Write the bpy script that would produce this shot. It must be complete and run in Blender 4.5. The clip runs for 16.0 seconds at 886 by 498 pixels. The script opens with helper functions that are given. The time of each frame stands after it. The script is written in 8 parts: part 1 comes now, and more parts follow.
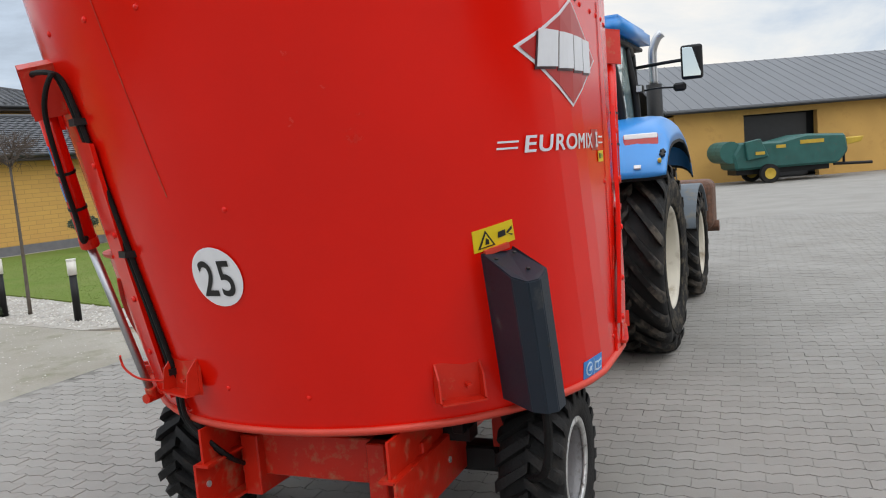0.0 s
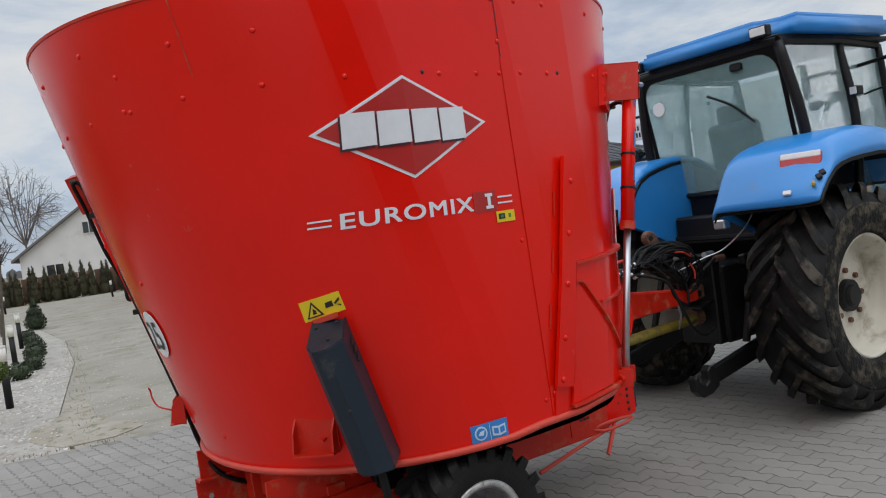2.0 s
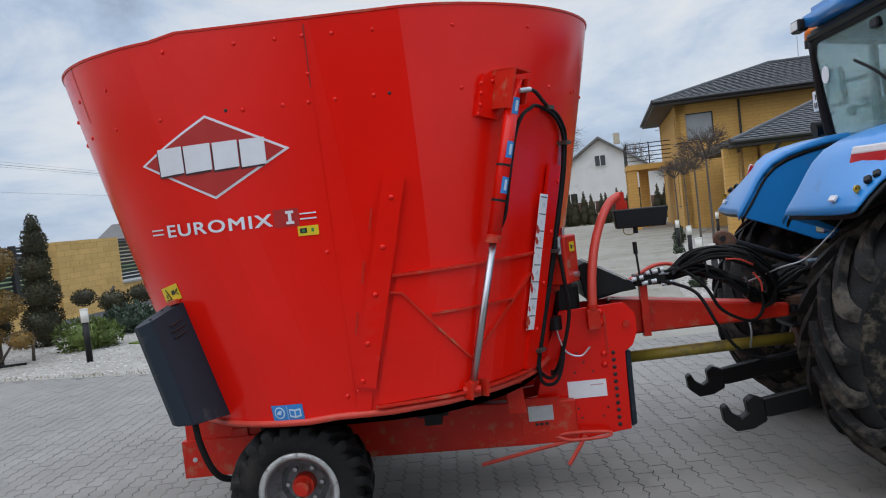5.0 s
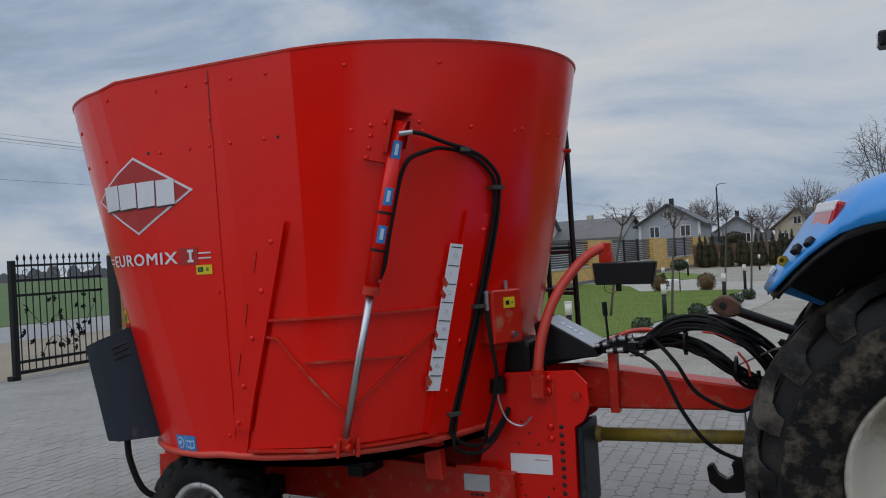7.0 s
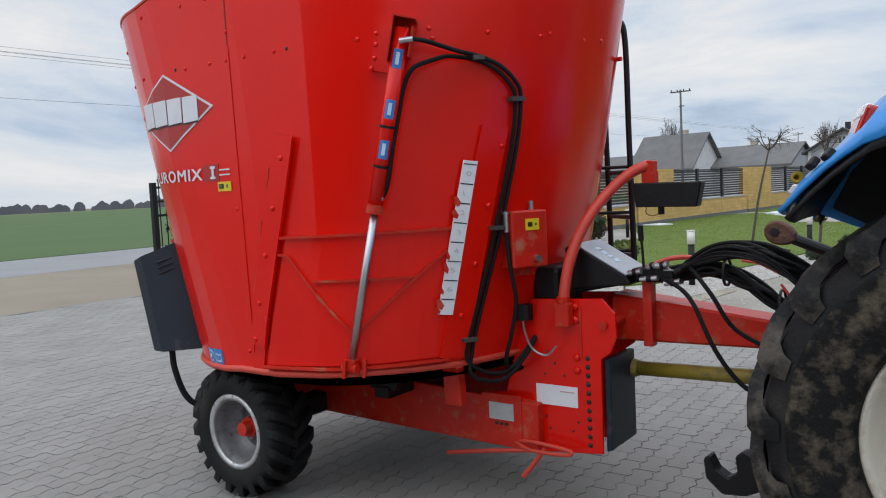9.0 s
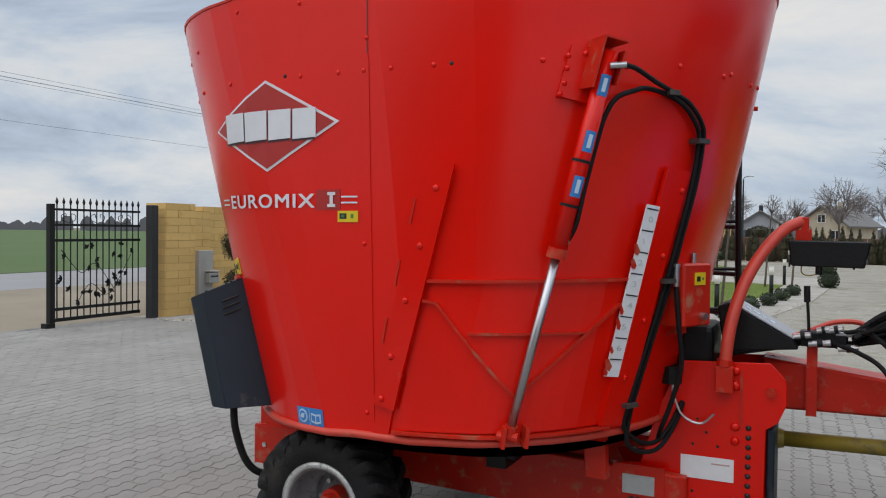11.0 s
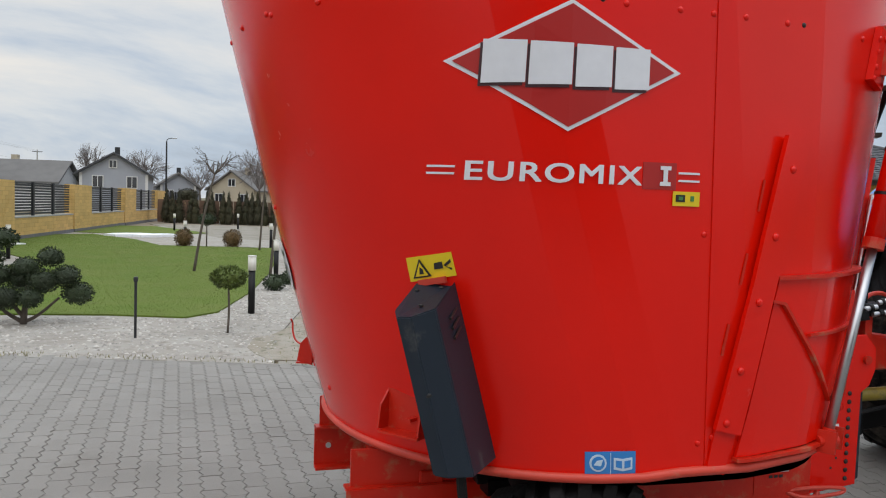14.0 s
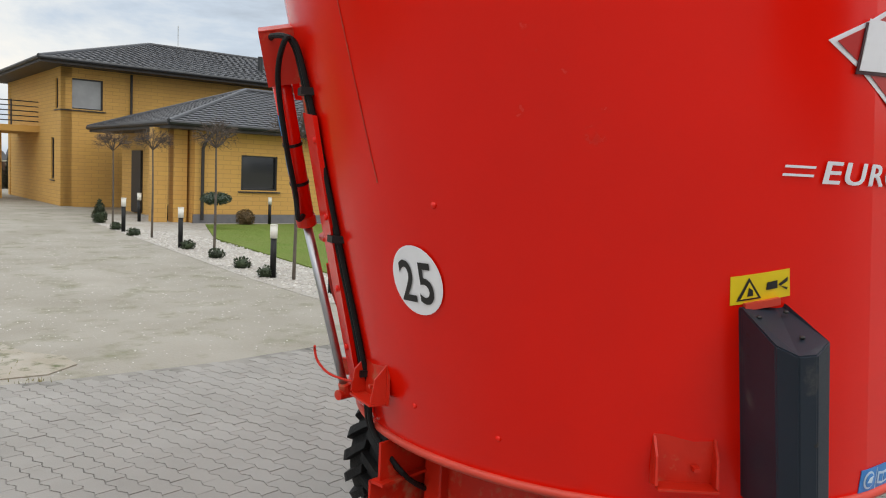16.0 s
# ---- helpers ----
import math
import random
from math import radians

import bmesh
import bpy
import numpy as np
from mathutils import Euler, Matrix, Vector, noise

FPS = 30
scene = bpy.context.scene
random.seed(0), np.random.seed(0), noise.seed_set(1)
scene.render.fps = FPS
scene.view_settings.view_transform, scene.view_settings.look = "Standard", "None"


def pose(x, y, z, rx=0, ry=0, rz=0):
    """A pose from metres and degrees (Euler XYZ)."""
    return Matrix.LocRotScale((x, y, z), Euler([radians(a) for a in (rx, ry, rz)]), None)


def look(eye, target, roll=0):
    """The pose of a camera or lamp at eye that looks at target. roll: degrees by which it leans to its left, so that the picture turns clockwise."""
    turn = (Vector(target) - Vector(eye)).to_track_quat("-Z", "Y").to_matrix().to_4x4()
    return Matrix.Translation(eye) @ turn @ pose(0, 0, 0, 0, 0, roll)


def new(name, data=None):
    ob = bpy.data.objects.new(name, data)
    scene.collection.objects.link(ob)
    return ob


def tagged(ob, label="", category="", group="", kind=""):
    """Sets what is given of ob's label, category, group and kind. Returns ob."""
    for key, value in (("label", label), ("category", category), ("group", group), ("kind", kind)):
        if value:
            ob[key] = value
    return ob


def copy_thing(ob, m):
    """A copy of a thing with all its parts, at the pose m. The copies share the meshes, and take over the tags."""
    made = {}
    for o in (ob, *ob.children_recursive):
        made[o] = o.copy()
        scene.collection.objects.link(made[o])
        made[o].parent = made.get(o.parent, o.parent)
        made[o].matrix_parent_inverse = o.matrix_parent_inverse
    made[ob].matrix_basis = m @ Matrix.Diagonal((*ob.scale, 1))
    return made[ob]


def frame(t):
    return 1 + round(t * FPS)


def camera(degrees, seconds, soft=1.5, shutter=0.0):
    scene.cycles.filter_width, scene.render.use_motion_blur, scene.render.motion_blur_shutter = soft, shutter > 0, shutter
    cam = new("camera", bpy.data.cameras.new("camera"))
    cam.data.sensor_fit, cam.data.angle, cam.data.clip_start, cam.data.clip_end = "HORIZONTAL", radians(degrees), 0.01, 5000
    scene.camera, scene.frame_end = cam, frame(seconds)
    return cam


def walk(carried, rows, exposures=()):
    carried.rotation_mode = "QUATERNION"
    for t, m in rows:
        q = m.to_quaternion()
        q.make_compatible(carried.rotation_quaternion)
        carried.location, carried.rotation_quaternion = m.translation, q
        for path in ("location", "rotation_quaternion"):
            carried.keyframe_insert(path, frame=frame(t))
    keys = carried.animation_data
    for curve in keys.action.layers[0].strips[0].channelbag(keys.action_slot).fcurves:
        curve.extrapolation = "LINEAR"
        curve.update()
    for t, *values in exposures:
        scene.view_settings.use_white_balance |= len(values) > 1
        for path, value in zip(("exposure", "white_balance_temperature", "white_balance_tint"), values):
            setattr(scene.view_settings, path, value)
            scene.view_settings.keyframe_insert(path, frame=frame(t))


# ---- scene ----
cam = camera(58.2, 16.0, 1.1)
PATH = [
    (0, (-3.74, -1.894, 1.766), (-1.907, -1.125, 1.55), -4.6),
    (0.5, (-3.535, -2.431, 1.754), (-1.826, -1.412, 1.551), -5.2),
    (1, (-3.242, -2.932, 1.776), (-1.699, -1.669, 1.621), -6.0),
    (1.5, (-2.877, -3.455, 1.788), (-1.589, -1.93, 1.667), -7.5),
    (2, (-2.431, -3.842, 1.775), (-1.253, -2.229, 1.693), -8.0),
    (2.5, (-2.009, -4.339, 1.801), (-1.008, -2.609, 1.724), -7.3),
    (3, (-1.531, -4.682, 1.776), (-0.703, -2.864, 1.682), -7.2),
    (3.5, (-1.02, -5.012, 1.776), (-0.469, -3.093, 1.653), -7.1),
    (4, (-0.464, -5.146, 1.757), (-0.144, -3.175, 1.64), -7.3),
    (4.2, (-0.26, -5.167, 1.768), (-0.004, -3.186, 1.666), -7.0),
    (6.3, (2.107, -4.779, 1.701), (1.503, -2.874, 1.623), -5.1),
    (6.5, (2.262, -4.676, 1.708), (1.605, -2.787, 1.675), -4.5),
    (7, (2.724, -4.379, 1.74), (1.88, -2.565, 1.757), -3.2),
    (7.5, (2.968, -4.045, 1.699), (1.958, -2.319, 1.671), -2.7),
    (8, (3.162, -3.848, 1.678), (1.999, -2.224, 1.562), -3.0),
    (8.2, (3.244, -3.808, 1.668), (2.037, -2.22, 1.523), -3.1),
    (10.3, (2.591, -3.971, 1.651), (1.582, -2.248, 1.542), -0.2),
    (10.5, (2.366, -3.993, 1.625), (1.398, -2.246, 1.534), 0.4),
    (11, (1.765, -4.139, 1.676), (0.897, -2.338, 1.632), 0.6),
    (11.5, (1.205, -4.264, 1.691), (0.505, -2.391, 1.655), 0.8),
    (12, (0.596, -4.252, 1.694), (0.124, -2.309, 1.652), 0.7),
    (12.5, (0.011, -4.243, 1.707), (-0.177, -2.252, 1.659), 0.8),
    (13, (-0.576, -4.067, 1.701), (-0.537, -2.068, 1.638), 1.2),
    (13.5, (-1.174, -3.87, 1.701), (-0.888, -1.893, 1.612), 1.6),
    (14, (-1.688, -3.55, 1.691), (-1.117, -1.636, 1.581), 1.8),
    (14.5, (-2.228, -3.168, 1.696), (-1.406, -1.35, 1.565), 2.3),
    (15, (-2.651, -2.77, 1.711), (-1.647, -1.046, 1.574), 2.5),
    (15.5, (-2.998, -2.229, 1.739), (-1.766, -0.661, 1.585), 2.3),
    (16, (-3.232, -1.732, 1.748), (-1.735, -0.417, 1.568), 2.6),
]
EXPOSURE = [(0, 0.20, 6950, 10), (1.5, 0.0, 6800, 10), (2.5, -0.20, 6700, 10), (3, -0.14, 6500, 10), (4, -0.10, 6150, 10), (6.4, -0.16, 6600, 10), (7, -0.56, 6300, 10),
            (8.1, -0.06, 6450, 10), (10.4, -0.02, 6500, 10), (11.5, -0.2, 7000, 10), (12.5, -0.12, 6750, 10), (15, 0.03, 7100, 10), (16, 0.22, 7250, 10)]
walk(cam, [(t, look(eye, target, roll)) for t, eye, target, roll in PATH], EXPOSURE)

# ---- sky and light ----
world = bpy.data.worlds.new("overcast_sky")
scene.world = world
world.use_nodes = True
wn, wl = world.node_tree.nodes, world.node_tree.links
wn.clear()
w_out = wn.new("ShaderNodeOutputWorld")
w_bg = wn.new("ShaderNodeBackground")
w_sky = wn.new("ShaderNodeTexSky")
w_sky.sky_type, w_sky.sun_disc = "NISHITA", False
w_sky.sun_elevation, w_sky.sun_rotation = radians(28), radians(200)
w_tc = wn.new("ShaderNodeTexCoord")
w_map = wn.new("ShaderNodeMapping")
w_map.inputs["Scale"].default_value = (1.0, 1.0, 3.0)
w_n1 = wn.new("ShaderNodeTexNoise")
w_n1.inputs["Scale"].default_value, w_n1.inputs["Detail"].default_value, w_n1.inputs["Roughness"].default_value = 2.1, 8.0, 0.60
w_n1.inputs["Distortion"].default_value = 0.35
w_r1 = wn.new("ShaderNodeValToRGB")
e = w_r1.color_ramp.elements
e[0].position, e[0].color = 0.34, (0.35, 0.42, 0.53, 1)
e[1].position, e[1].color = 0.66, (0.86, 0.85, 0.84, 1)
e.new(0.43).color = (0.47, 0.57, 0.72, 1)
e.new(0.52).color = (0.66, 0.72, 0.80, 1)
w_mix = wn.new("ShaderNodeMix")
w_mix.data_type = "RGBA"
w_mix.inputs[0].default_value = 0.93
w_gain = wn.new("ShaderNodeMix")
w_gain.data_type, w_gain.blend_type = "RGBA", "MULTIPLY"
w_gain.inputs[0].default_value = 1.0
w_gain.inputs[7].default_value = (10.4, 10.4, 10.4, 1)
wl.new(w_tc.outputs["Generated"], w_map.inputs["Vector"])
wl.new(w_map.outputs[0], w_n1.inputs["Vector"])
wl.new(w_n1.outputs[0], w_r1.inputs[0])
wl.new(w_r1.outputs[0], w_gain.inputs[6])
wl.new(w_sky.outputs[0], w_mix.inputs[6])
w_sep = wn.new("ShaderNodeSeparateXYZ")
w_lift = wn.new("ShaderNodeMapRange")
w_lift.inputs[1].default_value, w_lift.inputs[2].default_value = 0.30, 0.95
w_lift.inputs[3].default_value, w_lift.inputs[4].default_value = 1.0, 2.9
w_top = wn.new("ShaderNodeVectorMath")
w_top.operation = "SCALE"
wl.new(w_tc.outputs["Generated"], w_sep.inputs[0])
wl.new(w_sep.outputs[2], w_lift.inputs[0])
wl.new(w_gain.outputs[2], w_top.inputs[0])
wl.new(w_lift.outputs[0], w_top.inputs[3])
wl.new(w_top.outputs[0], w_mix.inputs[7])
wl.new(w_mix.outputs[2], w_bg.inputs[0])
w_bg.inputs[1].default_value = 0.1
wl.new(w_bg.outputs[0], w_out.inputs[0])

sun = new("sun", bpy.data.lights.new("sun", "SUN"))
sun.data.energy, sun.data.angle, sun.data.color = 0.55, radians(60), (1.0, 0.93, 0.84)
sun.matrix_world = look((-4, -15, 15), (0, 0, 0))


# ---- materials ----
def shader(name, base, rough=0.6, metal=0.0, var=0.25, scale=6.0, bump=0.15, bscale=60.0, dirt=None, dirt_at=0.62,
           dirt_scale=2.5, coat=0.0, alt=None, random_mix=0.0, spec=0.5):
    """A painted, mineral or plain surface: colour that wanders at two scales, fine relief, and dirt in patches."""
    m = bpy.data.materials.new(name)
    m.use_nodes = True
    n, l = m.node_tree.nodes, m.node_tree.links
    b = n["Principled BSDF"]
    b.inputs["Roughness"].default_value, b.inputs["Metallic"].default_value = rough, metal
    b.inputs["Coat Weight"].default_value = coat
    b.inputs["Coat Roughness"].default_value = 0.08
    b.inputs["Specular IOR Level"].default_value = spec
    tc = n.new("ShaderNodeTexCoord")
    geo = n.new("ShaderNodeNewGeometry")
    n1 = n.new("ShaderNodeTexNoise")
    n1.inputs["Scale"].default_value, n1.inputs["Detail"].default_value = scale, 5.0
    l.new(geo.outputs["Position"], n1.inputs["Vector"])
    ramp = n.new("ShaderNodeMapRange")
    ramp.inputs[1].default_value, ramp.inputs[2].default_value = 0.3, 0.7
    l.new(n1.outputs[0], ramp.inputs[0])
    mix = n.new("ShaderNodeMix")
    mix.data_type = "RGBA"
    second = alt or tuple(c * (1 - var) for c in base)
    mix.inputs[6].default_value, mix.inputs[7].default_value = (*base, 1), (*second, 1)
    l.new(ramp.outputs[0], mix.inputs[0])
    col = mix.outputs[2]
    if random_mix:
        info = n.new("ShaderNodeObjectInfo")
        isl = n.new("ShaderNodeMath")
        isl.operation = "ADD"
        l.new(info.outputs["Random"], isl.inputs[0])
        l.new(geo.outputs["Random Per Island"], isl.inputs[1])
        fr = n.new("ShaderNodeMath")
        fr.operation = "FRACT"
        l.new(isl.outputs[0], fr.inputs[0])
        hsv = n.new("ShaderNodeHueSaturation")
        mr = n.new("ShaderNodeMapRange")
        mr.inputs[3].default_value, mr.inputs[4].default_value = 1 - random_mix, 1 + random_mix
        l.new(fr.outputs[0], mr.inputs[0])
        l.new(mr.outputs[0], hsv.inputs["Value"])
        l.new(col, hsv.inputs["Color"])
        col = hsv.outputs[0]
    if dirt:
        n2 = n.new("ShaderNodeTexNoise")
        n2.inputs["Scale"].default_value, n2.inputs["Detail"].default_value, n2.inputs["Roughness"].default_value = dirt_scale, 8.0, 0.65
        l.new(geo.outputs["Position"], n2.inputs["Vector"])
        r2 = n.new("ShaderNodeMapRange")
        r2.inputs[1].default_value, r2.inputs[2].default_value = dirt_at - 0.08, dirt_at + 0.08
        l.new(n2.outputs[0], r2.inputs[0])
        m2 = n.new("ShaderNodeMix")
        m2.data_type = "RGBA"
        m2.inputs[7].default_value = (*dirt, 1)
        l.new(r2.outputs[0], m2.inputs[0])
        l.new(col, m2.inputs[6])
        col = m2.outputs[2]
        rr = n.new("ShaderNodeMapRange")
        rr.inputs[3].default_value, rr.inputs[4].default_value = rough, max(rough, 0.8)
        l.new(r2.outputs[0], rr.inputs[0])
        l.new(rr.outputs[0], b.inputs["Roughness"])
    l.new(col, b.inputs["Base Color"])
    if bump:
        n3 = n.new("ShaderNodeTexNoise")
        n3.inputs["Scale"].default_value, n3.inputs["Detail"].default_value = bscale, 3.0
        l.new(geo.outputs["Position"], n3.inputs["Vector"])
        bp = n.new("ShaderNodeBump")
        bp.inputs["Strength"].default_value, bp.inputs["Distance"].default_value = bump, 0.02
        l.new(n3.outputs[0], bp.inputs["Height"])
        l.new(bp.outputs[0], b.inputs["Normal"])
    return m


RED = shader("red_paint", (0.77, 0.0075, 0.0018), 0.22, var=0.10, scale=1.5, bump=0.045, bscale=2.2, dirt=(0.40, 0.03, 0.018), dirt_at=0.74, dirt_scale=1.4, spec=0.36)
RED_WORN = shader("worn_red_paint", (0.58, 0.018, 0.006), 0.40, var=0.15, scale=5, bump=0.08, bscale=30, dirt=(0.42, 0.13, 0.07), dirt_at=0.62, dirt_scale=11.0, spec=0.35)
ORANGE_RED = shader("faded_red_paint", (0.66, 0.06, 0.035), 0.45, var=0.15, scale=6, bump=0.05, dirt=(0.5, 0.2, 0.12), dirt_at=0.7, dirt_scale=12)
CHARCOAL = shader("charcoal_plastic", (0.013, 0.022, 0.035), 0.5, spec=0.35, var=0.2, scale=4, bump=0.1, bscale=300, dirt=(0.09, 0.085, 0.08), dirt_at=0.68, dirt_scale=6)
BLACK = shader("black_steel", (0.005, 0.005, 0.006), 0.5, var=0.3, scale=8, bump=0.1, spec=0.35, dirt=(0.03, 0.026, 0.023), dirt_at=0.7, dirt_scale=6)
RUBBER = shader("tyre_rubber", (0.007, 0.007, 0.0075), 0.7, var=0.3, scale=9, bump=0.25, bscale=90, spec=0.35, dirt=(0.035, 0.03, 0.026), dirt_at=0.64, dirt_scale=5)
MUDDY = shader("muddy_tyre_rubber", (0.007, 0.0068, 0.0066), 0.8, var=0.3, scale=9, bump=0.5, bscale=40, spec=0.25, dirt=(0.085, 0.070, 0.050), dirt_at=0.56, dirt_scale=11)
GUARD_GREY = shader("dirty_zinc_clip", (0.10, 0.095, 0.085), 0.55, metal=0.4, var=0.3, scale=20, bump=0.1)
HOSE = shader("hydraulic_hose_rubber", (0.006, 0.006, 0.0065), 0.62, var=0.3, scale=20, bump=0.3, bscale=160, spec=0.25)
BLUE = shader("tractor_blue_paint", (0.018, 0.235, 0.63), 0.33, var=0.12, scale=2, bump=0.02, bscale=5, dirt=(0.14, 0.2, 0.3), dirt_at=0.72, dirt_scale=5, coat=0.2)
CREAM = shader("cream_rim_paint", (0.62, 0.58, 0.49), 0.5, var=0.15, scale=4, bump=0.08, dirt=(0.30, 0.24, 0.17), dirt_at=0.60, dirt_scale=4)
SILVER = shader("silver_rim_paint", (0.24, 0.24, 0.25), 0.45, metal=0.2, var=0.2, scale=8, bump=0.15, dirt=(0.10, 0.09, 0.08), dirt_at=0.60, dirt_scale=14)
STEEL = shader("bare_steel", (0.55, 0.56, 0.58), 0.28, metal=0.9, var=0.15, scale=12, bump=0.05, dirt=(0.25, 0.22, 0.18), dirt_at=0.72, dirt_scale=20)
CHROME = shader("chromed_rod", (0.50, 0.51, 0.53), 0.34, metal=1.0, var=0.1, scale=10, bump=0.0)
RUST = shader("rusty_cast_iron", (0.16, 0.075, 0.045), 0.75, var=0.35, scale=18, bump=0.4, bscale=60, dirt=(0.05, 0.035, 0.03), dirt_at=0.6, dirt_scale=15)
PTO = shader("yellow_guard_plastic", (0.285, 0.211, 0.025), 0.5, var=0.2, scale=10, bump=0.1, dirt=(0.12, 0.10, 0.05), dirt_at=0.6, dirt_scale=8)
WHITE = shader("white_vinyl", (0.80, 0.80, 0.82), 0.4, var=0.05, scale=20, bump=0.0, dirt=(0.62, 0.60, 0.58), dirt_at=0.72, dirt_scale=10)
LETTER = shader("light_grey_vinyl", (0.72, 0.73, 0.77), 0.4, var=0.06, scale=20, bump=0.0, dirt=(0.60, 0.35, 0.33), dirt_at=0.78, dirt_scale=40)
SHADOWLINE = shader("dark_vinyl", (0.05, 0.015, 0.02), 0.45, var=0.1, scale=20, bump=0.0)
DIARED = shader("dark_red_vinyl", (0.42, 0.016, 0.014), 0.36, var=0.05, scale=3, bump=0.0)
YELLOW = shader("yellow_vinyl", (0.75, 0.55, 0.015), 0.4, var=0.06, scale=20, bump=0.0)
BLUEVINYL = shader("blue_vinyl", (0.03, 0.22, 0.58), 0.4, var=0.08, scale=20, bump=0.0)
PALEBLUE = shader("pale_blue_print", (0.55, 0.68, 0.80), 0.4, var=0.05, scale=20, bump=0.0)
INK = shader("black_print", (0.015, 0.015, 0.015), 0.45, var=0.1, scale=20, bump=0.0)
GREEN = shader("green_print", (0.05, 0.22, 0.06), 0.45, var=0.1, scale=20, bump=0.0)
PLATE = shader("metal_type_plate", (0.55, 0.57, 0.58), 0.35, metal=0.5, var=0.1, scale=30, bump=0.05)
LAMPRED = shader("red_lamp_lens", (0.45, 0.01, 0.012), 0.2, var=0.1, scale=20, bump=0.0, coat=0.5)
LAMPWHITE = shader("clear_lamp_lens", (0.72, 0.72, 0.72), 0.2, var=0.1, scale=20, bump=0.0, coat=0.5)
AMBER = shader("amber_beacon_lens", (0.85, 0.20, 0.01), 0.25, var=0.15, scale=20, bump=0.0, coat=0.5)
BRICK = shader("yellow_facing_brick", (0.66, 0.43, 0.155), 0.8, var=0.10, scale=1.2, bump=0.15, bscale=60, dirt=(0.54, 0.33, 0.10), dirt_at=0.62, dirt_scale=3, random_mix=0.10)
MORTAR = shader("yellow_mortar", (0.54, 0.35, 0.125), 0.9, var=0.25, scale=10, bump=0.3)
RENDER = shader("ochre_facing_brick_wall", (0.60, 0.35, 0.10), 0.8, var=0.12, scale=0.8, bump=0.1, bscale=40, dirt=(0.50, 0.28, 0.08), dirt_at=0.62, dirt_scale=2)
TILE = shader("dark_grey_roof_tile", (0.055, 0.058, 0.066), 0.5, var=0.2, scale=3, bump=0.15, bscale=50, random_mix=0.12)
SHEET = shader("grey_roof_sheet", (0.10, 0.105, 0.115), 0.5, var=0.12, scale=0.6, bump=0.05)
ANTHRACITE = shader("anthracite_paint", (0.022, 0.024, 0.028), 0.45, var=0.2, scale=5, bump=0.05)
SOFFIT = shader("dark_timber_soffit", (0.035, 0.030, 0.028), 0.6, var=0.3, scale=8, bump=0.1)
PLINTH = shader("grey_plinth_render", (0.17, 0.17, 0.18), 0.85, var=0.2, scale=5, bump=0.2)
WHITEWALL = shader("white_render", (0.68, 0.68, 0.67), 0.85, var=0.1, scale=1.0, bump=0.1, dirt=(0.5, 0.49, 0.46), dirt_at=0.66, dirt_scale=0.8)
GREYWALL = shader("grey_render", (0.36, 0.38, 0.42), 0.85, var=0.1, scale=1.0, bump=0.1)
BEIGEWALL = shader("beige_render", (0.48, 0.42, 0.32), 0.85, var=0.15, scale=1.0, bump=0.1)
OLDROOF = shader("weathered_roof", (0.15, 0.145, 0.14), 0.8, var=0.2, scale=1.0, bump=0.2)
WOOD = shader("grey_weathered_wood", (0.20, 0.16, 0.12), 0.8, var=0.3, scale=12, bump=0.3, bscale=80)
BARK = shader("grey_brown_bark", (0.13, 0.105, 0.085), 0.9, var=0.35, scale=14, bump=0.5, bscale=50)
# paler than TWIG: the distance haze on far crowns is put into the colour
FARTWIG = shader("haze_tinted_far_twigs", (0.20, 0.175, 0.165), 0.95, var=0.3, scale=2, bump=0.0)
TWIG = shader("bare_twigs", (0.10, 0.075, 0.06), 0.9, var=0.3, scale=6, bump=0.0)
LEAF = shader("dark_green_conifer", (0.030, 0.048, 0.018), 0.7, var=0.35, scale=9, bump=0.0, random_mix=0.4)
LEAF_LIGHT = shader("light_green_conifer", (0.10, 0.14, 0.025), 0.7, var=0.3, scale=9, bump=0.0, random_mix=0.35)
LEAF_GOLD = shader("golden_conifer", (0.24, 0.13, 0.025), 0.7, alt=(0.10, 0.075, 0.02), scale=14, bump=0.0, random_mix=0.4)
LEAF_BRONZE = shader("bronze_conifer", (0.13, 0.07, 0.022), 0.7, alt=(0.07, 0.05, 0.02), scale=14, bump=0.0, random_mix=0.35)
LEAF_DARK = shader("blackish_green_yew", (0.024, 0.030, 0.012), 0.75, alt=(0.045, 0.035, 0.014), scale=8, bump=0.0, random_mix=0.35)
LEAF_BLUE = shader("blue_green_juniper", (0.055, 0.085, 0.055), 0.75, var=0.35, scale=10, bump=0.0, random_mix=0.35)
GRASS = shader("mown_lawn", (0.100, 0.155, 0.022), 0.9, alt=(0.130, 0.165, 0.036), scale=0.9, bump=0.6, bscale=70, spec=0.2, dirt=(0.12, 0.13, 0.04), dirt_at=0.68, dirt_scale=1.6)
FIELD = shader("green_winter_crop", (0.042, 0.088, 0.014), 0.95, alt=(0.060, 0.098, 0.020), scale=0.1, bump=0.4, bscale=3)
FARFIELD = shader("bare_far_field", (0.16, 0.13, 0.085), 0.95, alt=(0.12, 0.125, 0.06), scale=0.03, bump=0.2, bscale=2)
GRAVEL = shader("pale_gravel", (0.38, 0.36, 0.325), 0.95, alt=(0.30, 0.275, 0.24), scale=1.3, bump=0.8, bscale=55, dirt=(0.22, 0.19, 0.155), dirt_at=0.60, dirt_scale=5)
DRIVE = shader("crushed_stone_drive", (0.300, 0.278, 0.238), 0.95, alt=(0.225, 0.206, 0.168), scale=0.7, bump=0.8, bscale=40, dirt=(0.165, 0.160, 0.105), dirt_at=0.60, dirt_scale=1.5)
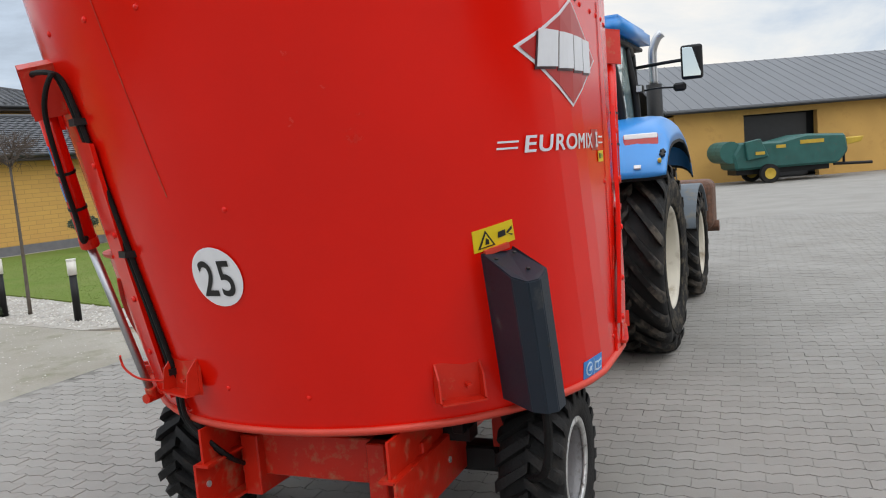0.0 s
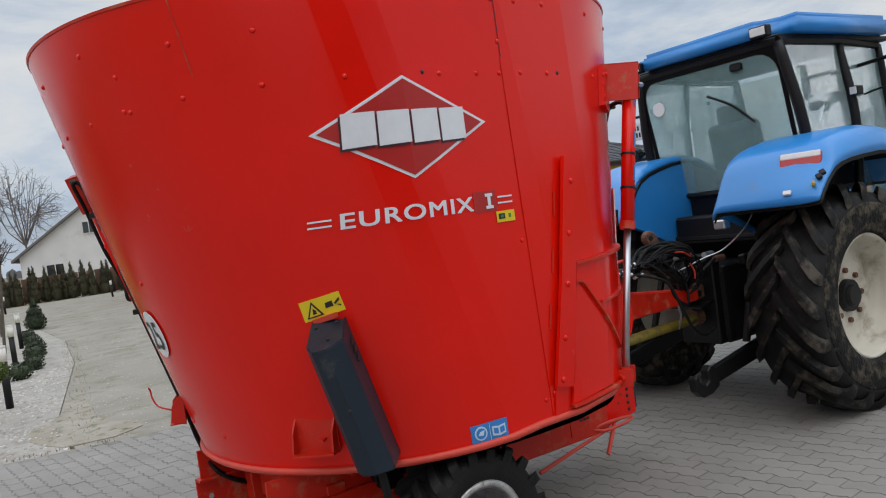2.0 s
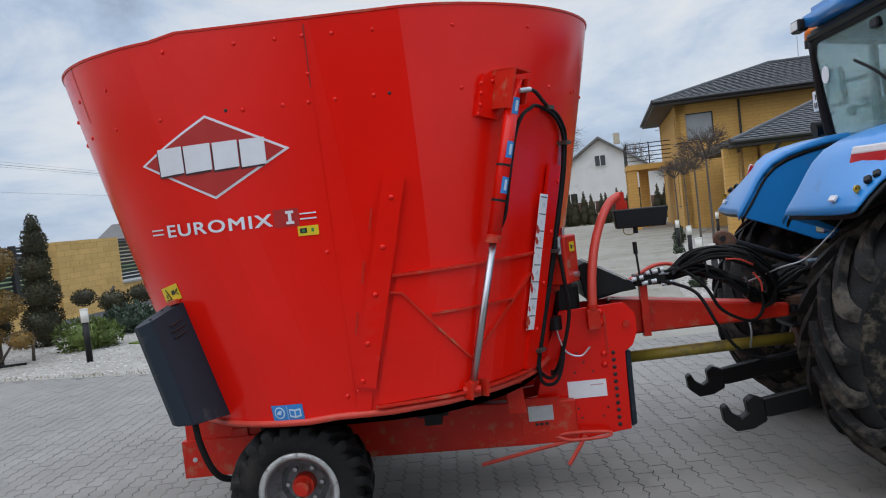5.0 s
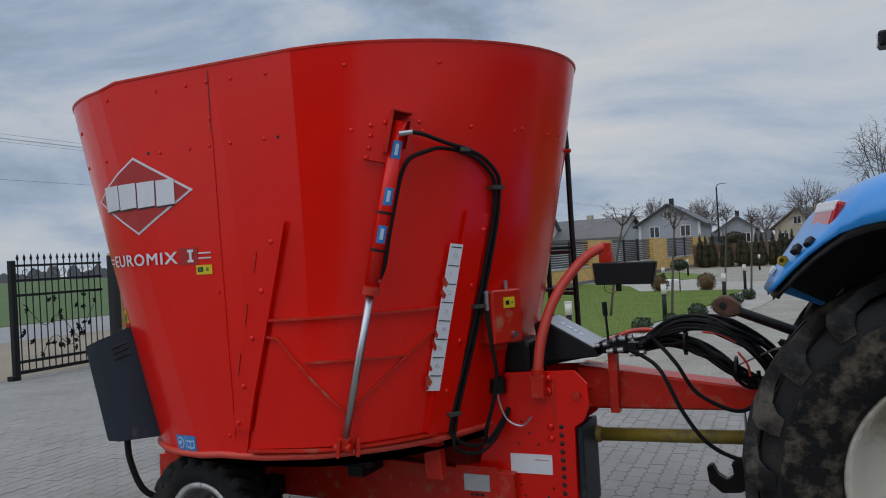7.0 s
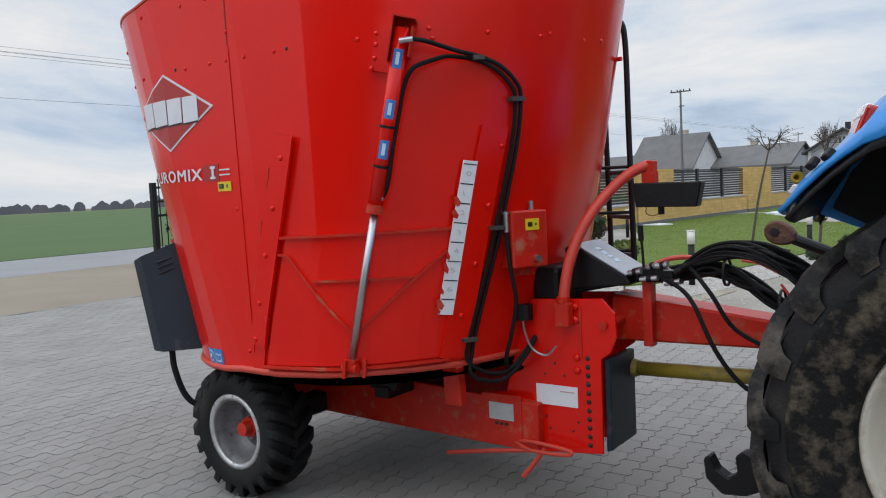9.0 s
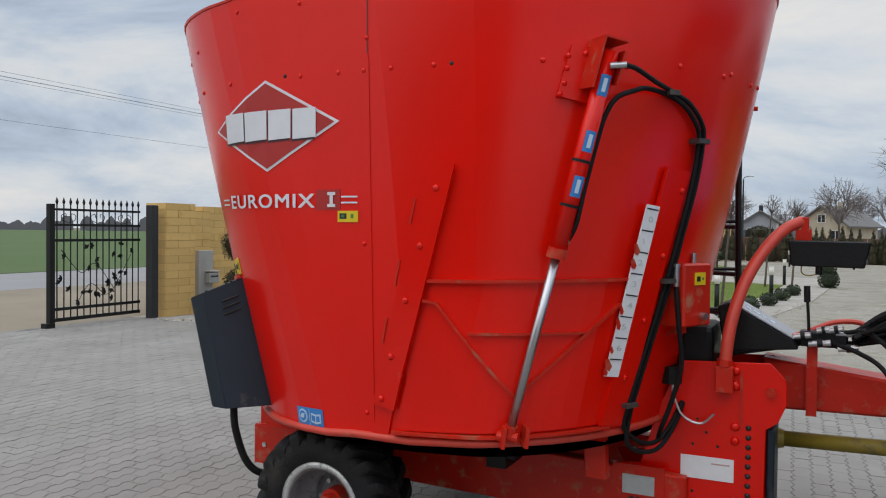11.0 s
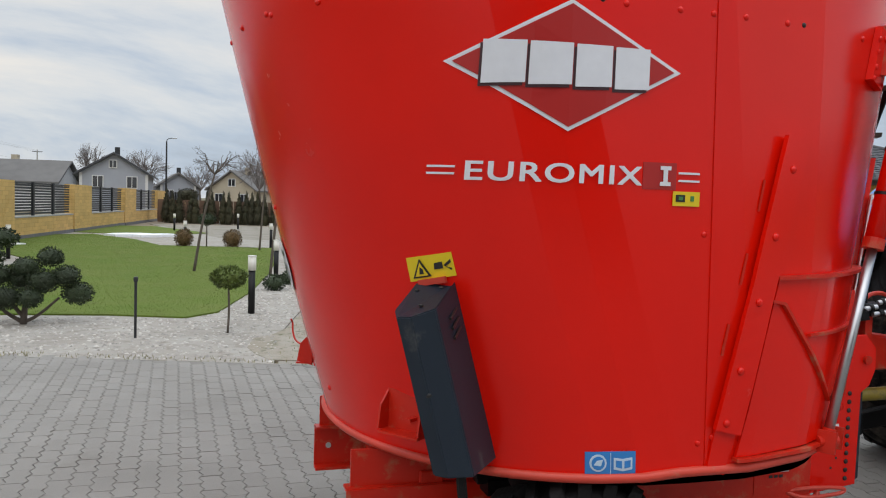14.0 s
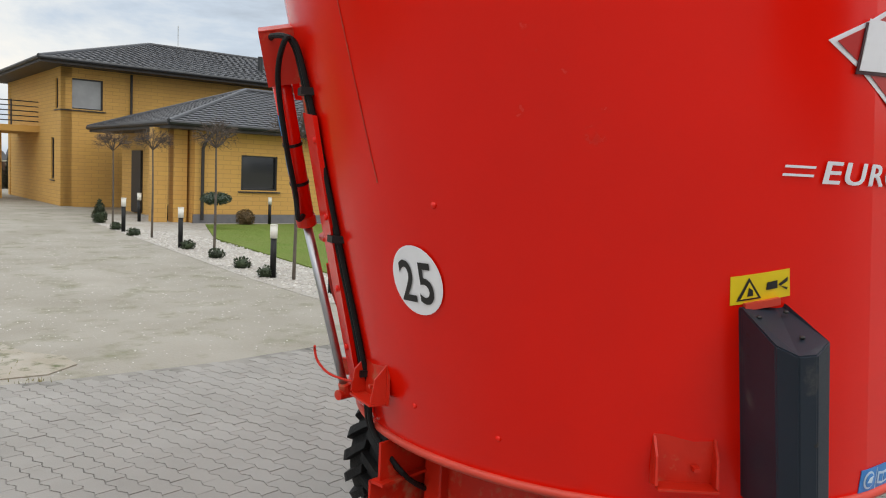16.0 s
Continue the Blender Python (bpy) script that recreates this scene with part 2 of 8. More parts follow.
PEBBLE = shader("pale_pebble", (0.44, 0.415, 0.38), 0.85, var=0.2, scale=30, bump=0.0, random_mix=0.35)
SAND = shader("trodden_sand", (0.25, 0.205, 0.15), 0.95, alt=(0.20, 0.165, 0.12), scale=0.5, bump=0.5, bscale=25)
PAVER = shader("grey_concrete_paver", (0.262, 0.249, 0.229), 0.85, alt=(0.212, 0.200, 0.182), scale=1.1, bump=0.25, bscale=120, dirt=(0.16, 0.145, 0.125), dirt_at=0.70, dirt_scale=0.9, random_mix=0.05)
JOINT = shader("sanded_paver_joint", (0.228, 0.215, 0.195), 0.95, var=0.15, scale=3, bump=0.3, dirt=(0.022, 0.020, 0.017), dirt_at=0.57, dirt_scale=0.9)
ROADM = shader("pale_asphalt_road", (0.24, 0.235, 0.235), 0.9, var=0.12, scale=0.6, bump=0.2)
SNOW = shader("old_snow", (0.82, 0.84, 0.87), 0.8, var=0.06, scale=6, bump=0.4, bscale=20)
CONCRETE = shader("pale_concrete", (0.42, 0.41, 0.39), 0.9, var=0.15, scale=4, bump=0.2)
TEAL = shader("teal_machine_paint", (0.012, 0.10, 0.088), 0.5, var=0.25, scale=3, bump=0.1, dirt=(0.06, 0.08, 0.07), dirt_at=0.66, dirt_scale=4)
DULLYELLOW = shader("dull_yellow_paint", (0.50, 0.33, 0.03), 0.5, var=0.2, scale=5, bump=0.1)
# bluish grey carries the distance haze; the woods' own colour is darker
WOODS = shader("haze_tinted_far_woods", (0.12, 0.125, 0.145), 1.0, alt=(0.16, 0.16, 0.17), scale=0.05, bump=0.0)
LAMPCAP = shader("opal_lamp_head", (0.74, 0.72, 0.66), 0.4, var=0.08, scale=30, bump=0.0)
# for solid boxes behind openings: the rooms' shade is put into this near-black
DARKROOM = shader("unlit_interior", (0.02, 0.02, 0.022), 0.9, var=0.2, scale=2, bump=0.0)
SEATM = shader("dark_seat_fabric", (0.03, 0.033, 0.036), 0.9, var=0.2, scale=9, bump=0.2)


def glass(name, tint, rough=0.03):
    m = bpy.data.materials.new(name)
    m.use_nodes = True
    b = m.node_tree.nodes["Principled BSDF"]
    b.inputs["Base Color"].default_value = (*tint, 1)
    b.inputs["Roughness"].default_value, b.inputs["Transmission Weight"].default_value, b.inputs["IOR"].default_value = rough, 1.0, 1.25
    # a film of dust
    n, l = m.node_tree.nodes, m.node_tree.links
    film, mix, noise, amount = n.new("ShaderNodeBsdfDiffuse"), n.new("ShaderNodeMixShader"), n.new("ShaderNodeTexNoise"), n.new("ShaderNodeMapRange")
    film.inputs[0].default_value = (0.42, 0.60, 0.60, 1)
    noise.inputs["Scale"].default_value, noise.inputs["Detail"].default_value = 2.5, 6.0
    amount.inputs[1].default_value, amount.inputs[2].default_value, amount.inputs[3].default_value, amount.inputs[4].default_value = 0.3, 0.7, 0.12, 0.26
    l.new(noise.outputs[0], amount.inputs[0])
    l.new(amount.outputs[0], mix.inputs[0])
    l.new(b.outputs[0], mix.inputs[1])
    l.new(film.outputs[0], mix.inputs[2])
    l.new(mix.outputs[0], n["Material Output"].inputs[0])
    return m


GLASS = glass("tinted_cab_glass", (0.80, 0.91, 0.91))
PANE = shader("dark_window_pane", (0.02, 0.022, 0.026), 0.06, var=0.1, scale=1, bump=0.0, spec=0.9)
PANE_LIGHT = shader("curtained_window_pane", (0.34, 0.36, 0.38), 0.12, var=0.25, scale=2, bump=0.0, spec=0.8)


# ---- building blocks ----
def part(name, bm, mat, parent=None, label="", smooth=False):
    me = bpy.data.meshes.new(name)
    if smooth:
        for f in bm.faces:
            f.smooth = True
    bm.to_mesh(me)
    bm.free()
    me.materials.append(mat)
    ob = new(name, me)
    if parent is not None:
        ob.parent = parent
    if label:
        tagged(ob, label)
    return ob


def thing(name, label, category, m=None, group="", kind=""):
    ob = new(name)
    ob.empty_display_size = 0.1
    if m is not None:
        ob.matrix_basis = m
    return tagged(ob, label, category, group, kind)


def solo(name, bm, mat, label, category, m=None, group="", kind="", smooth=False):
    ob = part(name, bm, mat, None, label, smooth)
    if m is not None:
        ob.matrix_basis = m
    return tagged(ob, label, category, group, kind)


def box(bm, c, s, m=None, bevel=0.0, seg=1):
    """A box of size s round c."""
    g = bmesh.ops.create_cube(bm, size=1.0, matrix=(m or Matrix()) @ Matrix.Translation(c) @ Matrix.Diagonal((*s, 1)))
    if bevel:
        es = {ed for v in g["verts"] for ed in v.link_edges}
        bmesh.ops.bevel(bm, geom=list(es), offset=bevel, segments=seg, affect="EDGES", profile=0.5)
    return bm


def boxed(c, s, m=None, bevel=0.0, seg=1):
    return box(bmesh.new(), c, s, m, bevel, seg)


def rod(bm, a, b, r, r2=None, seg=12, cap=True):
    """A round bar from a to b."""
    a, b = Vector(a), Vector(b)
    d = b - a
    q = d.to_track_quat("Z", "Y").to_matrix().to_4x4()
    bmesh.ops.create_cone(bm, cap_ends=cap, segments=seg, radius1=r, radius2=r if r2 is None else r2, depth=d.length,
                          matrix=Matrix.Translation((a + b) / 2) @ q)
    return bm


def rodded(a, b, r, r2=None, seg=12):
    return rod(bmesh.new(), a, b, r, r2, seg)


def smooth_line(pts, n=6):
    """A Catmull-Rom line through points."""
    p = [Vector(v) for v in pts]
    p = [p[0] * 2 - p[1]] + p + [p[-1] * 2 - p[-2]]
    out = []
    for i in range(1, len(p) - 2):
        for k in range(n):
            t = k / n
            out.append(0.5 * ((2 * p[i]) + (p[i + 1] - p[i - 1]) * t + (2 * p[i - 1] - 5 * p[i] + 4 * p[i + 1] - p[i + 2]) * t * t
                              + (3 * p[i] - p[i - 1] - 3 * p[i + 1] + p[i + 2]) * t ** 3))
    out.append(p[-2])
    return out


def tube(bm, line, r, seg=8):
    """A round tube along a line of points; r may be a number or a list."""
    line = [Vector(v) for v in line]
    rings, up = [], None
    for i, p in enumerate(line):
        d = (line[min(i + 1, len(line) - 1)] - line[max(i - 1, 0)]).normalized()
        if up is None:
            up = d.orthogonal().normalized()
        up = (up - d * up.dot(d)).normalized()
        side = d.cross(up)
        rr = r if isinstance(r, (int, float)) else r[i]
        rings.append([bm.verts.new(p + (up * math.cos(k * math.tau / seg) + side * math.sin(k * math.tau / seg)) * rr) for k in range(seg)])
    for a, b in zip(rings, rings[1:]):
        for k in range(seg):
            bm.faces.new((a[k], a[(k + 1) % seg], b[(k + 1) % seg], b[k]))
    bm.faces.new(rings[0][::-1])
    bm.faces.new(rings[-1])
    return bm


def hose(pts, r, n=6, seg=8):
    return tube(bmesh.new(), smooth_line(pts, n), r, seg)


def plate(poly, depth, m=None, bevel=0.0):
    """A flat plate: an outline in the x-z plane, drawn out along y from 0 to depth."""
    bm = bmesh.new()
    vs = [bm.verts.new((x, 0, z)) for x, z in poly]
    f = bm.faces.new(vs)
    r = bmesh.ops.extrude_face_region(bm, geom=[f])
    bmesh.ops.translate(bm, verts=[v for v in r["geom"] if isinstance(v, bmesh.types.BMVert)], vec=(0, depth, 0))
    bmesh.ops.recalc_face_normals(bm, faces=bm.faces)
    if bevel:
        bmesh.ops.bevel(bm, geom=list(bm.edges), offset=bevel, segments=1, affect="EDGES")
    if m is not None:
        bmesh.ops.transform(bm, matrix=m, verts=bm.verts)
    return bm


def lathe(profile, seg=48, m=None, closed=True):
    """A body turned about the y axis from (radius, y) pairs."""
    bm = bmesh.new()
    rings = []
    for k in range(seg):
        a = k * math.tau / seg
        rings.append([bm.verts.new((r * math.cos(a), y, r * math.sin(a))) for r, y in profile])
    cnt = len(profile)
    for k in range(seg):
        a, b = rings[k], rings[(k + 1) % seg]
        for i in range(cnt if closed else cnt - 1):
            j = (i + 1) % cnt
            bm.faces.new((a[i], a[j], b[j], b[i]))
    bmesh.ops.recalc_face_normals(bm, faces=bm.faces)
    if m is not None:
        bmesh.ops.transform(bm, matrix=m, verts=bm.verts)
    return bm


def sheet(poly, z0, z1):
    """A ground patch: an outline in plan with a little thickness."""
    bm = bmesh.new()
    f = bm.faces.new([bm.verts.new((x, y, z1)) for x, y in poly])
    if f.normal.z < 0:
        f.normal_flip()
    bm.normal_update()
    r = bmesh.ops.extrude_face_region(bm, geom=[f])
    bmesh.ops.translate(bm, verts=[v for v in r["geom"] if isinstance(v, bmesh.types.BMVert)], vec=(0, 0, z0 - z1))
    bmesh.ops.recalc_face_normals(bm, faces=bm.faces)
    return bm


# ---- feed mixer wagon: the tub's shape ----
TUB_LOW, TUB_TOP = 0.756, 2.745


def tub_ends(z):
    """Where the two rounded ends begin, how far they reach, and half the width, at a height."""
    h = z - 0.7
    return (-0.056 - 0.3287 * h + 0.0144 * h * h, 0.196 - 0.0654 * h - 0.0158 * h * h, 1.0755 - 0.0253 * h, 0.867 + 0.3216 * h, 1.171 + 0.0061 * h)


# the folds of the sheet, as angles in one quarter: the front has one wide flat panel before it curves
FRONT_FOLDS = [73.0 * k / 18 for k in range(19)] + [90.0]
REAR_FOLDS = [90.0, 98.0, 106.0] + [106.0 + 74.0 * k / 18 for k in range(1, 19)]


def tub_from(c, s, z, off):
    """A place by the cosine and sine round the tub, on its flat panels between the folds."""
    back, front, rb, rf, w = tub_ends(z)
    x = (front + rf * c) if c > 0 else (back + rb * c)
    if abs(c) > 1e-9:
        folds = FRONT_FOLDS if c > 0 else REAR_FOLDS
        deg = math.degrees(math.acos(max(-1.0, min(1.0, c))))
        k = max(j for j in range(len(folds) - 1) if folds[j] <= deg + 1e-9)
        c0, c1 = math.cos(radians(folds[k])), math.cos(radians(folds[k + 1]))
        s0, s1 = math.sin(radians(folds[k])), math.sin(radians(folds[k + 1]))
        if abs(s) > 0.6:
            s = math.copysign(s0 + (s1 - s0) * (c - c0) / (c1 - c0), s)
        else:
            flat = c0 + (c1 - c0) * (abs(s) - s0) / (s1 - s0)
            x = (front + rf * flat) if c > 0 else (back + rb * flat)
    n = Vector((c / (rf if c > 0 else rb), s / w, 0)).normalized()
    return Vector((x, w * s, z)) + n * off


def tub_at(x, z, off=0.0):
    """A place on the tub's near long side, by its x and height."""
    back, front, rb, rf, w = tub_ends(z)
    if back <= x <= front:
        return Vector((x, -w - off, z))
    c = max(-1.0, min(1.0, (x - front) / rf if x > front else (x - back) / rb))
    return tub_from(c, -math.sqrt(1 - c * c), z, off)


def tub_rear(y, z, off=0.0):
    """A place on the tub's rear end, by its y and height."""
    s = y / tub_ends(z)[4]
    return tub_from(-math.sqrt(max(0.0, 1 - s * s)), s, z, off)


def tub_turn(deg, z, off=0.0):
    """A place on the tub by the angle round it (-90: near side, 180: rear, 0: front)."""
    return tub_from(math.cos(radians(deg)), math.sin(radians(deg)), z, off)


def tub_low(x):
    """How far the tub's edges rise towards the front: it stands a little nose-up."""
    return 0.058 * max(0.0, min(1.0, (x + 1.1) / 1.75))


def tub_ring(z, off, rise=False):
    """A ring of corners on the folds; rise: lifted with the tub's lower edge."""
    turns = [-a for a in FRONT_FOLDS[::-1]] + FRONT_FOLDS[1:] + REAR_FOLDS[1:] + [-a for a in REAR_FOLDS[-2::-1]]
    turns = turns[:-1]
    pts = []
    for deg in turns:
        c = math.cos(radians(deg)) if abs(abs(deg) - 90) > 1e-6 else 1e-6
        p = tub_from(c, math.sin(radians(deg)), z, off)
        if rise:
            p = tub_from(c, math.sin(radians(deg)), z + tub_low(p.x), off)
        pts.append(p)
        if abs(abs(deg) - 90) < 1e-6:
            q = tub_from(-1e-6, math.sin(radians(deg)), p.z, off)
            pts += [q] if deg > 0 else []
            if deg < 0:
                pts.insert(len(pts) - 1, q)
    return pts


def rings(levels, close=True):
    """A skin over rings of equal count; joined last to first if closed."""
    bm = bmesh.new()
    rr = [[bm.verts.new(p) for p in ring] for ring in levels]
    pairs = list(zip(rr, rr[1:])) + ([(rr[-1], rr[0])] if close else [])
    for a, b in pairs:
        for k in range(len(a)):
            j = (k + 1) % len(a)
            bm.faces.new((a[k], a[j], b[j], b[k]))
    bmesh.ops.recalc_face_normals(bm, faces=bm.faces)
    return bm


def band(path, width, depth, n=10, base=0.002, where=tub_at):
    """A bar laid along the tub's skin from (x, z) to (x, z), of a width along the skin and a depth off it."""
    (xa, za), (xb, zb) = path
    dx, dz = xb - xa, zb - za
    ln = math.hypot(dx, dz)
    px, pz = -dz / ln * width / 2, dx / ln * width / 2
    bm = bmesh.new()
    rr = []
    for k in range(n + 1):
        t = k / n
        x, z = xa + dx * t, za + dz * t
        rr.append([bm.verts.new(where(x + s * px, z + s * pz, o)) for s, o in ((-1, base), (1, base), (1, depth), (-1, depth))])
    for a, b in zip(rr, rr[1:]):
        for k in range(4):
            j = (k + 1) % 4
            bm.faces.new((a[k], a[j], b[j], b[k]))
    bm.faces.new(rr[0][::-1])
    bm.faces.new(rr[-1])
    bmesh.ops.recalc_face_normals(bm, faces=bm.faces)
    return bm


def patch(quad, off=0.003, n=6, where=tub_at, thick=0.0025):
    """A sticker on the tub: four corners (x, z) from its upper left clockwise."""
    a, b, c, d = [Vector(q) for q in quad]
    bm = bmesh.new()
    grid = [[[bm.verts.new(where(*((a.lerp(b, i / n)).lerp(d.lerp(c, i / n), j / n)), o)) for i in range(n + 1)] for j in range(n + 1)] for o in (off, off - thick)]
    for j in range(n):
        for i in range(n):
            g = grid[0]
            bm.faces.new((g[j][i], g[j + 1][i], g[j + 1][i + 1], g[j][i + 1]))
    for j in range(n):
        for e0 in (0, n):
            g, h = grid
            bm.faces.new((g[j][e0], g[j + 1][e0], h[j + 1][e0], h[j][e0]))
            bm.faces.new((g[e0][j], g[e0][j + 1], h[e0][j + 1], h[e0][j]))
    bmesh.ops.remove_doubles(bm, verts=bm.verts, dist=1e-6)
    bmesh.ops.recalc_face_normals(bm, faces=bm.faces)
    return bm


def outline_patch(poly, off=0.004, where=tub_at):
    """A flat printed shape with any outline, on the tub's skin."""
    bm = bmesh.new()
    f = bm.faces.new([bm.verts.new((x, 0, z)) for x, z in poly])
    bmesh.ops.triangulate(bm, faces=[f])
    bmesh.ops.subdivide_edges(bm, edges=bm.edges, cuts=2, use_grid_fill=True)
    for v in bm.verts:
        v.co = where(v.co.x, v.co.z, off)
    r = bmesh.ops.extrude_face_region(bm, geom=list(bm.faces))
    for v in r["geom"]:
        if isinstance(v, bmesh.types.BMVert):
            v.co += Vector((v.co.x * 0.3, v.co.y, 0)).normalized() * 0.0012
    bmesh.ops.recalc_face_normals(bm, faces=bm.faces)
    return bm


def lettering(text, size, place, width=None, bold=0.0, thick=0.0):
    """Letters with the built-in font, their points sent through place(x, z)."""
    cu = bpy.data.curves.new("writing", "FONT")
    cu.body, cu.size, cu.offset, cu.resolution_u, cu.space_character = text, size, bold, 4, 1.12
    ob = bpy.data.objects.new("writing", cu)
    scene.collection.objects.link(ob)
    bpy.context.view_layer.update()
    me = ob.evaluated_get(bpy.context.evaluated_depsgraph_get()).to_mesh()
    bm = bmesh.new()
    bm.from_mesh(me)
    bpy.data.objects.remove(ob)
    bmesh.ops.triangulate(bm, faces=bm.faces)
    xs = [v.co.x for v in bm.verts]
    lo, hi = min(xs), max(xs)
    k = (width / (hi - lo)) if width else 1.0
    for v in bm.verts:
        v.co = place((v.co.x - lo) * k, v.co.y)
    return bm


wagon = thing("feed_mixer_wagon", "red vertical feed mixer wagon standing on grey pavers behind a tractor", "farm machine", pose(0, 0, 0))

# tub wall with thickness, flared at both ends
lev = [1.0, 1.4, 1.8, 2.1, 2.37, 2.6, TUB_TOP]
skin = [tub_ring(TUB_LOW, 0.0, True)] + [tub_ring(z, 0.0, z == TUB_TOP) for z in lev] + [tub_ring(z, -0.012, z == TUB_TOP) for z in reversed(lev)] + [tub_ring(TUB_LOW, -0.012, True)]
body = rings(skin)
for ed in body.edges:
    a, b = ed.verts
    mid = (a.co + b.co) / 2
    back, front, rb, rf, _ = tub_ends(mid.z)
    c = (mid.x - front) / rf if mid.x > front else (mid.x - back) / rb
    upright = abs(a.co.z - b.co.z) > 0.1
    fold = any(abs(c - math.cos(radians(q))) < 0.006 for q in (73, 98, 106)) or back - 0.02 < mid.x < front + 0.02
    rim = not upright and (min(a.co.z, b.co.z) > TUB_TOP - 0.01 or max(a.co.z, b.co.z) < TUB_LOW + 0.06)
    ed.smooth = not (rim or (upright and fold))
tub = part("tub", body, RED, wagon, "flared tub of glossy red painted sheet steel, folded in flat panels", True)
part("bottom_rim", rings([tub_ring(TUB_LOW + dz, o, True) for dz, o in ((-0.028, -0.02), (-0.028, 0.012), (-0.012, 0.022), (0.004, 0.012), (0.004, -0.02))]), ORANGE_RED, wagon, "faded lighter red bottom rim", True)
part("top_rim", rings([tub_ring(TUB_TOP + dz, o, True) for dz, o in ((-0.006, -0.018), (-0.006, 0.005), (0.006, 0.005), (0.006, -0.018))]), RED_WORN, wagon)
fl = bmesh.new()
fl.faces.new([fl.verts.new(p) for p in tub_ring(TUB_LOW - 0.022, -0.025)])
bmesh.ops.solidify(fl, geom=list(fl.faces), thickness=0.012)
part("tub_floor", fl, BLACK, wagon)
# upper extension: its lower edge shows as a faint step round the tub
part("extension_seam", band(((-0.033, 2.752), (-0.030, 2.44)), 0.004, 0.003, 4), SHADOWLINE, wagon, "dark open seam in the upper sheet")
part("wall_seam", band(((-0.030, 2.43), (0.012, 0.78)), 0.012, 0.004, 12), RED, wagon)
part("rear_seam", band(((0.26, 2.60), (0.16, 1.72)), 0.006, 0.0028, 12, where=tub_rear), RED_WORN, wagon)
part("extension_seam", band(((-0.86, 2.752), (-0.845, 2.44)), 0.005, 0.003, 4, where=tub_rear), RED_WORN, wagon)

# bolt heads
dome = bmesh.new()
bmesh.ops.create_uvsphere(dome, u_segments=8, v_segments=4, radius=0.0125)
for v in dome.verts:
    v.co.z *= 0.6
dome_me = bpy.data.meshes.new("bolt_head")
for f in dome.faces:
    f.smooth = True
dome.to_mesh(dome_me)
dome.free()
dome_me.materials.append(RED)
dark_me = dome_me.copy()
dark_me.materials.clear()
dark_me.materials.append(INK)


def bolt(p, normal, me=dome_me, name="bolt_head", parent=wagon, s=1.0):
    ob = new(name, me)
    ob.parent = parent
    ob.matrix_basis = Matrix.Translation(p) @ Vector(normal).to_track_quat("Z", "Y").to_matrix().to_4x4() @ Matrix.Scale(s, 4)
    return ob


for x in (-1.49, -1.335, -1.102, -0.815, -0.382, -0.180, -0.050, 0.082, 0.274, 0.712, 1.196, 1.369, 1.461):
    p = tub_at(x, 2.368 + 0.012 * max(0.0, x))
    bolt(p, (p.x * 0.6, p.y, 0))
for x in (-1.37, -1.12, -0.75, -0.389, -0.182, -0.047, 0.1, 0.301, 0.7, 1.1):
    p = tub_at(x, 2.695 if x > -0.9 else 2.57)
    bolt(p, (p.x * 0.6, p.y, 0))
for x, z in ((-0.037, 2.507), (-0.043, 1.619), (-0.024, 0.885), (0.033, 0.902), (-1.51, 2.5)):
    bolt(tub_at(x, z), (0, -1, 0))
for x in (-0.467, 0.351):
    bolt(tub_at(x, 2.374), (0, -1, 0), dark_me, "bolt_hole", s=0.8)
for a, z in ((-152, 2.36), (-166, 2.36), (178, 2.36), (165, 2.36), (150, 2.36), (-160, 2.62), (176, 2.6), (158, 2.58), (-176, 1.66), (172, 0.93), (-170, 0.9), (-22, 2.37), (-8, 2.37), (-25, 1.9)):
    p = tub_turn(a, z)
    bolt(p, (math.cos(radians(a)), math.sin(radians(a)), 0))

# logo: lozenge frame with four plain blocks, no lettering
LOZ = ((-0.964, 2.154), (-0.575, 2.362), (-0.169, 2.156), (-0.569, 1.943))
LC = Vector((-0.569, 2.153))


def loz(k):
    return [tuple(LC + (Vector(p) - LC) * k) for p in LOZ]


part("logo_outline", outline_patch(loz(1.0), 0.004), LETTER, wagon, "pale lozenge outline of the logo")
part("logo_ground", outline_patch(loz(0.935), 0.0065), DIARED, wagon)
KX = ((-0.850, -0.716), (-0.706, -0.566), (-0.554, -0.428), (-0.416, -0.291))
for a, b in KX:
    w = b - a
    shape = ((a, 2.222), (b, 2.224), (b, 2.092), (a, 2.086))
    part("logo_shadow", patch([(x - 0.008, z - 0.010) for x, z in shape], 0.0095, 4), SHADOWLINE, wagon)
    part("logo_block", patch(shape, 0.0120, 4), LETTER, wagon, "plain pale block of the logo")


def on_side(x0, z0, off=0.0045):
    return lambda u, w: tub_at(x0 + u, z0 + w, off)


part("model_writing_ground", patch(((-0.292, 1.856), (-0.165, 1.857), (-0.165, 1.767), (-0.292, 1.766)), 0.003, 8), DIARED, wagon)
for k, (dx, dz) in enumerate(((-0.0022, -0.0012), (0.0022, -0.0012), (-0.0022, 0.0012), (0.0022, 0.0012))):
    part("model_writing", lettering("EUROMIX", 0.088, on_side(-0.873 + dx, 1.778 + dz, 0.0065 + 0.0004 * k), 0.573, 0.0), LETTER, wagon, "pale capital letters of the model name")
for q in (((-0.229, 1.845), (-0.189, 1.845), (-0.189, 1.832), (-0.229, 1.832)), ((-0.217, 1.834), (-0.201, 1.834), (-0.201, 1.79), (-0.217, 1.79)), ((-0.229, 1.792), (-0.189, 1.792), (-0.189, 1.779), (-0.229, 1.779))):
    part("model_numeral", patch(q, 0.0085, 3), LETTER, wagon)
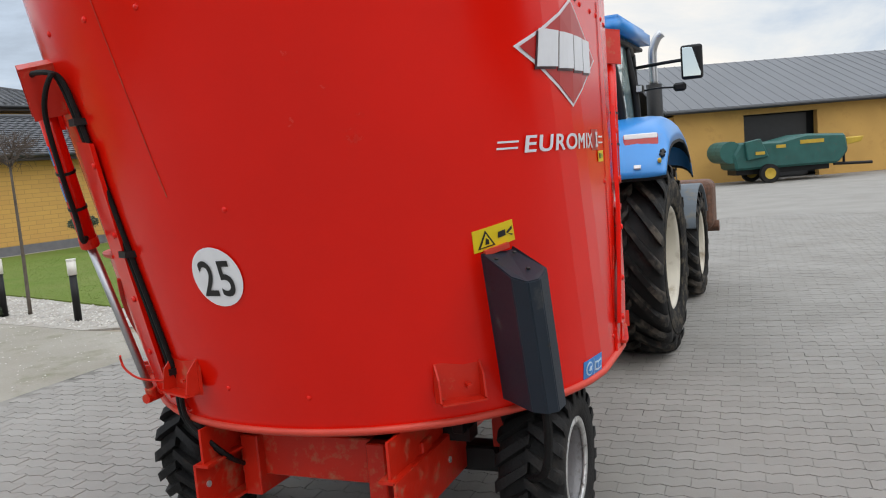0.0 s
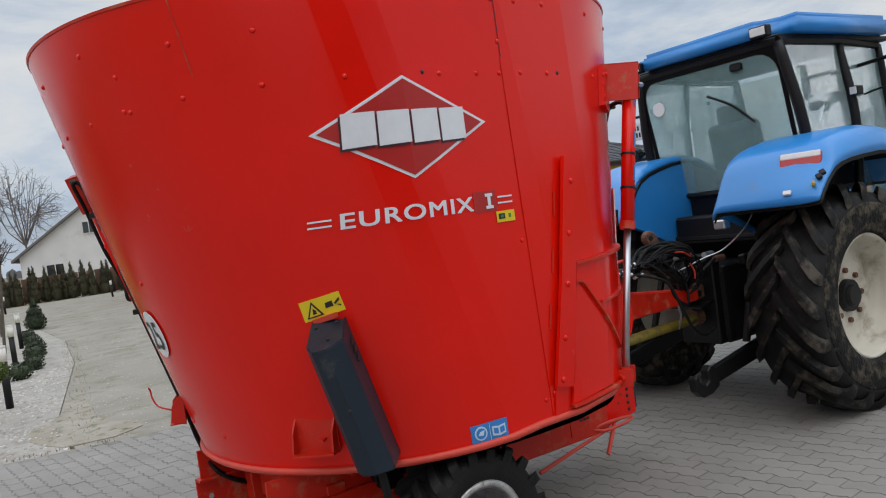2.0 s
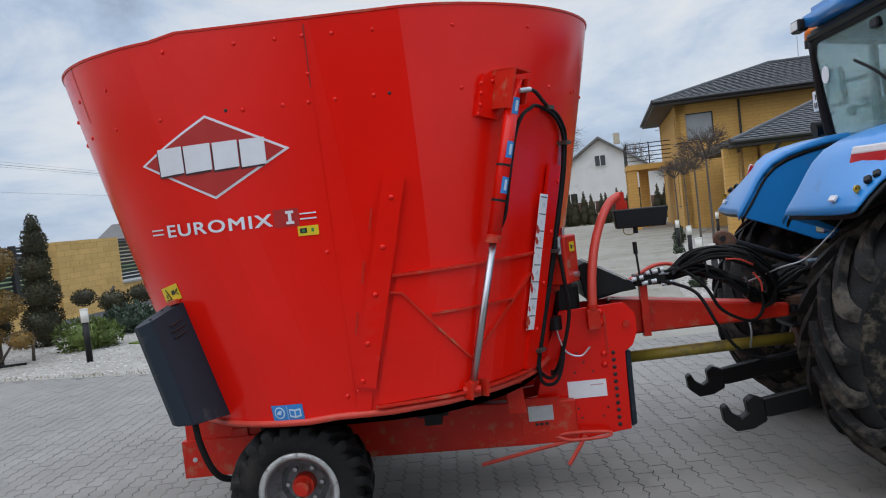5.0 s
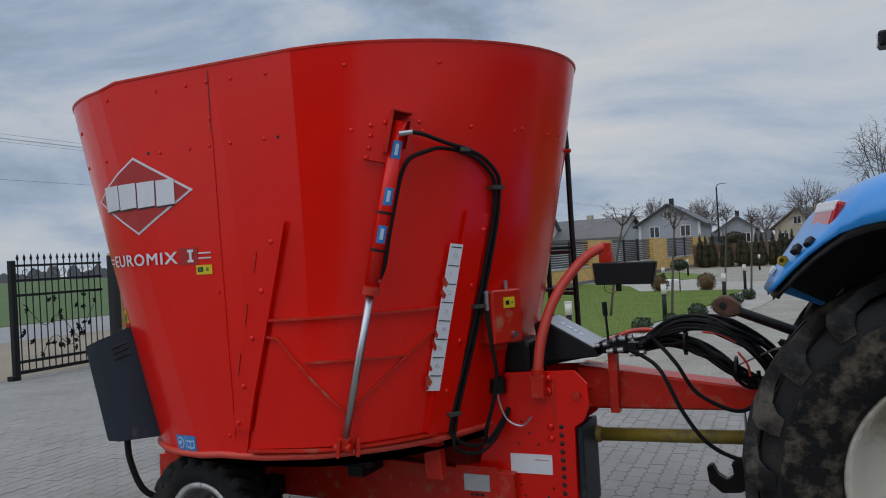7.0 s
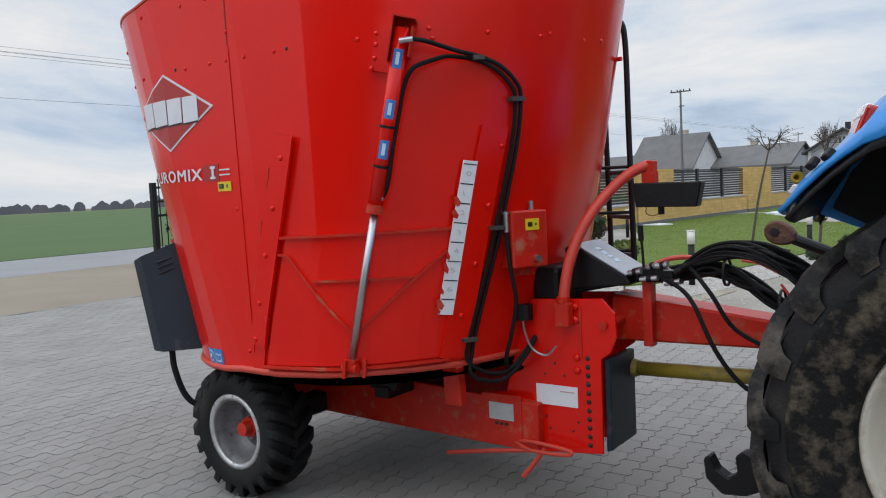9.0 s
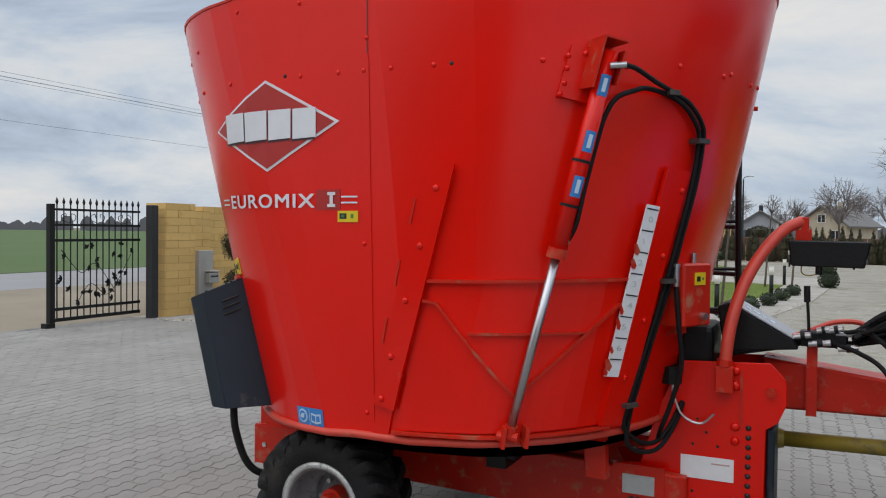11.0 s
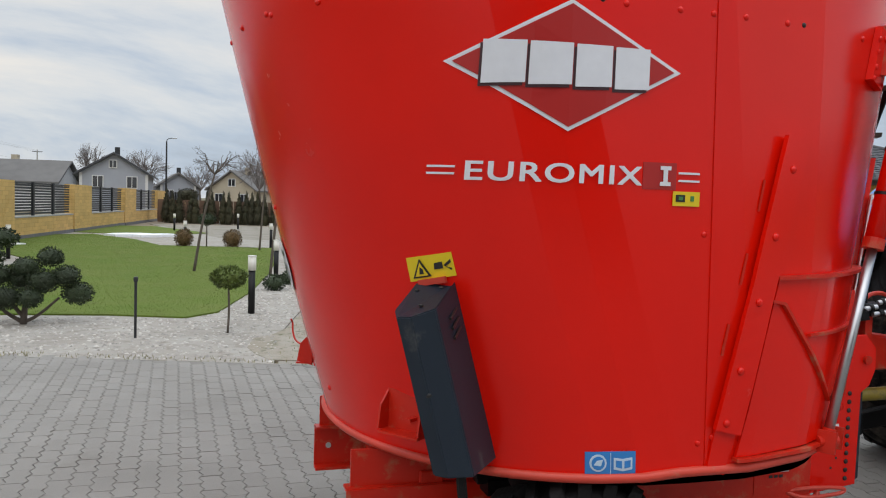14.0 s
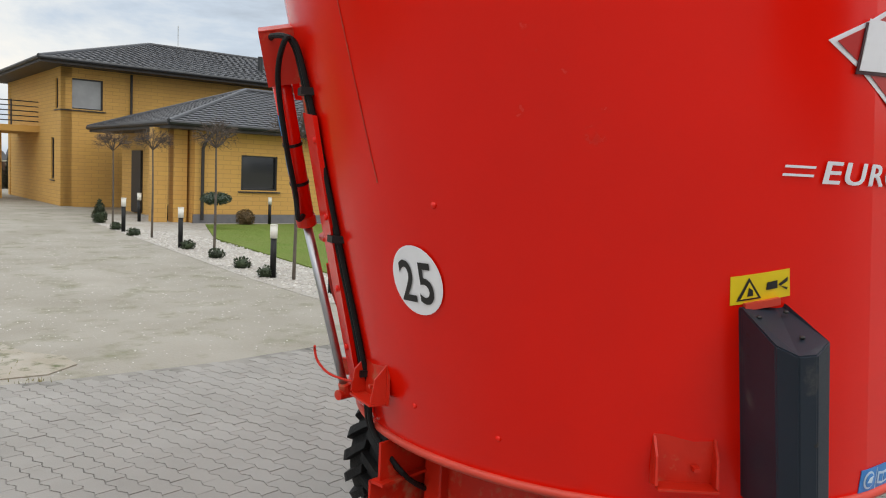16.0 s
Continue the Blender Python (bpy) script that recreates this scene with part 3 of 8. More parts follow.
for x0, x1, z in ((-0.985, -0.905, 1.820), (-0.985, -0.905, 1.797), (-0.158, -0.076, 1.824), (-0.158, -0.076, 1.798)):
    part("stripe", patch(((x0, z + 0.0035), (x1, z + 0.0035), (x1, z - 0.0035), (x0, z - 0.0035)), 0.0065, 4), LETTER, wagon)

# stickers
st = part("grease_sticker", patch(((-0.176, 1.762), (-0.072, 1.762), (-0.072, 1.713), (-0.176, 1.713)), 0.006), YELLOW, wagon, "small yellow sticker with black and green print")
part("print", patch(((-0.165, 1.751), (-0.130, 1.751), (-0.130, 1.727), (-0.165, 1.727)), 0.008), INK, st)
part("print", patch(((-0.155, 1.745), (-0.140, 1.745), (-0.140, 1.733), (-0.155, 1.733)), 0.010), GREEN, st)
part("print", patch(((-0.108, 1.748), (-0.095, 1.748), (-0.095, 1.730), (-0.108, 1.730)), 0.008), GREEN, st)
YW = ((-1.020, 1.504), (-0.894, 1.535), (-0.871, 1.455), (-0.999, 1.420))
st = part("warning_sticker", patch(YW, 0.004), YELLOW, wagon, "yellow warning sticker with black pictograms")


def yw(u, v):
    a, b, c, d = [Vector(p) for p in YW]
    return tuple((a.lerp(b, u)).lerp(d.lerp(c, u), v))


part("pictogram", outline_patch([yw(0.08, 0.88), yw(0.28, 0.10), yw(0.48, 0.88)], 0.006), INK, st)
part("pictogram", outline_patch([yw(0.14, 0.82), yw(0.28, 0.26), yw(0.42, 0.82)], 0.0085), YELLOW, st)
part("pictogram", outline_patch([yw(0.24, 0.74), yw(0.27, 0.44), yw(0.33, 0.55), yw(0.33, 0.74)], 0.0105), INK, st)
part("pictogram", outline_patch([yw(0.56, 0.62), yw(0.58, 0.36), yw(0.76, 0.34), yw(0.76, 0.62)], 0.006), INK, st)
part("pictogram", outline_patch([yw(0.78, 0.50), yw(0.95, 0.28), yw(0.95, 0.42), yw(0.82, 0.56), yw(0.95, 0.66), yw(0.93, 0.74)], 0.006), INK, st)
BQ = ((-0.432, 0.862), (-0.262, 0.868), (-0.256, 0.780), (-0.424, 0.775))
st = part("manual_sticker", patch(BQ, 0.004), BLUEVINYL, wagon, "blue sticker with white round and book pictograms")


def bq(u, v):
    a, b, c, d = [Vector(p) for p in BQ]
    return tuple((a.lerp(b, u)).lerp(d.lerp(c, u), v))


part("pictogram", outline_patch([bq(0.25 + 0.17 * math.cos(k * math.tau / 14), 0.45 + 0.36 * math.sin(k * math.tau / 14)) for k in range(14)], 0.006), PALEBLUE, st)
part("pictogram", outline_patch([bq(0.25 + 0.13 * math.cos(k * math.tau / 14), 0.45 + 0.28 * math.sin(k * math.tau / 14)) for k in range(14)], 0.0085), BLUEVINYL, st)
part("pictogram", outline_patch([bq(0.16, 0.52), bq(0.22, 0.34), bq(0.34, 0.30), bq(0.30, 0.56)], 0.0105), PALEBLUE, st)
part("pictogram", outline_patch([bq(0.56, 0.24), bq(0.745, 0.30), bq(0.93, 0.24), bq(0.93, 0.72), bq(0.745, 0.80), bq(0.56, 0.72)], 0.006), PALEBLUE, st)
part("pictogram", outline_patch([bq(0.60, 0.34), bq(0.72, 0.38), bq(0.72, 0.68), bq(0.60, 0.62)], 0.0085), BLUEVINYL, st)
part("pictogram", outline_patch([bq(0.77, 0.38), bq(0.89, 0.34), bq(0.89, 0.62), bq(0.77, 0.68)], 0.0085), BLUEVINYL, st)
part("pictogram", outline_patch([bq(0.495, 0.04), bq(0.505, 0.04), bq(0.505, 0.96), bq(0.495, 0.96)], 0.006), PALEBLUE, st)
sp = part("speed_disc", outline_patch([(0.034 + 0.112 * math.cos(k * math.tau / 32), 1.407 + 0.117 * math.sin(k * math.tau / 32)) for k in range(32)], 0.007, tub_rear), WHITE, wagon, "round white speed sign with black numerals 25")
part("numeral", lettering("25", 0.150, lambda u, w: tub_rear(0.034 + 0.074 - u, 1.335 + w * 1.30, 0.012), 0.148, 0.002), INK, sp)

# motor cover: a charcoal box with splayed sides on the rear quarter
cover_top, cover_low = Vector((-0.934, -0.940, 1.424)), Vector((-0.768, -0.940, 0.805))
out = Vector((-0.607, -0.795, 0)).normalized()
side = Vector((0, 0, 1)).cross(out).normalized()
down = (cover_low - cover_top).normalized()
# outline seen from above: (along the tub, away from it)
COVER = ((-0.069, -0.06), (-0.069, 0.0), (-0.072, 0.172), (-0.040, 0.228), (0.011, 0.234), (0.078, 0.189), (0.069, 0.0), (0.069, -0.06))
bm = bmesh.new()
top_r = [bm.verts.new(cover_top + side * u + out * o + Vector((0, 0, -0.39 * max(0.0, o) + 0.15 * u))) for u, o in COVER]
low_r = [bm.verts.new(v.co + down * ((v.co.z - 0.806) / -down.z)) for v in top_r]
n = len(COVER)
for k in range(n):
    bm.faces.new((top_r[k], top_r[(k + 1) % n], low_r[(k + 1) % n], low_r[k]))
bm.faces.new(top_r)
bm.faces.new(low_r)
bmesh.ops.recalc_face_normals(bm, faces=bm.faces)
bmesh.ops.bevel(bm, geom=list(bm.edges), offset=0.004, segments=2, affect="EDGES")
cover = part("motor_cover", bm, CHARCOAL, wagon, "charcoal sheet cover with vent slots")
for s in (-1, 1):
    for k in range(3):
        a = cover_top + side * (s * 0.0705) + out * 0.030 + down * (0.080 + 0.033 * k)
        b = cover_top + side * (s * (0.0755 if s > 0 else 0.0715)) + out * 0.118 + down * (0.108 + 0.033 * k)
        slot = bmesh.new()
        rod(slot, a, b, 0.0052, seg=6)
        part("vent_slot", slot, INK, cover)
bolt(Vector((-0.996, -1.123, 1.082)) + out * 0.002, out, dark_me, "screw_hole", cover, 1.1)
for u, o in ((-0.045, 0.05), (0.04, 0.045), (0.015, 0.16)):
    bolt(cover_top + side * u + out * o + Vector((0, 0, -0.39 * o + 0.15 * u + 0.002)), (0, 0, 1), dark_me, "screw", cover, 0.7)
part("mounting_strip", band(((-0.972, 1.419), (-0.898, 1.440)), 0.022, 0.02, 4), ORANGE_RED, wagon)
part("motor_cable", hose([cover_low + out * 0.15, cover_low + out * 0.15 + Vector((0.015, 0, -0.12)), (-0.80, -1.03, 0.53), (-0.74, -0.97, 0.46), (-0.62, -0.84, 0.43), (-0.45, -0.70, 0.45)], 0.018), HOSE, wagon, "black corrugated cable")


# folded brackets on the tub
def bracket(deg, z):
    a = radians(deg)
    n = Vector((math.cos(a), math.sin(a), 0))
    t = Vector((-n.y, n.x, 0))
    c = tub_turn(deg, z)
    m = Matrix((t, n, Vector((0, 0, 1)))).transposed().to_4x4()
    m.translation = c
    b = bmesh.new()
    box(b, (0, 0.008, 0), (0.19, 0.014, 0.15), m)
    fin = [(-0.0, -0.085), (0.075, -0.065), (0.06, 0.02), (0.0, 0.085)]
    for s in (-0.09, 0.09):
        f = plate([(o, q) for o, q in fin], 0.008)
        bmesh.ops.transform(f, matrix=m @ Matrix.Translation((s, 0, 0)) @ Matrix.Rotation(radians(90), 4, "Z"), verts=f.verts)
        me = bpy.data.meshes.new("tmp")
        f.to_mesh(me)
        f.free()
        b.from_mesh(me)
        bpy.data.meshes.remove(me)
    box(b, (0, 0.04, -0.075), (0.18, 0.08, 0.008), m)
    box(b, (0.03, 0.03, -0.02), (0.02, 0.05, 0.012), m)
    return b


part("bracket", bracket(-140.5, 0.93), RED_WORN, wagon, "folded red steel bracket")
part("bracket", bracket(161, 0.98), RED_WORN, wagon, "folded red steel bracket")
ph = tub_turn(157, 0.95, 0.08)
part("wire_hook", hose([ph, ph + Vector((-0.04, 0.09, 0.02)), ph + Vector((-0.05, 0.15, 0.06)), ph + Vector((-0.05, 0.17, 0.10)), ph + Vector((-0.06, 0.16, 0.12))], 0.005), RED_WORN, wagon)

# discharge door with its frame, guide rails and ram
def door_side(parent, mirror):
    """The sliding door, its rails and ram on one long side of the tub."""
    def w(x, z, o=0.0):
        if not mirror:
            return tub_at(x, z, o)
        back, front, rb, rf, wd = tub_ends(z)
        c = max(-1.0, min(1.0, (x - front) / rf))
        a = math.atan2(-math.sqrt(1 - c * c), c) if x > front else radians(-90) + (x - front) / wd
        a += radians(184)
        return tub_from(math.cos(a), math.sin(a), z, o)

    def out_of(x, z):
        return (w(x, z, 0.1) - w(x, z)).normalized()

    door = part("discharge_door", patch(((0.285, 1.462), (1.035, 1.48), (0.925, 0.855), (0.125, 0.83)), 0.016, 14, w, 0.014), RED, parent, "red sliding discharge door with welded ribs")
    for p in (((0.265, 1.468), (1.025, 1.482)), ((0.118, 0.822), (0.56, 0.828)), ((0.64, 0.830), (0.905, 0.838))):
        part("rib", band(p, 0.013, 0.036, 14, where=w), RED_WORN, door)
    for p in (((0.245, 1.386), (0.303, 1.376)), ((0.303, 1.376), (0.615, 0.985)), ((0.605, 0.990), (0.965, 1.378)), ((0.435, 1.255), (0.845, 1.260))):
        part("rib", band(p, 0.011, 0.032, 10, where=w), RED_WORN, door)
    part("guide_rail", band(((0.325, 1.965), (0.075, 0.925)), 0.105, 0.034, 14, 0.014, w), RED, parent, "flat red guide rail bolted to the tub")
    part("guide_rail", band(((1.168, 1.952), (0.915, 0.84)), 0.072, 0.030, 14, 0.012, w), RED, parent, "flat red guide rail bolted to the tub")
    part("rail_foot", band(((0.075, 0.93), (0.045, 0.775)), 0.075, 0.012, 5, where=w), RED, parent)
    part("rail_foot", band(((0.945, 0.93), (0.935, 0.785)), 0.085, 0.012, 5, where=w), RED, parent)
    for x, z in ((0.300, 1.856), (0.235, 1.615), (0.175, 1.384), (0.112, 1.144), (0.066, 0.96)):
        bolt(w(x, z, 0.034), out_of(x, z), parent=parent, s=1.25)
    for x, z in ((1.20, 1.86), (1.13, 1.58), (1.06, 1.30), (0.99, 1.05)):
        bolt(w(x - 0.025, z, 0.030), out_of(x, z), parent=parent, s=1.2)
    for x, z in ((0.20, 1.76), (0.135, 1.50), (0.075, 1.25)):
        part("weld_tab", band(((x, z + 0.055), (x - 0.022, z - 0.055)), 0.009, 0.006, 2, where=w), RED_WORN, parent)
    # ram
    top, low = Vector((0.990, -1.046, 2.385)), Vector((0.603, -1.092, 0.835))
    mid = top.lerp(low, (2.385 - 1.585) / 1.55)
    if mirror:
        top, mid, low = tub_turn(143, 2.22, 0.07), tub_turn(138, 1.54, 0.075), tub_turn(142, 0.81, 0.06)
    br = part("ram_bracket", band(((0.872, 2.425), (0.815, 2.215)) if not mirror else ((0.90, 2.22), (0.84, 2.05)), 0.115, 0.03, 6, where=w), RED, parent, "red bracket holding the ram")
    up = (top - mid).normalized()
    nrm = out_of(0.95, 2.35) if not mirror else (tub_turn(141, 2.28, 0.1) - tub_turn(141, 2.28)).normalized()
    nrm = (nrm - up * nrm.dot(up)).normalized()
    sd = up.cross(nrm)
    frame_m = Matrix((sd, nrm, up)).transposed().to_4x4()
    frame_m.translation = top
    cheek = bmesh.new()
    deep = 0.15 if mirror else 0.24
    for q in (-0.046, 0.046):
        box(cheek, (q, 0.050 - deep / 2, -0.055), (0.008, deep, 0.20 if q < 0 or mirror else 0.13), frame_m)
    box(cheek, (0, 0.050 - deep / 2, 0.046), (0.100, deep, 0.008), frame_m)
    part("cheek", cheek, RED_WORN, br, "open red channel round the ram's head")
    for x, z in () if mirror else ((0.80, 2.39), (0.795, 2.34), (0.785, 2.28), (0.77, 2.235), (0.86, 2.40), (1.00, 2.405), (1.01, 2.36)):
        bolt(w(x, z, 0.03 if x < 0.87 else 0.0), out_of(x, z), parent=parent)
    ram = part("ram_cylinder", rodded(top, mid, 0.036, seg=20), RED, parent, "red hydraulic cylinder with blue stickers", True)
    d = (mid - top).normalized()
    for k in (0.17, 0.44, 0.66):
        c = top.lerp(mid, k)
        part("collar", rodded(c - d * 0.006 + d * 0.075, c + d * 0.006 + d * 0.075, 0.0395, seg=20), BLACK, ram) if k > 0.2 else None
        nn = out_of(0.9, 2.0)
        s = d.cross(nn)
        bm = bmesh.new()
        arc = [[bm.verts.new(c + d * q + (nn * math.cos(g) + s * math.sin(g)) * 0.0372) for g in (-0.6, -0.3, 0, 0.3, 0.6)] for q in (-0.042, 0.042)]
        for i in range(4):
            bm.faces.new((arc[0][i], arc[0][i + 1], arc[1][i + 1], arc[1][i]))
        stk = part("sticker", bm, BLUEVINYL, ram, "small blue sticker")
        bm = bmesh.new()
        arc = [[bm.verts.new(c + d * q + (nn * math.cos(g) + s * math.sin(g)) * 0.0384) for g in (-0.22, 0, 0.22)] for q in (-0.028, 0.026)]
        for i in range(2):
            bm.faces.new((arc[0][i], arc[0][i + 1], arc[1][i + 1], arc[1][i]))
        part("print", bm, PALEBLUE, stk)
    part("gland", rodded(mid - d * 0.03, mid + d * 0.012, 0.040, seg=20), RED_WORN, ram)
    part("ram_rod", rodded(mid, low, 0.019, seg=16), CHROME, parent, "chromed piston rod", True)
    part("ram_eye", rod(rodded(low - Vector((0.045, 0, 0)), low + Vector((0.045, 0, 0)), 0.022, seg=14), low + d * -0.05, low, 0.026), RED_WORN, parent)
    part("door_lug", band(((0.566, 0.880), (0.556, 0.795)), 0.012, 0.085, 3, where=w), RED_WORN, parent)
    part("door_lug", band(((0.640, 0.880), (0.630, 0.795)), 0.012, 0.085, 3, where=w), RED_WORN, parent)
    # hydraulic lines
    if mirror:
        g = lambda pts: [tub_turn(a, z, o) for a, z, o in pts]
        run = [(152, 2.18, 0.022), (153, 2.03, 0.015), (154, 1.80, 0.013), (155, 1.50, 0.013), (156, 1.15, 0.013), (156.5, 0.92, 0.018), (156, 0.74, 0.03), (163, 0.60, 0.0), (160, 0.48, -0.12), (150, 0.42, -0.25)]
        part("hydraulic_hose", hose(g([(143, 2.22, 0.075), (147, 2.225, 0.085), (151, 2.215, 0.05)] + run), 0.0105), HOSE, parent, "black hydraulic hose")
        part("hydraulic_hose", hose([mid + Vector((-0.03, -0.02, 0.03)), mid + Vector((-0.09, -0.06, 0.02)), mid + Vector((-0.10, -0.05, 0.12)), mid.lerp(top, 0.45) + Vector((-0.07, -0.05, 0)), mid.lerp(top, 0.8) + Vector((-0.06, -0.06, 0))] + g([(152, 2.20, 0.06)] + [(a - 1.6, z, o) for a, z, o in run]), 0.0105), HOSE, parent, "black hydraulic hose")
        part("hose_fitting", rodded(tub_turn(142, 2.21, 0.05), tub_turn(144, 2.22, 0.08), 0.014), STEEL, parent)
        for a, z in ((152.2, 2.03), (154.2, 1.50), (155.6, 0.98)):
            bm = bmesh.new()
            box(bm, (0, 0, 0), (0.07, 0.06, 0.026), Matrix.Translation(tub_turn(a, z, 0.012)) @ Matrix.Rotation(radians(a + 90), 4, "Z"))
            part("hose_clip", bm, BLACK, parent)
        return
    right = Vector((0.85, 0.52, 0))
    run = [(1.160, 2.268, 0.022), (1.215, 2.225, 0.024), (1.250, 2.150, 0.026), (1.252, 2.08, 0.026), (1.222, 1.90, 0.03), (1.168, 1.66, 0.03), (1.106, 1.40, 0.03), (1.040, 1.15, 0.03), (0.985, 0.94, 0.03), (0.965, 0.85, 0.03)]
    loop_a = [(0.99, -0.64, 0.75), (1.04, -0.56, 0.70), (1.10, -0.48, 0.71), (1.15, -0.38, 0.80), (1.18, -0.27, 0.92), (1.20, -0.15, 1.02)]
    loop_b = [(1.00, -0.62, 0.78), (1.05, -0.54, 0.735), (1.10, -0.45, 0.745), (1.15, -0.35, 0.84), (1.18, -0.24, 0.95), (1.20, -0.12, 1.04)]
    part("hydraulic_hose", hose([Vector((1.055, -1.060, 2.325)), Vector((1.085, -1.010, 2.318)), Vector((1.115, -0.920, 2.300)), Vector((1.140, -0.835, 2.285))] + [w(*p) for p in run] + loop_a, 0.0105), HOSE, parent, "black hydraulic hose")
    up_ram = [mid + right * 0.060 + Vector((0.0, -0.015, 0.075)), mid.lerp(top, 0.17) + right * 0.052 + Vector((0, -0.015, 0)), mid.lerp(top, 0.34) + right * 0.046 + Vector((0, -0.01, 0)), mid.lerp(top, 0.56) + right * 0.043, mid.lerp(top, 0.69) + right * 0.048, mid.lerp(top, 0.78) + right * 0.075, mid.lerp(top, 0.83) + right * 0.125 + Vector((0, 0.06, 0)), Vector((1.095, -0.845, 2.268))]
    part("hydraulic_hose", hose([mid + right * 0.030 + Vector((0, -0.02, 0.035))] + up_ram + [w(x - 0.016, z - 0.014, o) for x, z, o in run] + loop_b, 0.0105), HOSE, parent, "black hydraulic hose")
    part("hose_fitting", rodded(Vector((1.000, -1.085, 2.322)), Vector((1.058, -1.062, 2.325)), 0.013), STEEL, parent)
    part("hose_fitting", rodded(mid + right * 0.010 + Vector((0, -0.03, 0.010)), mid + right * 0.050 + Vector((0, -0.018, 0.060)), 0.014), STEEL, parent)
    for x, z in ((1.150, 2.262), (1.240, 2.075), (1.112, 1.47), (0.970, 0.925)):
        part("hose_clip", band(((x - 0.020, z), (x + 0.014, z)), 0.020, 0.058, 3, where=w), GUARD_GREY, parent)


door_side(wagon, False)
door_side(wagon, True)

# fill scale on the far guide rail
sc = part("fill_scale", band(((1.078, 1.795), (0.920, 1.064)), 0.043, 0.036, 14, base=0.030), WHITE, wagon, "torn white scale strip with numerals 0 to 6")
for k in range(8):
    t = k / 8 + 0.02
    x, z = 1.078 + (0.920 - 1.078) * t, 1.795 + (1.064 - 1.795) * t
    part("tick", band(((x - 0.018, z + 0.002), (x + 0.018, z - 0.006)), 0.005, 0.0375, 2, base=0.034), INK, sc)
    if k < 7:
        x2, z2 = x - 0.010, z - 0.056
        part("numeral", lettering(str(k), 0.034, lambda u, v, a=x2, b=z2: tub_at(a + u - 0.006, b + v, 0.0378)), shader("grey_print", (0.56, 0.57, 0.59), 0.5, bump=0) if k == 0 else bpy.data.materials["grey_print"], sc)
for x, z, ww, h in ((1.018, 1.605, 0.020, 0.045), (1.006, 1.545, 0.018, 0.04), (0.962, 1.35, 0.012, 0.04), (0.950, 1.29, 0.014, 0.05), (0.925, 1.18, 0.012, 0.03), (0.912, 1.115, 0.022, 0.05), (0.902, 1.085, 0.014, 0.03)):
    part("torn_patch", outline_patch([(x - ww * 0.5, z + h * 0.5), (x + ww * 0.1, z + h * 0.62), (x + ww * 0.5, z - h * 0.1), (x + ww * 0.1, z - h * 0.5), (x - ww * 0.45, z - h * 0.3)], 0.0376), RED_WORN, sc)

# control box on the front quarter
CBM = pose(1.253, -0.458, 1.405, 0, 0, 64)
cb = part("control_box", boxed((0, 0.065, 0), (0.205, 0.13, 0.28), CBM, 0.008), RED_WORN, wagon, "small red control box with yellow sticker")
part("back_plate", boxed((-0.035, 0.136, -0.02), (0.28, 0.012, 0.34), CBM), RED_WORN, cb)
part("sticker", boxed((0.012, -0.002, 0.072), (0.078, 0.004, 0.056), CBM), YELLOW, cb)
part("print", boxed((-0.002, -0.0045, 0.072), (0.026, 0.002, 0.022), CBM), INK, cb)
part("print", boxed((0.032, -0.0045, 0.072), (0.012, 0.002, 0.012), CBM), GREEN, cb)
part("knob", rodded(CBM @ Vector((0.03, 0, -0.095)), CBM @ Vector((0.03, -0.025, -0.095)), 0.016), STEEL, cb)
part("cable_gland", rodded(CBM @ Vector((0.05, 0.06, 0.14)), CBM @ Vector((0.05, 0.06, 0.185)), 0.012), STEEL, cb)
part("plunger", rod(rodded(CBM @ Vector((-0.118, 0.03, 0.125)), CBM @ Vector((-0.118, 0.03, 0.04)), 0.013), CBM @ Vector((-0.118, 0.03, 0.14)), CBM @ Vector((-0.118, 0.03, 0.125)), 0.017), STEEL, cb)
part("control_hose", hose([CBM @ Vector((-0.118, 0.03, 0.04)), CBM @ Vector((-0.112, 0.02, -0.12)), CBM @ Vector((-0.085, 0.02, -0.30)), (1.16, -0.52, 0.94), (1.11, -0.50, 0.80), (1.08, -0.38, 0.72), (1.10, -0.20, 0.74)], 0.011), HOSE, wagon)
part("gearbox_housing", rod(boxed((1.22, -0.10, 1.12), (0.16, 0.34, 0.26), bevel=0.03, seg=2), (1.12, -0.33, 1.06), (1.12, -0.33, 0.98), 0.05), BLACK, wagon, "black pump housing")

# weighing display: sloped grey panel on a black box
wd = part("weigh_display", plate([(1.34, 1.13), (1.66, 1.16), (1.64, 1.20), (1.36, 1.36), (1.31, 1.34)], 0.30, Matrix.Translation((0, -0.22, 0)), 0.006), BLACK, wagon, "black box with sloped grey panel")
bm = boxed((0, 0, 0), (0.31, 0.29, 0.006), pose(1.505, -0.075, 1.285, 0, 29.5, 0))
part("panel", bm, shader("grey_display_panel", (0.36, 0.38, 0.42), 0.25, var=0.1, scale=8, bump=0.0), wd)
for a, b in ((-0.06, 0.02), (-0.02, 0.03), (0.02, 0.02), (0.06, 0.025)):
    part("print", boxed((a - 0.02, -0.02, 0.004), (b, 0.05, 0.002), pose(1.505, -0.075, 1.285, 0, 29.5, 0)), PALEBLUE, wd)

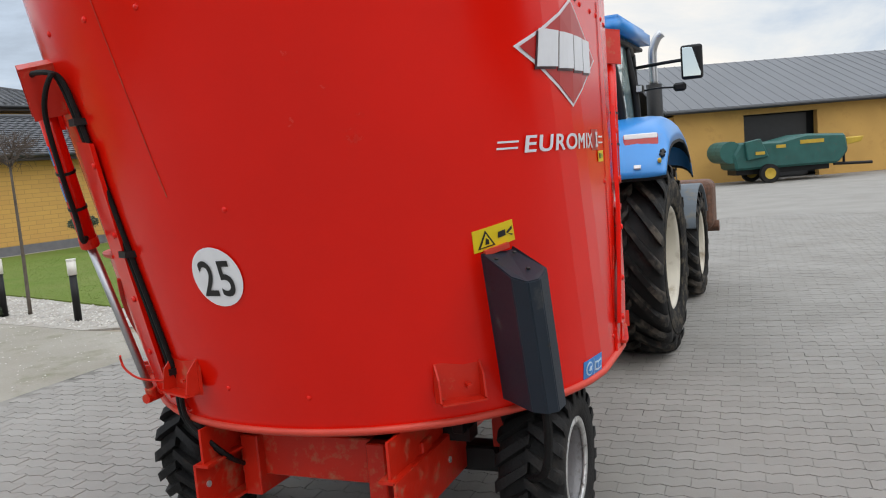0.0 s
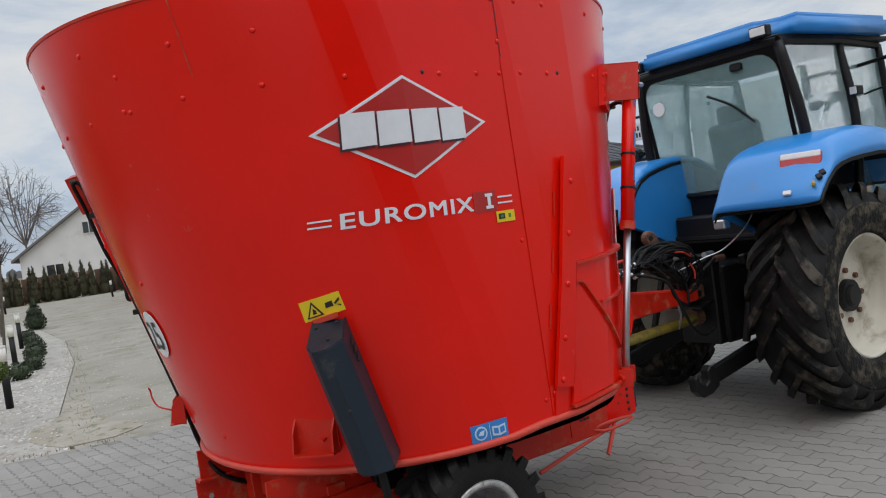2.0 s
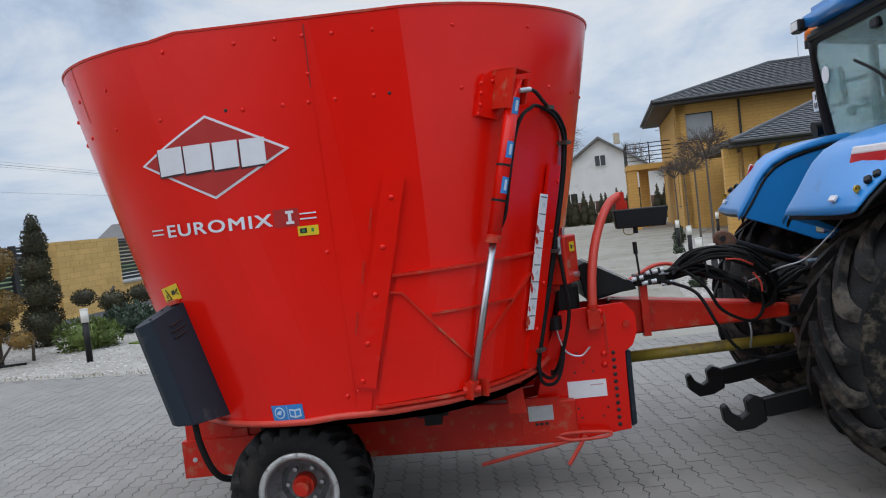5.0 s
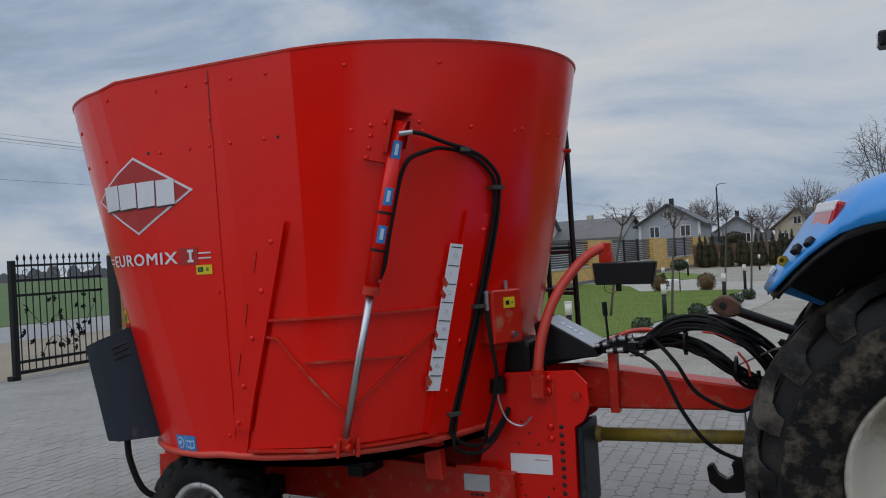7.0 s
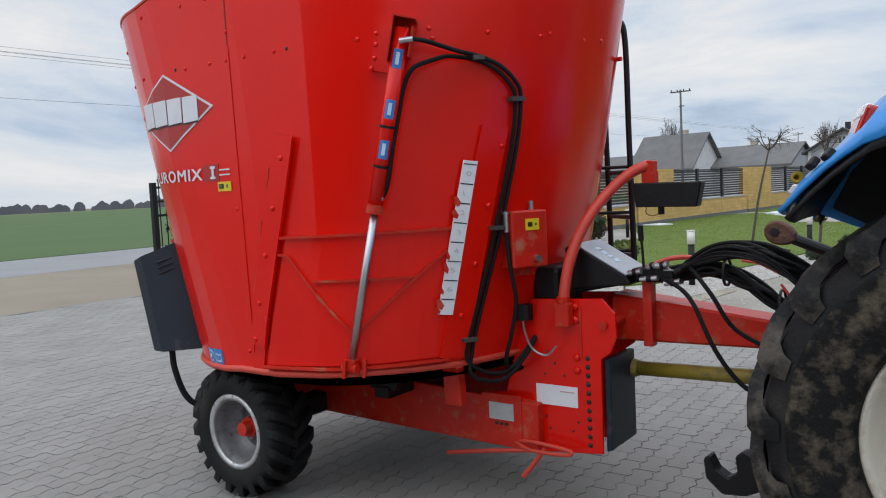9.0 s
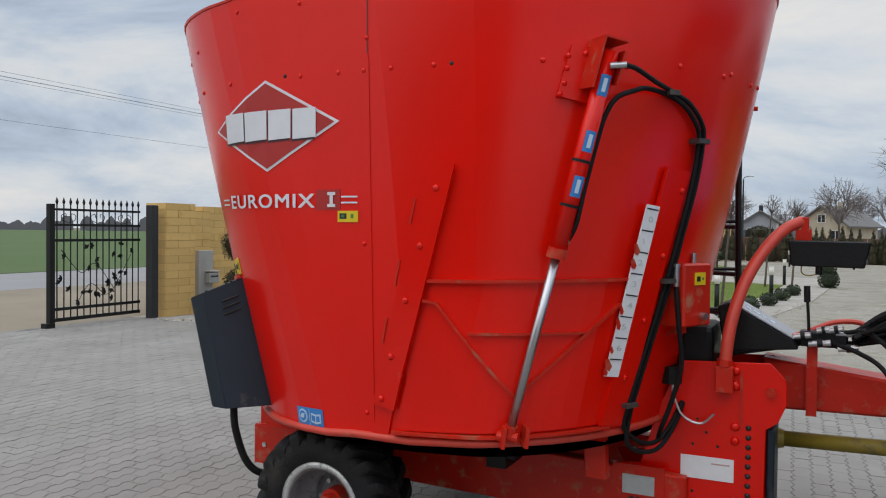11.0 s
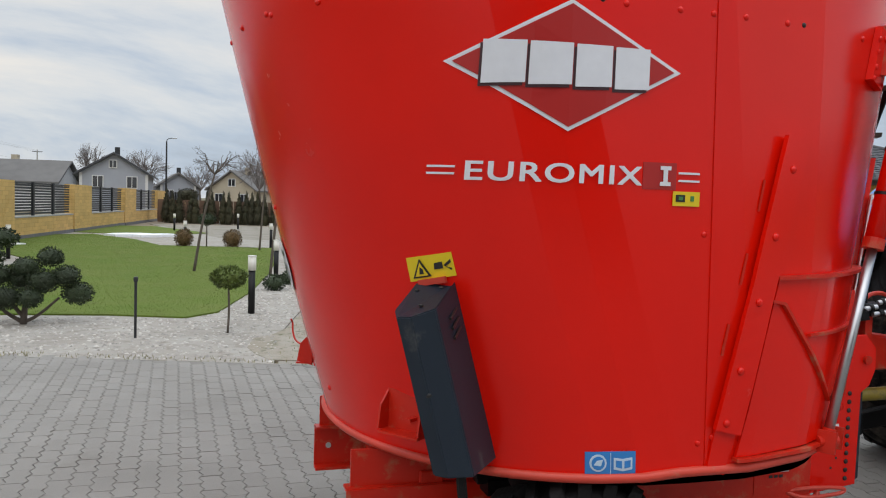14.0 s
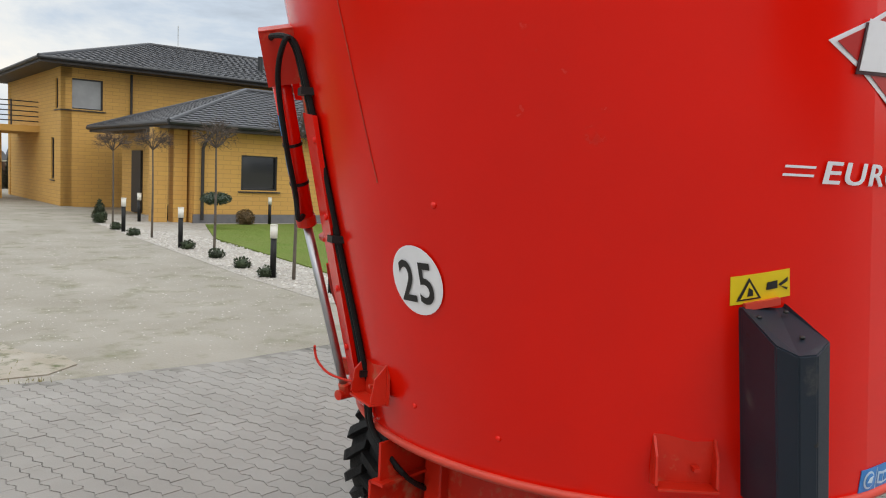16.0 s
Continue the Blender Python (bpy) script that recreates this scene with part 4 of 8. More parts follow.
# chassis
for s in (-1, 1):
    part("main_beam", plate([(-0.9, 0.34), (0.9, 0.30), (1.2, 0.30), (1.2, 0.55), (-0.3, 0.62), (-0.9, 0.62)], 0.09, Matrix.Translation((0, s * 0.32 - 0.045, 0)), 0.006), RED_WORN, wagon)
    ys = -0.53 if s < 0 else 0.42
    rc = bmesh.new()
    box(rc, (-0.78, ys, 0.46), (0.74, 0.012, 0.215))
    box(rc, (-0.78, ys - s * 0.035, 0.565), (0.74, 0.07, 0.012))
    box(rc, (-0.78, ys - s * 0.035, 0.358), (0.74, 0.07, 0.012))
    box(rc, (-0.80, ys - s * 0.03, 0.645), (0.66, 0.012, 0.15))
    ch = part("rear_channel", rc, RED_WORN, wagon)
    for x in (-1.08, -0.62):
        for q in (-1, 1):
            part("bolt", rodded((x, ys + q * 0.006, 0.46), (x, ys + q * 0.012, 0.46), 0.014), PLATE, ch)
part("rear_crossbeam", boxed((-0.80, -0.055, 0.52), (0.10, 0.93, 0.20), bevel=0.006), RED_WORN, wagon)
part("rear_crossbeam", boxed((-0.62, 0, 0.66), (0.22, 1.1, 0.05), bevel=0.006), RED_WORN, wagon)
part("axle", boxed((-0.36, 0, 0.39), (0.12, 1.60, 0.12), bevel=0.01), BLACK, wagon, "black square axle")
part("tub_foot", plate([(-0.05, 0), (0.05, 0), (0.04, 0.20), (-0.06, 0.20)], 0.06, Matrix.Translation((0.84, -0.60, 0.56)), 0.004), RED_WORN, wagon)
part("auger_gearbox", rodded((0.05, 0, 0.36), (0.05, 0, 0.72), 0.24, seg=24), BLACK, wagon)
# supports and arms coloured black to stand in for the shade under the tub
for x, y in ((-0.55, -0.62), (-0.55, 0.62), (0.35, -0.58), (0.35, 0.58)):
    part("tub_support", plate([(-0.09, 0), (0.09, 0), (0.13, 0.16), (-0.13, 0.16)], 0.05, Matrix.Translation((x, y, 0.585)), 0.004), BLACK, wagon)
    part("support_arm", boxed((x, y * 0.72, 0.57), (0.10, abs(y) * 0.6, 0.06)), BLACK, wagon)

# front tower, drawbar and coupling
TOWER = [(0.90, 0.36), (1.12, 0.28), (1.53, 0.325), (1.535, 0.80), (1.585, 0.835), (1.620, 0.92), (1.615, 1.03), (1.55, 1.10), (1.16, 1.085), (1.06, 0.85), (0.98, 0.58), (0.80, 0.56)]
for s in (-1, 1):
    yb = -0.30 if s < 0 else -0.01
    tp = part("tower_plate", plate(TOWER, 0.014, Matrix.Translation((0, yb - 0.007, 0)), 0.003), RED, wagon, "red perforated side plate")
    for k in range(11):
        ob = bolt(Vector((1.462, yb + s * 0.008, 0.36 + 0.044 * k)), (0, s, 0), dark_me, "bolt_hole", tp, 1.05)
    for x, z in ((1.24, 0.82), (1.28, 0.76), (1.33, 0.70), (1.22, 0.70), (1.20, 0.62), (1.37, 0.62), (1.22, 0.48), (1.40, 0.47), (1.24, 0.42), (1.37, 0.42)):
        bolt(Vector((x, yb + s * 0.008, z)), (0, s, 0), dark_me, "bolt_hole", tp, 0.55)
    for x, z in ((1.405, 1.055), (1.405, 0.985), (1.405, 0.80), (1.405, 0.735), (1.40, 0.99)):
        bolt(Vector((x, yb + s * 0.010, z)), (0, s, 0), dome_me, "bolt_head", tp, 1.7)
    part("tower_seam", boxed((1.43, yb + s * 0.009, 0.93), (0.012, 0.006, 0.26)), RED_WORN, tp)
part("tower_web", boxed((1.12, -0.155, 0.60), (0.02, 0.27, 0.55)), RED_WORN, wagon)
part("lower_guard", plate([(1.538, 0.33), (1.572, 0.345), (1.572, 0.80), (1.538, 0.80)], 0.30, Matrix.Translation((0, -0.285, 0)), 0.006), CHARCOAL, wagon, "dark guard panel")
lb = part("white_label", boxed((1.285, -0.3105, 0.595), (0.235, 0.003, 0.105)), WHITE, wagon, "plain white label with faint print")
part("print", boxed((1.345, -0.3128, 0.618), (0.08, 0.0015, 0.006)), shader("faint_red_print", (0.6, 0.35, 0.36), 0.5, bump=0), lb)
tpb = part("type_plate", boxed((0.985, -0.371, 0.49), (0.15, 0.004, 0.09)), PLATE, wagon, "grey metal type plate")
part("plate_holder", boxed((0.985, -0.366, 0.46), (0.24, 0.006, 0.24)), RED_WORN, wagon)
for k in range(3):
    part("print", boxed((0.955 + 0.03 * k, -0.3735, 0.425), (0.02, 0.002, 0.014)), INK, tpb)
part("drawbar", plate([(1.50, 0.86), (1.50, 1.10), (2.38, 0.99), (2.62, 0.96), (2.62, 0.875), (2.38, 0.87)], 0.20, Matrix.Translation((0, -0.10, 0)), 0.012), RED_WORN, wagon, "tapered red drawbar")
part("towing_eye", lathe([(0.03, -0.02), (0.065, -0.02), (0.065, 0.02), (0.03, 0.02)], 24, Matrix.Translation((2.68, 0, 0.915)) @ Matrix.Rotation(radians(90), 4, "X")), BLACK, wagon)
part("pivot_pin", rodded((1.555, -0.325, 0.97), (1.555, 0.02, 0.97), 0.022), RED_WORN, wagon)
part("pto_shaft", rodded((1.56, 0.0, 0.70), (2.66, 0.0, 0.72), 0.037, seg=20), PTO, wagon, "yellow plastic drive shaft guard", True)
part("pto_cone", rodded((1.54, 0.0, 0.70), (1.60, 0.0, 0.70), 0.058, 0.042, 20), PTO, wagon)
part("chain", hose([(2.36, -0.10, 0.88), (2.365, -0.11, 0.80), (2.36, -0.08, 0.70)], 0.007), STEEL, wagon)

# hose post with an arched red pipe and a black lamp board
part("arched_pipe", hose([(1.36, -0.345, 1.00), (1.363, -0.34, 1.12), (1.383, -0.30, 1.29), (1.430, -0.22, 1.46), (1.500, -0.11, 1.60), (1.580, 0.0, 1.70), (1.655, 0.065, 1.742)], 0.028, 6, 12), ORANGE_RED, wagon, "arched faded red pipe", True)
part("pipe_socket", rod(boxed((1.36, -0.345, 1.02), (0.075, 0.055, 0.12), bevel=0.004), (1.36, -0.345, 1.08), (1.36, -0.345, 1.11), 0.034), RED_WORN, wagon)
part("pipe_cap", boxed((1.670, 0.075, 1.730), (0.035, 0.07, 0.065), bevel=0.004), RED_WORN, wagon)
bd = part("lamp_board", plate([(1.612, 1.530), (1.925, 1.525), (1.950, 1.648), (1.600, 1.652)], 0.07, Matrix.Translation((0, -0.015, 0)), 0.006), BLACK, wagon, "black lamp board")
part("lamp", rodded((1.735, 0.02, 1.53), (1.735, 0.02, 1.49), 0.016), BLACK, bd)
part("wire", hose([(1.66, 0.02, 1.54), (1.66, 0.01, 1.50), (1.69, 0.01, 1.485), (1.73, 0.02, 1.495)], 0.003), PTO, wagon)
part("board_arm", boxed((1.665, 0.06, 1.675), (0.07, 0.05, 0.06)), RED_WORN, wagon)
part("brake_cable", hose([(1.13, -0.36, 1.02), (1.14, -0.36, 0.93), (1.18, -0.36, 0.84), (1.26, -0.36, 0.81), (1.32, -0.36, 0.86)], 0.006), STEEL, wagon)

# valve block with lever and hose bundle
part("valve_post", boxed((1.715, -0.12, 1.03), (0.045, 0.06, 0.36)), RED_WORN, wagon)
vb = part("valve_block", boxed((1.76, -0.12, 1.205), (0.20, 0.10, 0.07), bevel=0.008), BLACK, wagon, "black hydraulic valve block")
lv = part("lever", hose([(1.70, -0.14, 1.22), (1.695, -0.14, 1.32), (1.69, -0.14, 1.39)], 0.007), BLACK, vb)
part("lever_grip", rodded((1.69, -0.14, 1.37), (1.688, -0.14, 1.445), 0.014), BLACK, vb)
for k, (x, y, z) in enumerate(((1.87, -0.16, 1.235), (1.87, -0.10, 1.235), (1.87, -0.16, 1.18), (1.87, -0.08, 1.185))):
    part("coupling", rodded((x - 0.06, y, z), (x + 0.03, y, z), 0.013), STEEL if k == 0 else BLACK, vb)
part("red_hose", hose([(1.55, -0.12, 1.18), (1.62, -0.13, 1.205), (1.70, -0.10, 1.235), (1.80, -0.06, 1.275), (1.90, -0.04, 1.28), (1.97, -0.05, 1.25)], 0.012), ORANGE_RED, wagon)
rng = random.Random(5)
for k in range(14):
    j = [rng.uniform(-0.034, 0.034) for _ in range(8)]
    part("hydraulic_hose", hose([(1.88, -0.15 + 0.02 * (k % 5), 1.18 + 0.022 * (k % 3)), (2.02, -0.12 + j[0], 1.235 + j[1]), (2.16, -0.14 + j[2], 1.20 + j[3]), (2.30, -0.15 + j[4], 1.11 + j[5]), (2.42 + j[6], -0.12, 1.02 + j[7]), (2.52, -0.02 + j[0], 1.0 + j[1]), (2.68, 0.05 + j[2], 1.10 + j[3]), (2.80, 0.05, 1.15)], 0.0098), HOSE, wagon)
for k in range(13):
    q, c, g = rng.uniform(-0.045, 0.045), rng.uniform(-0.045, 0.045), rng.uniform(-0.05, 0.03)
    part("hydraulic_hose", hose([(1.88, -0.08 - 0.012 * k, 1.23 + 0.3 * g), (2.02, -0.13 + q, 1.31 + g), (2.18, -0.17 + c, 1.335 + g), (2.34, -0.18 - 0.006 * k, 1.29 + g + 0.5 * q), (2.47 + q, -0.15 + c, 1.17 + c), (2.53 + c, -0.10, 1.04 + q), (2.50, -0.05, 0.94)], 0.0092), HOSE, wagon)
for pts in ([(2.20, -0.255, 1.29), (2.28, -0.265, 1.28), (2.36, -0.265, 1.24)], [(2.36, -0.25, 1.19), (2.40, -0.25, 1.13), (2.41, -0.24, 1.07)]):
    part("red_hose", hose(pts, 0.006), ORANGE_RED, wagon)
for k in range(5):
    a = rng.uniform(-0.04, 0.04)
    part("brake_line", hose([(1.90, -0.20, 1.24), (2.10, -0.27 + a, 1.33 + a), (2.30, -0.30, 1.30 + a), (2.46, -0.26 + a, 1.16), (2.50, -0.20, 1.02 + a), (2.44, -0.15, 0.95)], 0.0045), HOSE, wagon)
for x, z in ((2.10, 1.225), (2.34, 1.09)):
    part("cable_tie", lathe([(0.06, -0.006), (0.066, -0.006), (0.066, 0.006), (0.06, 0.006)], 16, pose(x, -0.14, z, 0, 25, 90)), BLACK, wagon)
for pts in ([(1.80, -0.17, 1.19), (1.90, -0.24, 1.165), (2.0, -0.32, 1.10), (2.10, -0.34, 0.90), (2.22, -0.32, 0.74), (2.40, -0.28, 0.66), (2.62, -0.20, 0.66)], [(1.84, -0.16, 1.24), (1.94, -0.2, 1.25), (2.06, -0.26, 1.14), (2.16, -0.24, 0.98), (2.34, -0.2, 0.89), (2.44, -0.14, 0.95), (2.44, -0.12, 1.08)]):
    part("hydraulic_hose", hose(pts, 0.0105), HOSE, wagon)
for x, y, z, ln in ((1.64, -0.19, 1.215, 0.07), (1.70, -0.185, 1.185, 0.09), (1.78, -0.18, 1.25, 0.06), (1.82, -0.185, 1.17, 0.08), (1.735, -0.18, 1.245, 0.05)):
    part("coupling", rodded((x, y, z), (x + ln, y - 0.01, z + 0.012), 0.014), STEEL, vb, "dull steel quick coupling")
    part("coupling_collar", rodded((x + ln * 0.4, y - 0.004, z + 0.005), (x + ln * 0.65, y - 0.006, z + 0.008), 0.019), BLACK, vb)
for k in range(4):
    part("hydraulic_hose", hose([(1.36, -0.20 + 0.03 * k, 1.12), (1.50, -0.20 + 0.03 * k, 1.15), (1.62, -0.16, 1.17 + 0.01 * k), (1.70, -0.14, 1.20)], 0.014), HOSE, wagon)

# parking stand handle and loose red bars under the tower
part("stand_bar", hose([(0.60, -0.34, 0.20), (0.95, -0.36, 0.27), (1.20, -0.36, 0.31)], 0.012), ORANGE_RED, wagon)
part("stand_handle", hose([(1.08, -0.36, 0.345), (1.20, -0.38, 0.355), (1.38, -0.38, 0.34), (1.36, -0.38, 0.315), (1.16, -0.38, 0.31), (1.06, -0.36, 0.335)], 0.010), ORANGE_RED, wagon)
part("stand_leg", hose([(1.24, -0.37, 0.33), (1.16, -0.39, 0.22), (1.12, -0.40, 0.17)], 0.013), ORANGE_RED, wagon)


# wheels
SILVER_EDGE = shader("scuffed_rim_edge", (0.62, 0.62, 0.61), 0.35, metal=0.5, var=0.3, scale=14, bump=0.2, dirt=(0.12, 0.10, 0.09), dirt_at=0.62, dirt_scale=22)


def tyre_body(r, w, rim):
    return lathe([(rim, -w * 0.40), (rim + 0.02, -w * 0.46), (r * 0.86, -w * 0.5), (r * 0.945, -w * 0.44), (r * 0.965, -w * 0.2), (r * 0.97, 0), (r * 0.965, w * 0.2), (r * 0.945, w * 0.44), (r * 0.86, w * 0.5), (rim + 0.02, w * 0.46), (rim, w * 0.40)], 72)


def lug(r, w, h, sweep, thick, sgn):
    """One bar of a tractor tread from the middle over the shoulder."""
    bm = bmesh.new()
    rr = []
    rows = ((0.02, 1.0, 0.9), (-0.18, 1.0, 1.0), (-0.36, 0.995, 1.08), (-0.455, 0.972, 1.15), (-0.494, 0.935, 1.1), (-0.503, 0.895, 0.9))
    for k, (y, rad, th) in enumerate(rows):
        a = sweep * (abs(y - 0.02) / 0.5)
        half = thick * th / r / 2
        rr.append([bm.verts.new((q * math.cos(b), sgn * y * w, q * math.sin(b))) for q, b in ((r * rad - h * 1.3, a - half * 1.3), (r * rad, a - half), (r * rad, a + half), (r * rad - h * 1.3, a + half * 1.3))])
    for a, b in zip(rr, rr[1:]):
        for k in range(4):
            j = (k + 1) % 4
            bm.faces.new((a[k], a[j], b[j], b[k]))
    bm.faces.new(rr[0])
    bm.faces.new(rr[-1])
    bmesh.ops.recalc_face_normals(bm, faces=bm.faces)
    me = bpy.data.meshes.new("lug")
    for f in bm.faces:
        f.smooth = True
    for ed in bm.edges:
        ed.smooth = len(ed.link_faces) == 2 and ed.calc_face_angle(0) < 0.9
    bm.to_mesh(me)
    bm.free()
    return me


def wheel(parent, c, r, w, rim, lugs, h, thick, sweep, mats, out_y, hub, name="wheel", label="", bolts=8, turn=0.0, steer=0.0, fwd=1):
    """A wheel as a part of its machine: tyre (with each tread bar), rim and hub. out_y: -1 or 1, the side that faces out."""
    tm, lm, rm, hm = mats
    ty = part("tyre", tyre_body(r - h, w, rim), tm, parent, label, True)
    ty.matrix_basis = Matrix.Translation(c) @ Matrix.Rotation(steer, 4, "Z") @ Matrix.Rotation(turn, 4, "Y")
    for sgn in (-1, 1):
        me = lug(r, w, h, sweep * fwd, thick, sgn)
        me.materials.append(lm)
        for k in range(lugs):
            ob = new("tread_bar", me)
            ob.parent = ty
            ob.matrix_basis = Matrix.Rotation((k + (0.5 if sgn > 0 else 0)) * math.tau / lugs, 4, "Y")
    if r > 0.5:
        rs = r - h
        for q in (-1, 1):
            part("sidewall", lathe([(rim + 0.012, q * w * 0.452), (rim + 0.03, q * w * 0.475), (rs * 0.72, q * w * 0.50), (rs * 0.83, q * w * 0.509), (rs * 0.86, q * w * 0.495), (rs * 0.72, q * w * 0.46)], 72), MUDDY, ty, "mud-caked tyre sidewall", True)
    o = out_y
    prof = [(rim + 0.012, o * w * 0.42), (rim - 0.005, o * w * 0.44), (rim - 0.022, o * w * 0.38), (rim - 0.03, o * w * 0.2), (rim * 0.88, o * w * 0.06), (rim * 0.62, o * hub[0]), (rim * 0.30, o * hub[0]), (0.0, o * hub[0]),
            (0.0, o * (hub[0] - 0.02)), (rim * 0.9, -o * w * 0.1), (rim - 0.01, -o * w * 0.4), (rim + 0.012, -o * w * 0.42)]
    ri = part("rim", lathe(prof, 56), rm, ty, "", True)
    if r < 0.5:
        part("rim_edge", lathe([(rim - 0.030, o * w * 0.40), (rim - 0.012, o * w * 0.455), (rim + 0.010, o * w * 0.445), (rim + 0.006, o * w * 0.40)], 56), SILVER_EDGE, ri, "scuffed bright rim edge", True)
    hb = bmesh.new()
    rod(hb, (0, o * hub[0], 0), (0, o * (hub[0] + hub[2] * 0.6), 0), hub[1], hub[1] * 0.95, 24)
    rod(hb, (0, o * (hub[0] + hub[2] * 0.6), 0), (0, o * (hub[0] + hub[2]), 0), hub[1] * 0.7, hub[1] * 0.62, 24)
    part("hub", hb, hm, ty)
    for k in range(bolts):
        a = k * math.tau / bolts
        q = hub[1] * 1.5
        part("wheel_nut", rodded((q * math.cos(a), o * hub[0], q * math.sin(a)), (q * math.cos(a), o * (hub[0] + 0.025), q * math.sin(a)), 0.012 if r < 0.5 else 0.02, seg=6), STEEL if r < 0.5 else RUST, ri)
    return ty


for s in (-1, 1):
    wheel(wagon, (-0.36, s * 0.915, 0.372), 0.374, 0.29, 0.205, 20, 0.030, 0.044, radians(15), (RUBBER, RUBBER, SILVER, RED_WORN), s, (-0.045, 0.062, 0.12), label="black block-tread tyre on a silver rim", bolts=6)
    part("mudguard_arm", boxed((-0.36, s * 0.72, 0.55), (0.10, 0.10, 0.34)), RED_WORN, wagon)

# ladder and linkage at the front of the tub
for x, y in ((1.30, 0.65), (1.06, 0.86)):
    part("ladder_rail", hose([(x - 0.14, y + 0.02, 2.55), (x - 0.07, y + 0.01, 2.585), (x, y, 2.53), (x + 0.01, y, 1.9), (x + 0.02, y, 1.15)], 0.018), BLACK, wagon, "black ladder rail")
for z in (1.22, 1.45, 1.72):
    part("ladder_rung", rodded((1.315, 0.65, z), (1.075, 0.86, z), 0.014), BLACK, wagon)
    part("ladder_stay", rodded((1.31, 0.65, z + 0.03), (1.02, 0.55, z + 0.03), 0.010), BLACK, wagon)
part("linkage_rod", rodded((1.395, 0.30, 2.33), (1.195, 0.28, 1.50), 0.007), RED_WORN, wagon, "thin red linkage rod")
part("linkage_rod", rodded((1.375, 0.36, 2.36), (1.175, 0.34, 1.62), 0.005), RED_WORN, wagon)
part("linkage_pin", rodded((1.43, 0.30, 2.33), (1.33, 0.30, 2.33), 0.012), RED_WORN, wagon)
part("linkage_plate", boxed((1.195, 0.30, 1.60), (0.05, 0.03, 0.24), bevel=0.006), RED_WORN, wagon)



# ---- tractor ----
LUGGED = shader("worn_tread_rubber", (0.009, 0.0088, 0.0086), 0.62, var=0.35, scale=7, bump=0.25, bscale=60, spec=0.25, dirt=(0.085, 0.072, 0.058), dirt_at=0.57, dirt_scale=6)
GUARD = shader("dull_grey_plastic", (0.10, 0.125, 0.15), 0.6, var=0.2, scale=5, bump=0.1, dirt=(0.16, 0.14, 0.11), dirt_at=0.6, dirt_scale=6)
TR = pose(3.25, 0.03, 0, 0, 0, -2.0)
tractor = thing("tractor", "blue farm tractor with muddy tyres, coupled to the mixer wagon", "tractor", TR)
for s in (-1, 1):
    wheel(tractor, (0.01, s * 0.885, 0.805), 0.81, 0.53, 0.435, 20, 0.038, 0.070, radians(26), (RUBBER, LUGGED, CREAM, BLACK), s, (0.05, 0.12, 0.07), label="large muddy ribbed rear tyre on a cream rim", bolts=8)
    wheel(tractor, (2.66, s * 0.86, 0.605), 0.61, 0.42, 0.37, 18, 0.04, 0.06, radians(24), (RUBBER, LUGGED, CREAM, RUST), s, (0.0, 0.12, 0.10), label="muddy ribbed front tyre on a cream rim", bolts=8)
part("rear_axle", rodded((0, -0.55, 0.82), (0, 0.55, 0.82), 0.13), BLACK, tractor)
part("front_axle", boxed((2.66, 0, 0.58), (0.16, 1.3, 0.16), bevel=0.03), BLACK, tractor)
part("transmission", boxed((0.35, 0, 0.80), (1.5, 0.46, 0.62), bevel=0.06, seg=2), BLACK, tractor, "dark oily transmission housing")
part("engine", boxed((1.9, 0, 0.95), (1.7, 0.5, 0.55), bevel=0.05), BLACK, tractor)
part("fuel_tank", boxed((0.95, -0.62, 0.75), (0.75, 0.40, 0.42), bevel=0.06, seg=2), BLACK, tractor)
part("cab_step", boxed((0.95, -0.85, 0.45), (0.35, 0.12, 0.05)), BLACK, tractor)


CROWN = [(-0.705, 1.525), (-0.680, 1.575), (-0.63, 1.65), (-0.545, 1.763), (-0.50, 1.82), (-0.437, 1.885), (-0.35, 1.932), (-0.225, 1.968), (-0.05, 2.0), (0.20, 2.02), (0.45, 2.0), (0.70, 1.92), (0.92, 1.77), (1.05, 1.57)]
LIP = [(-0.645, 1.548), (-0.615, 1.575), (-0.578, 1.61), (-0.51, 1.672), (-0.455, 1.71), (-0.40, 1.742), (-0.32, 1.767), (-0.20, 1.787), (-0.03, 1.80), (0.20, 1.81), (0.45, 1.79), (0.66, 1.72), (0.84, 1.60), (0.95, 1.46)]
YAW = [0.5, 0.40, 0.35, 0.85, 1.0, 0.8, 0.45, 0.1, 0.0, 0.0, 0.0, 0.0, 0.0, 0.0]
# across the fender: place, forward sweep, share of the way from the crown to the outer lip, drop at the inner edge
ACROSS = [(0.425, -0.03, 0.0, 0.050), (0.432, -0.03, 0.0, 0.022), (0.455, -0.03, 0.0, 0.006), (0.50, -0.025, 0.0, 0.0), (0.70, -0.01, 0.0, 0.0), (0.85, 0.025, 0.0, 0.0), (0.96, 0.055, 0.0, 0.0), (1.05, 0.085, 0.05, 0.0), (1.10, 0.10, 0.16, 0.0), (1.15, 0.10, 0.40, 0.0), (1.185, 0.10, 0.70, 0.0), (1.20, 0.10, 1.0, 0.0)]


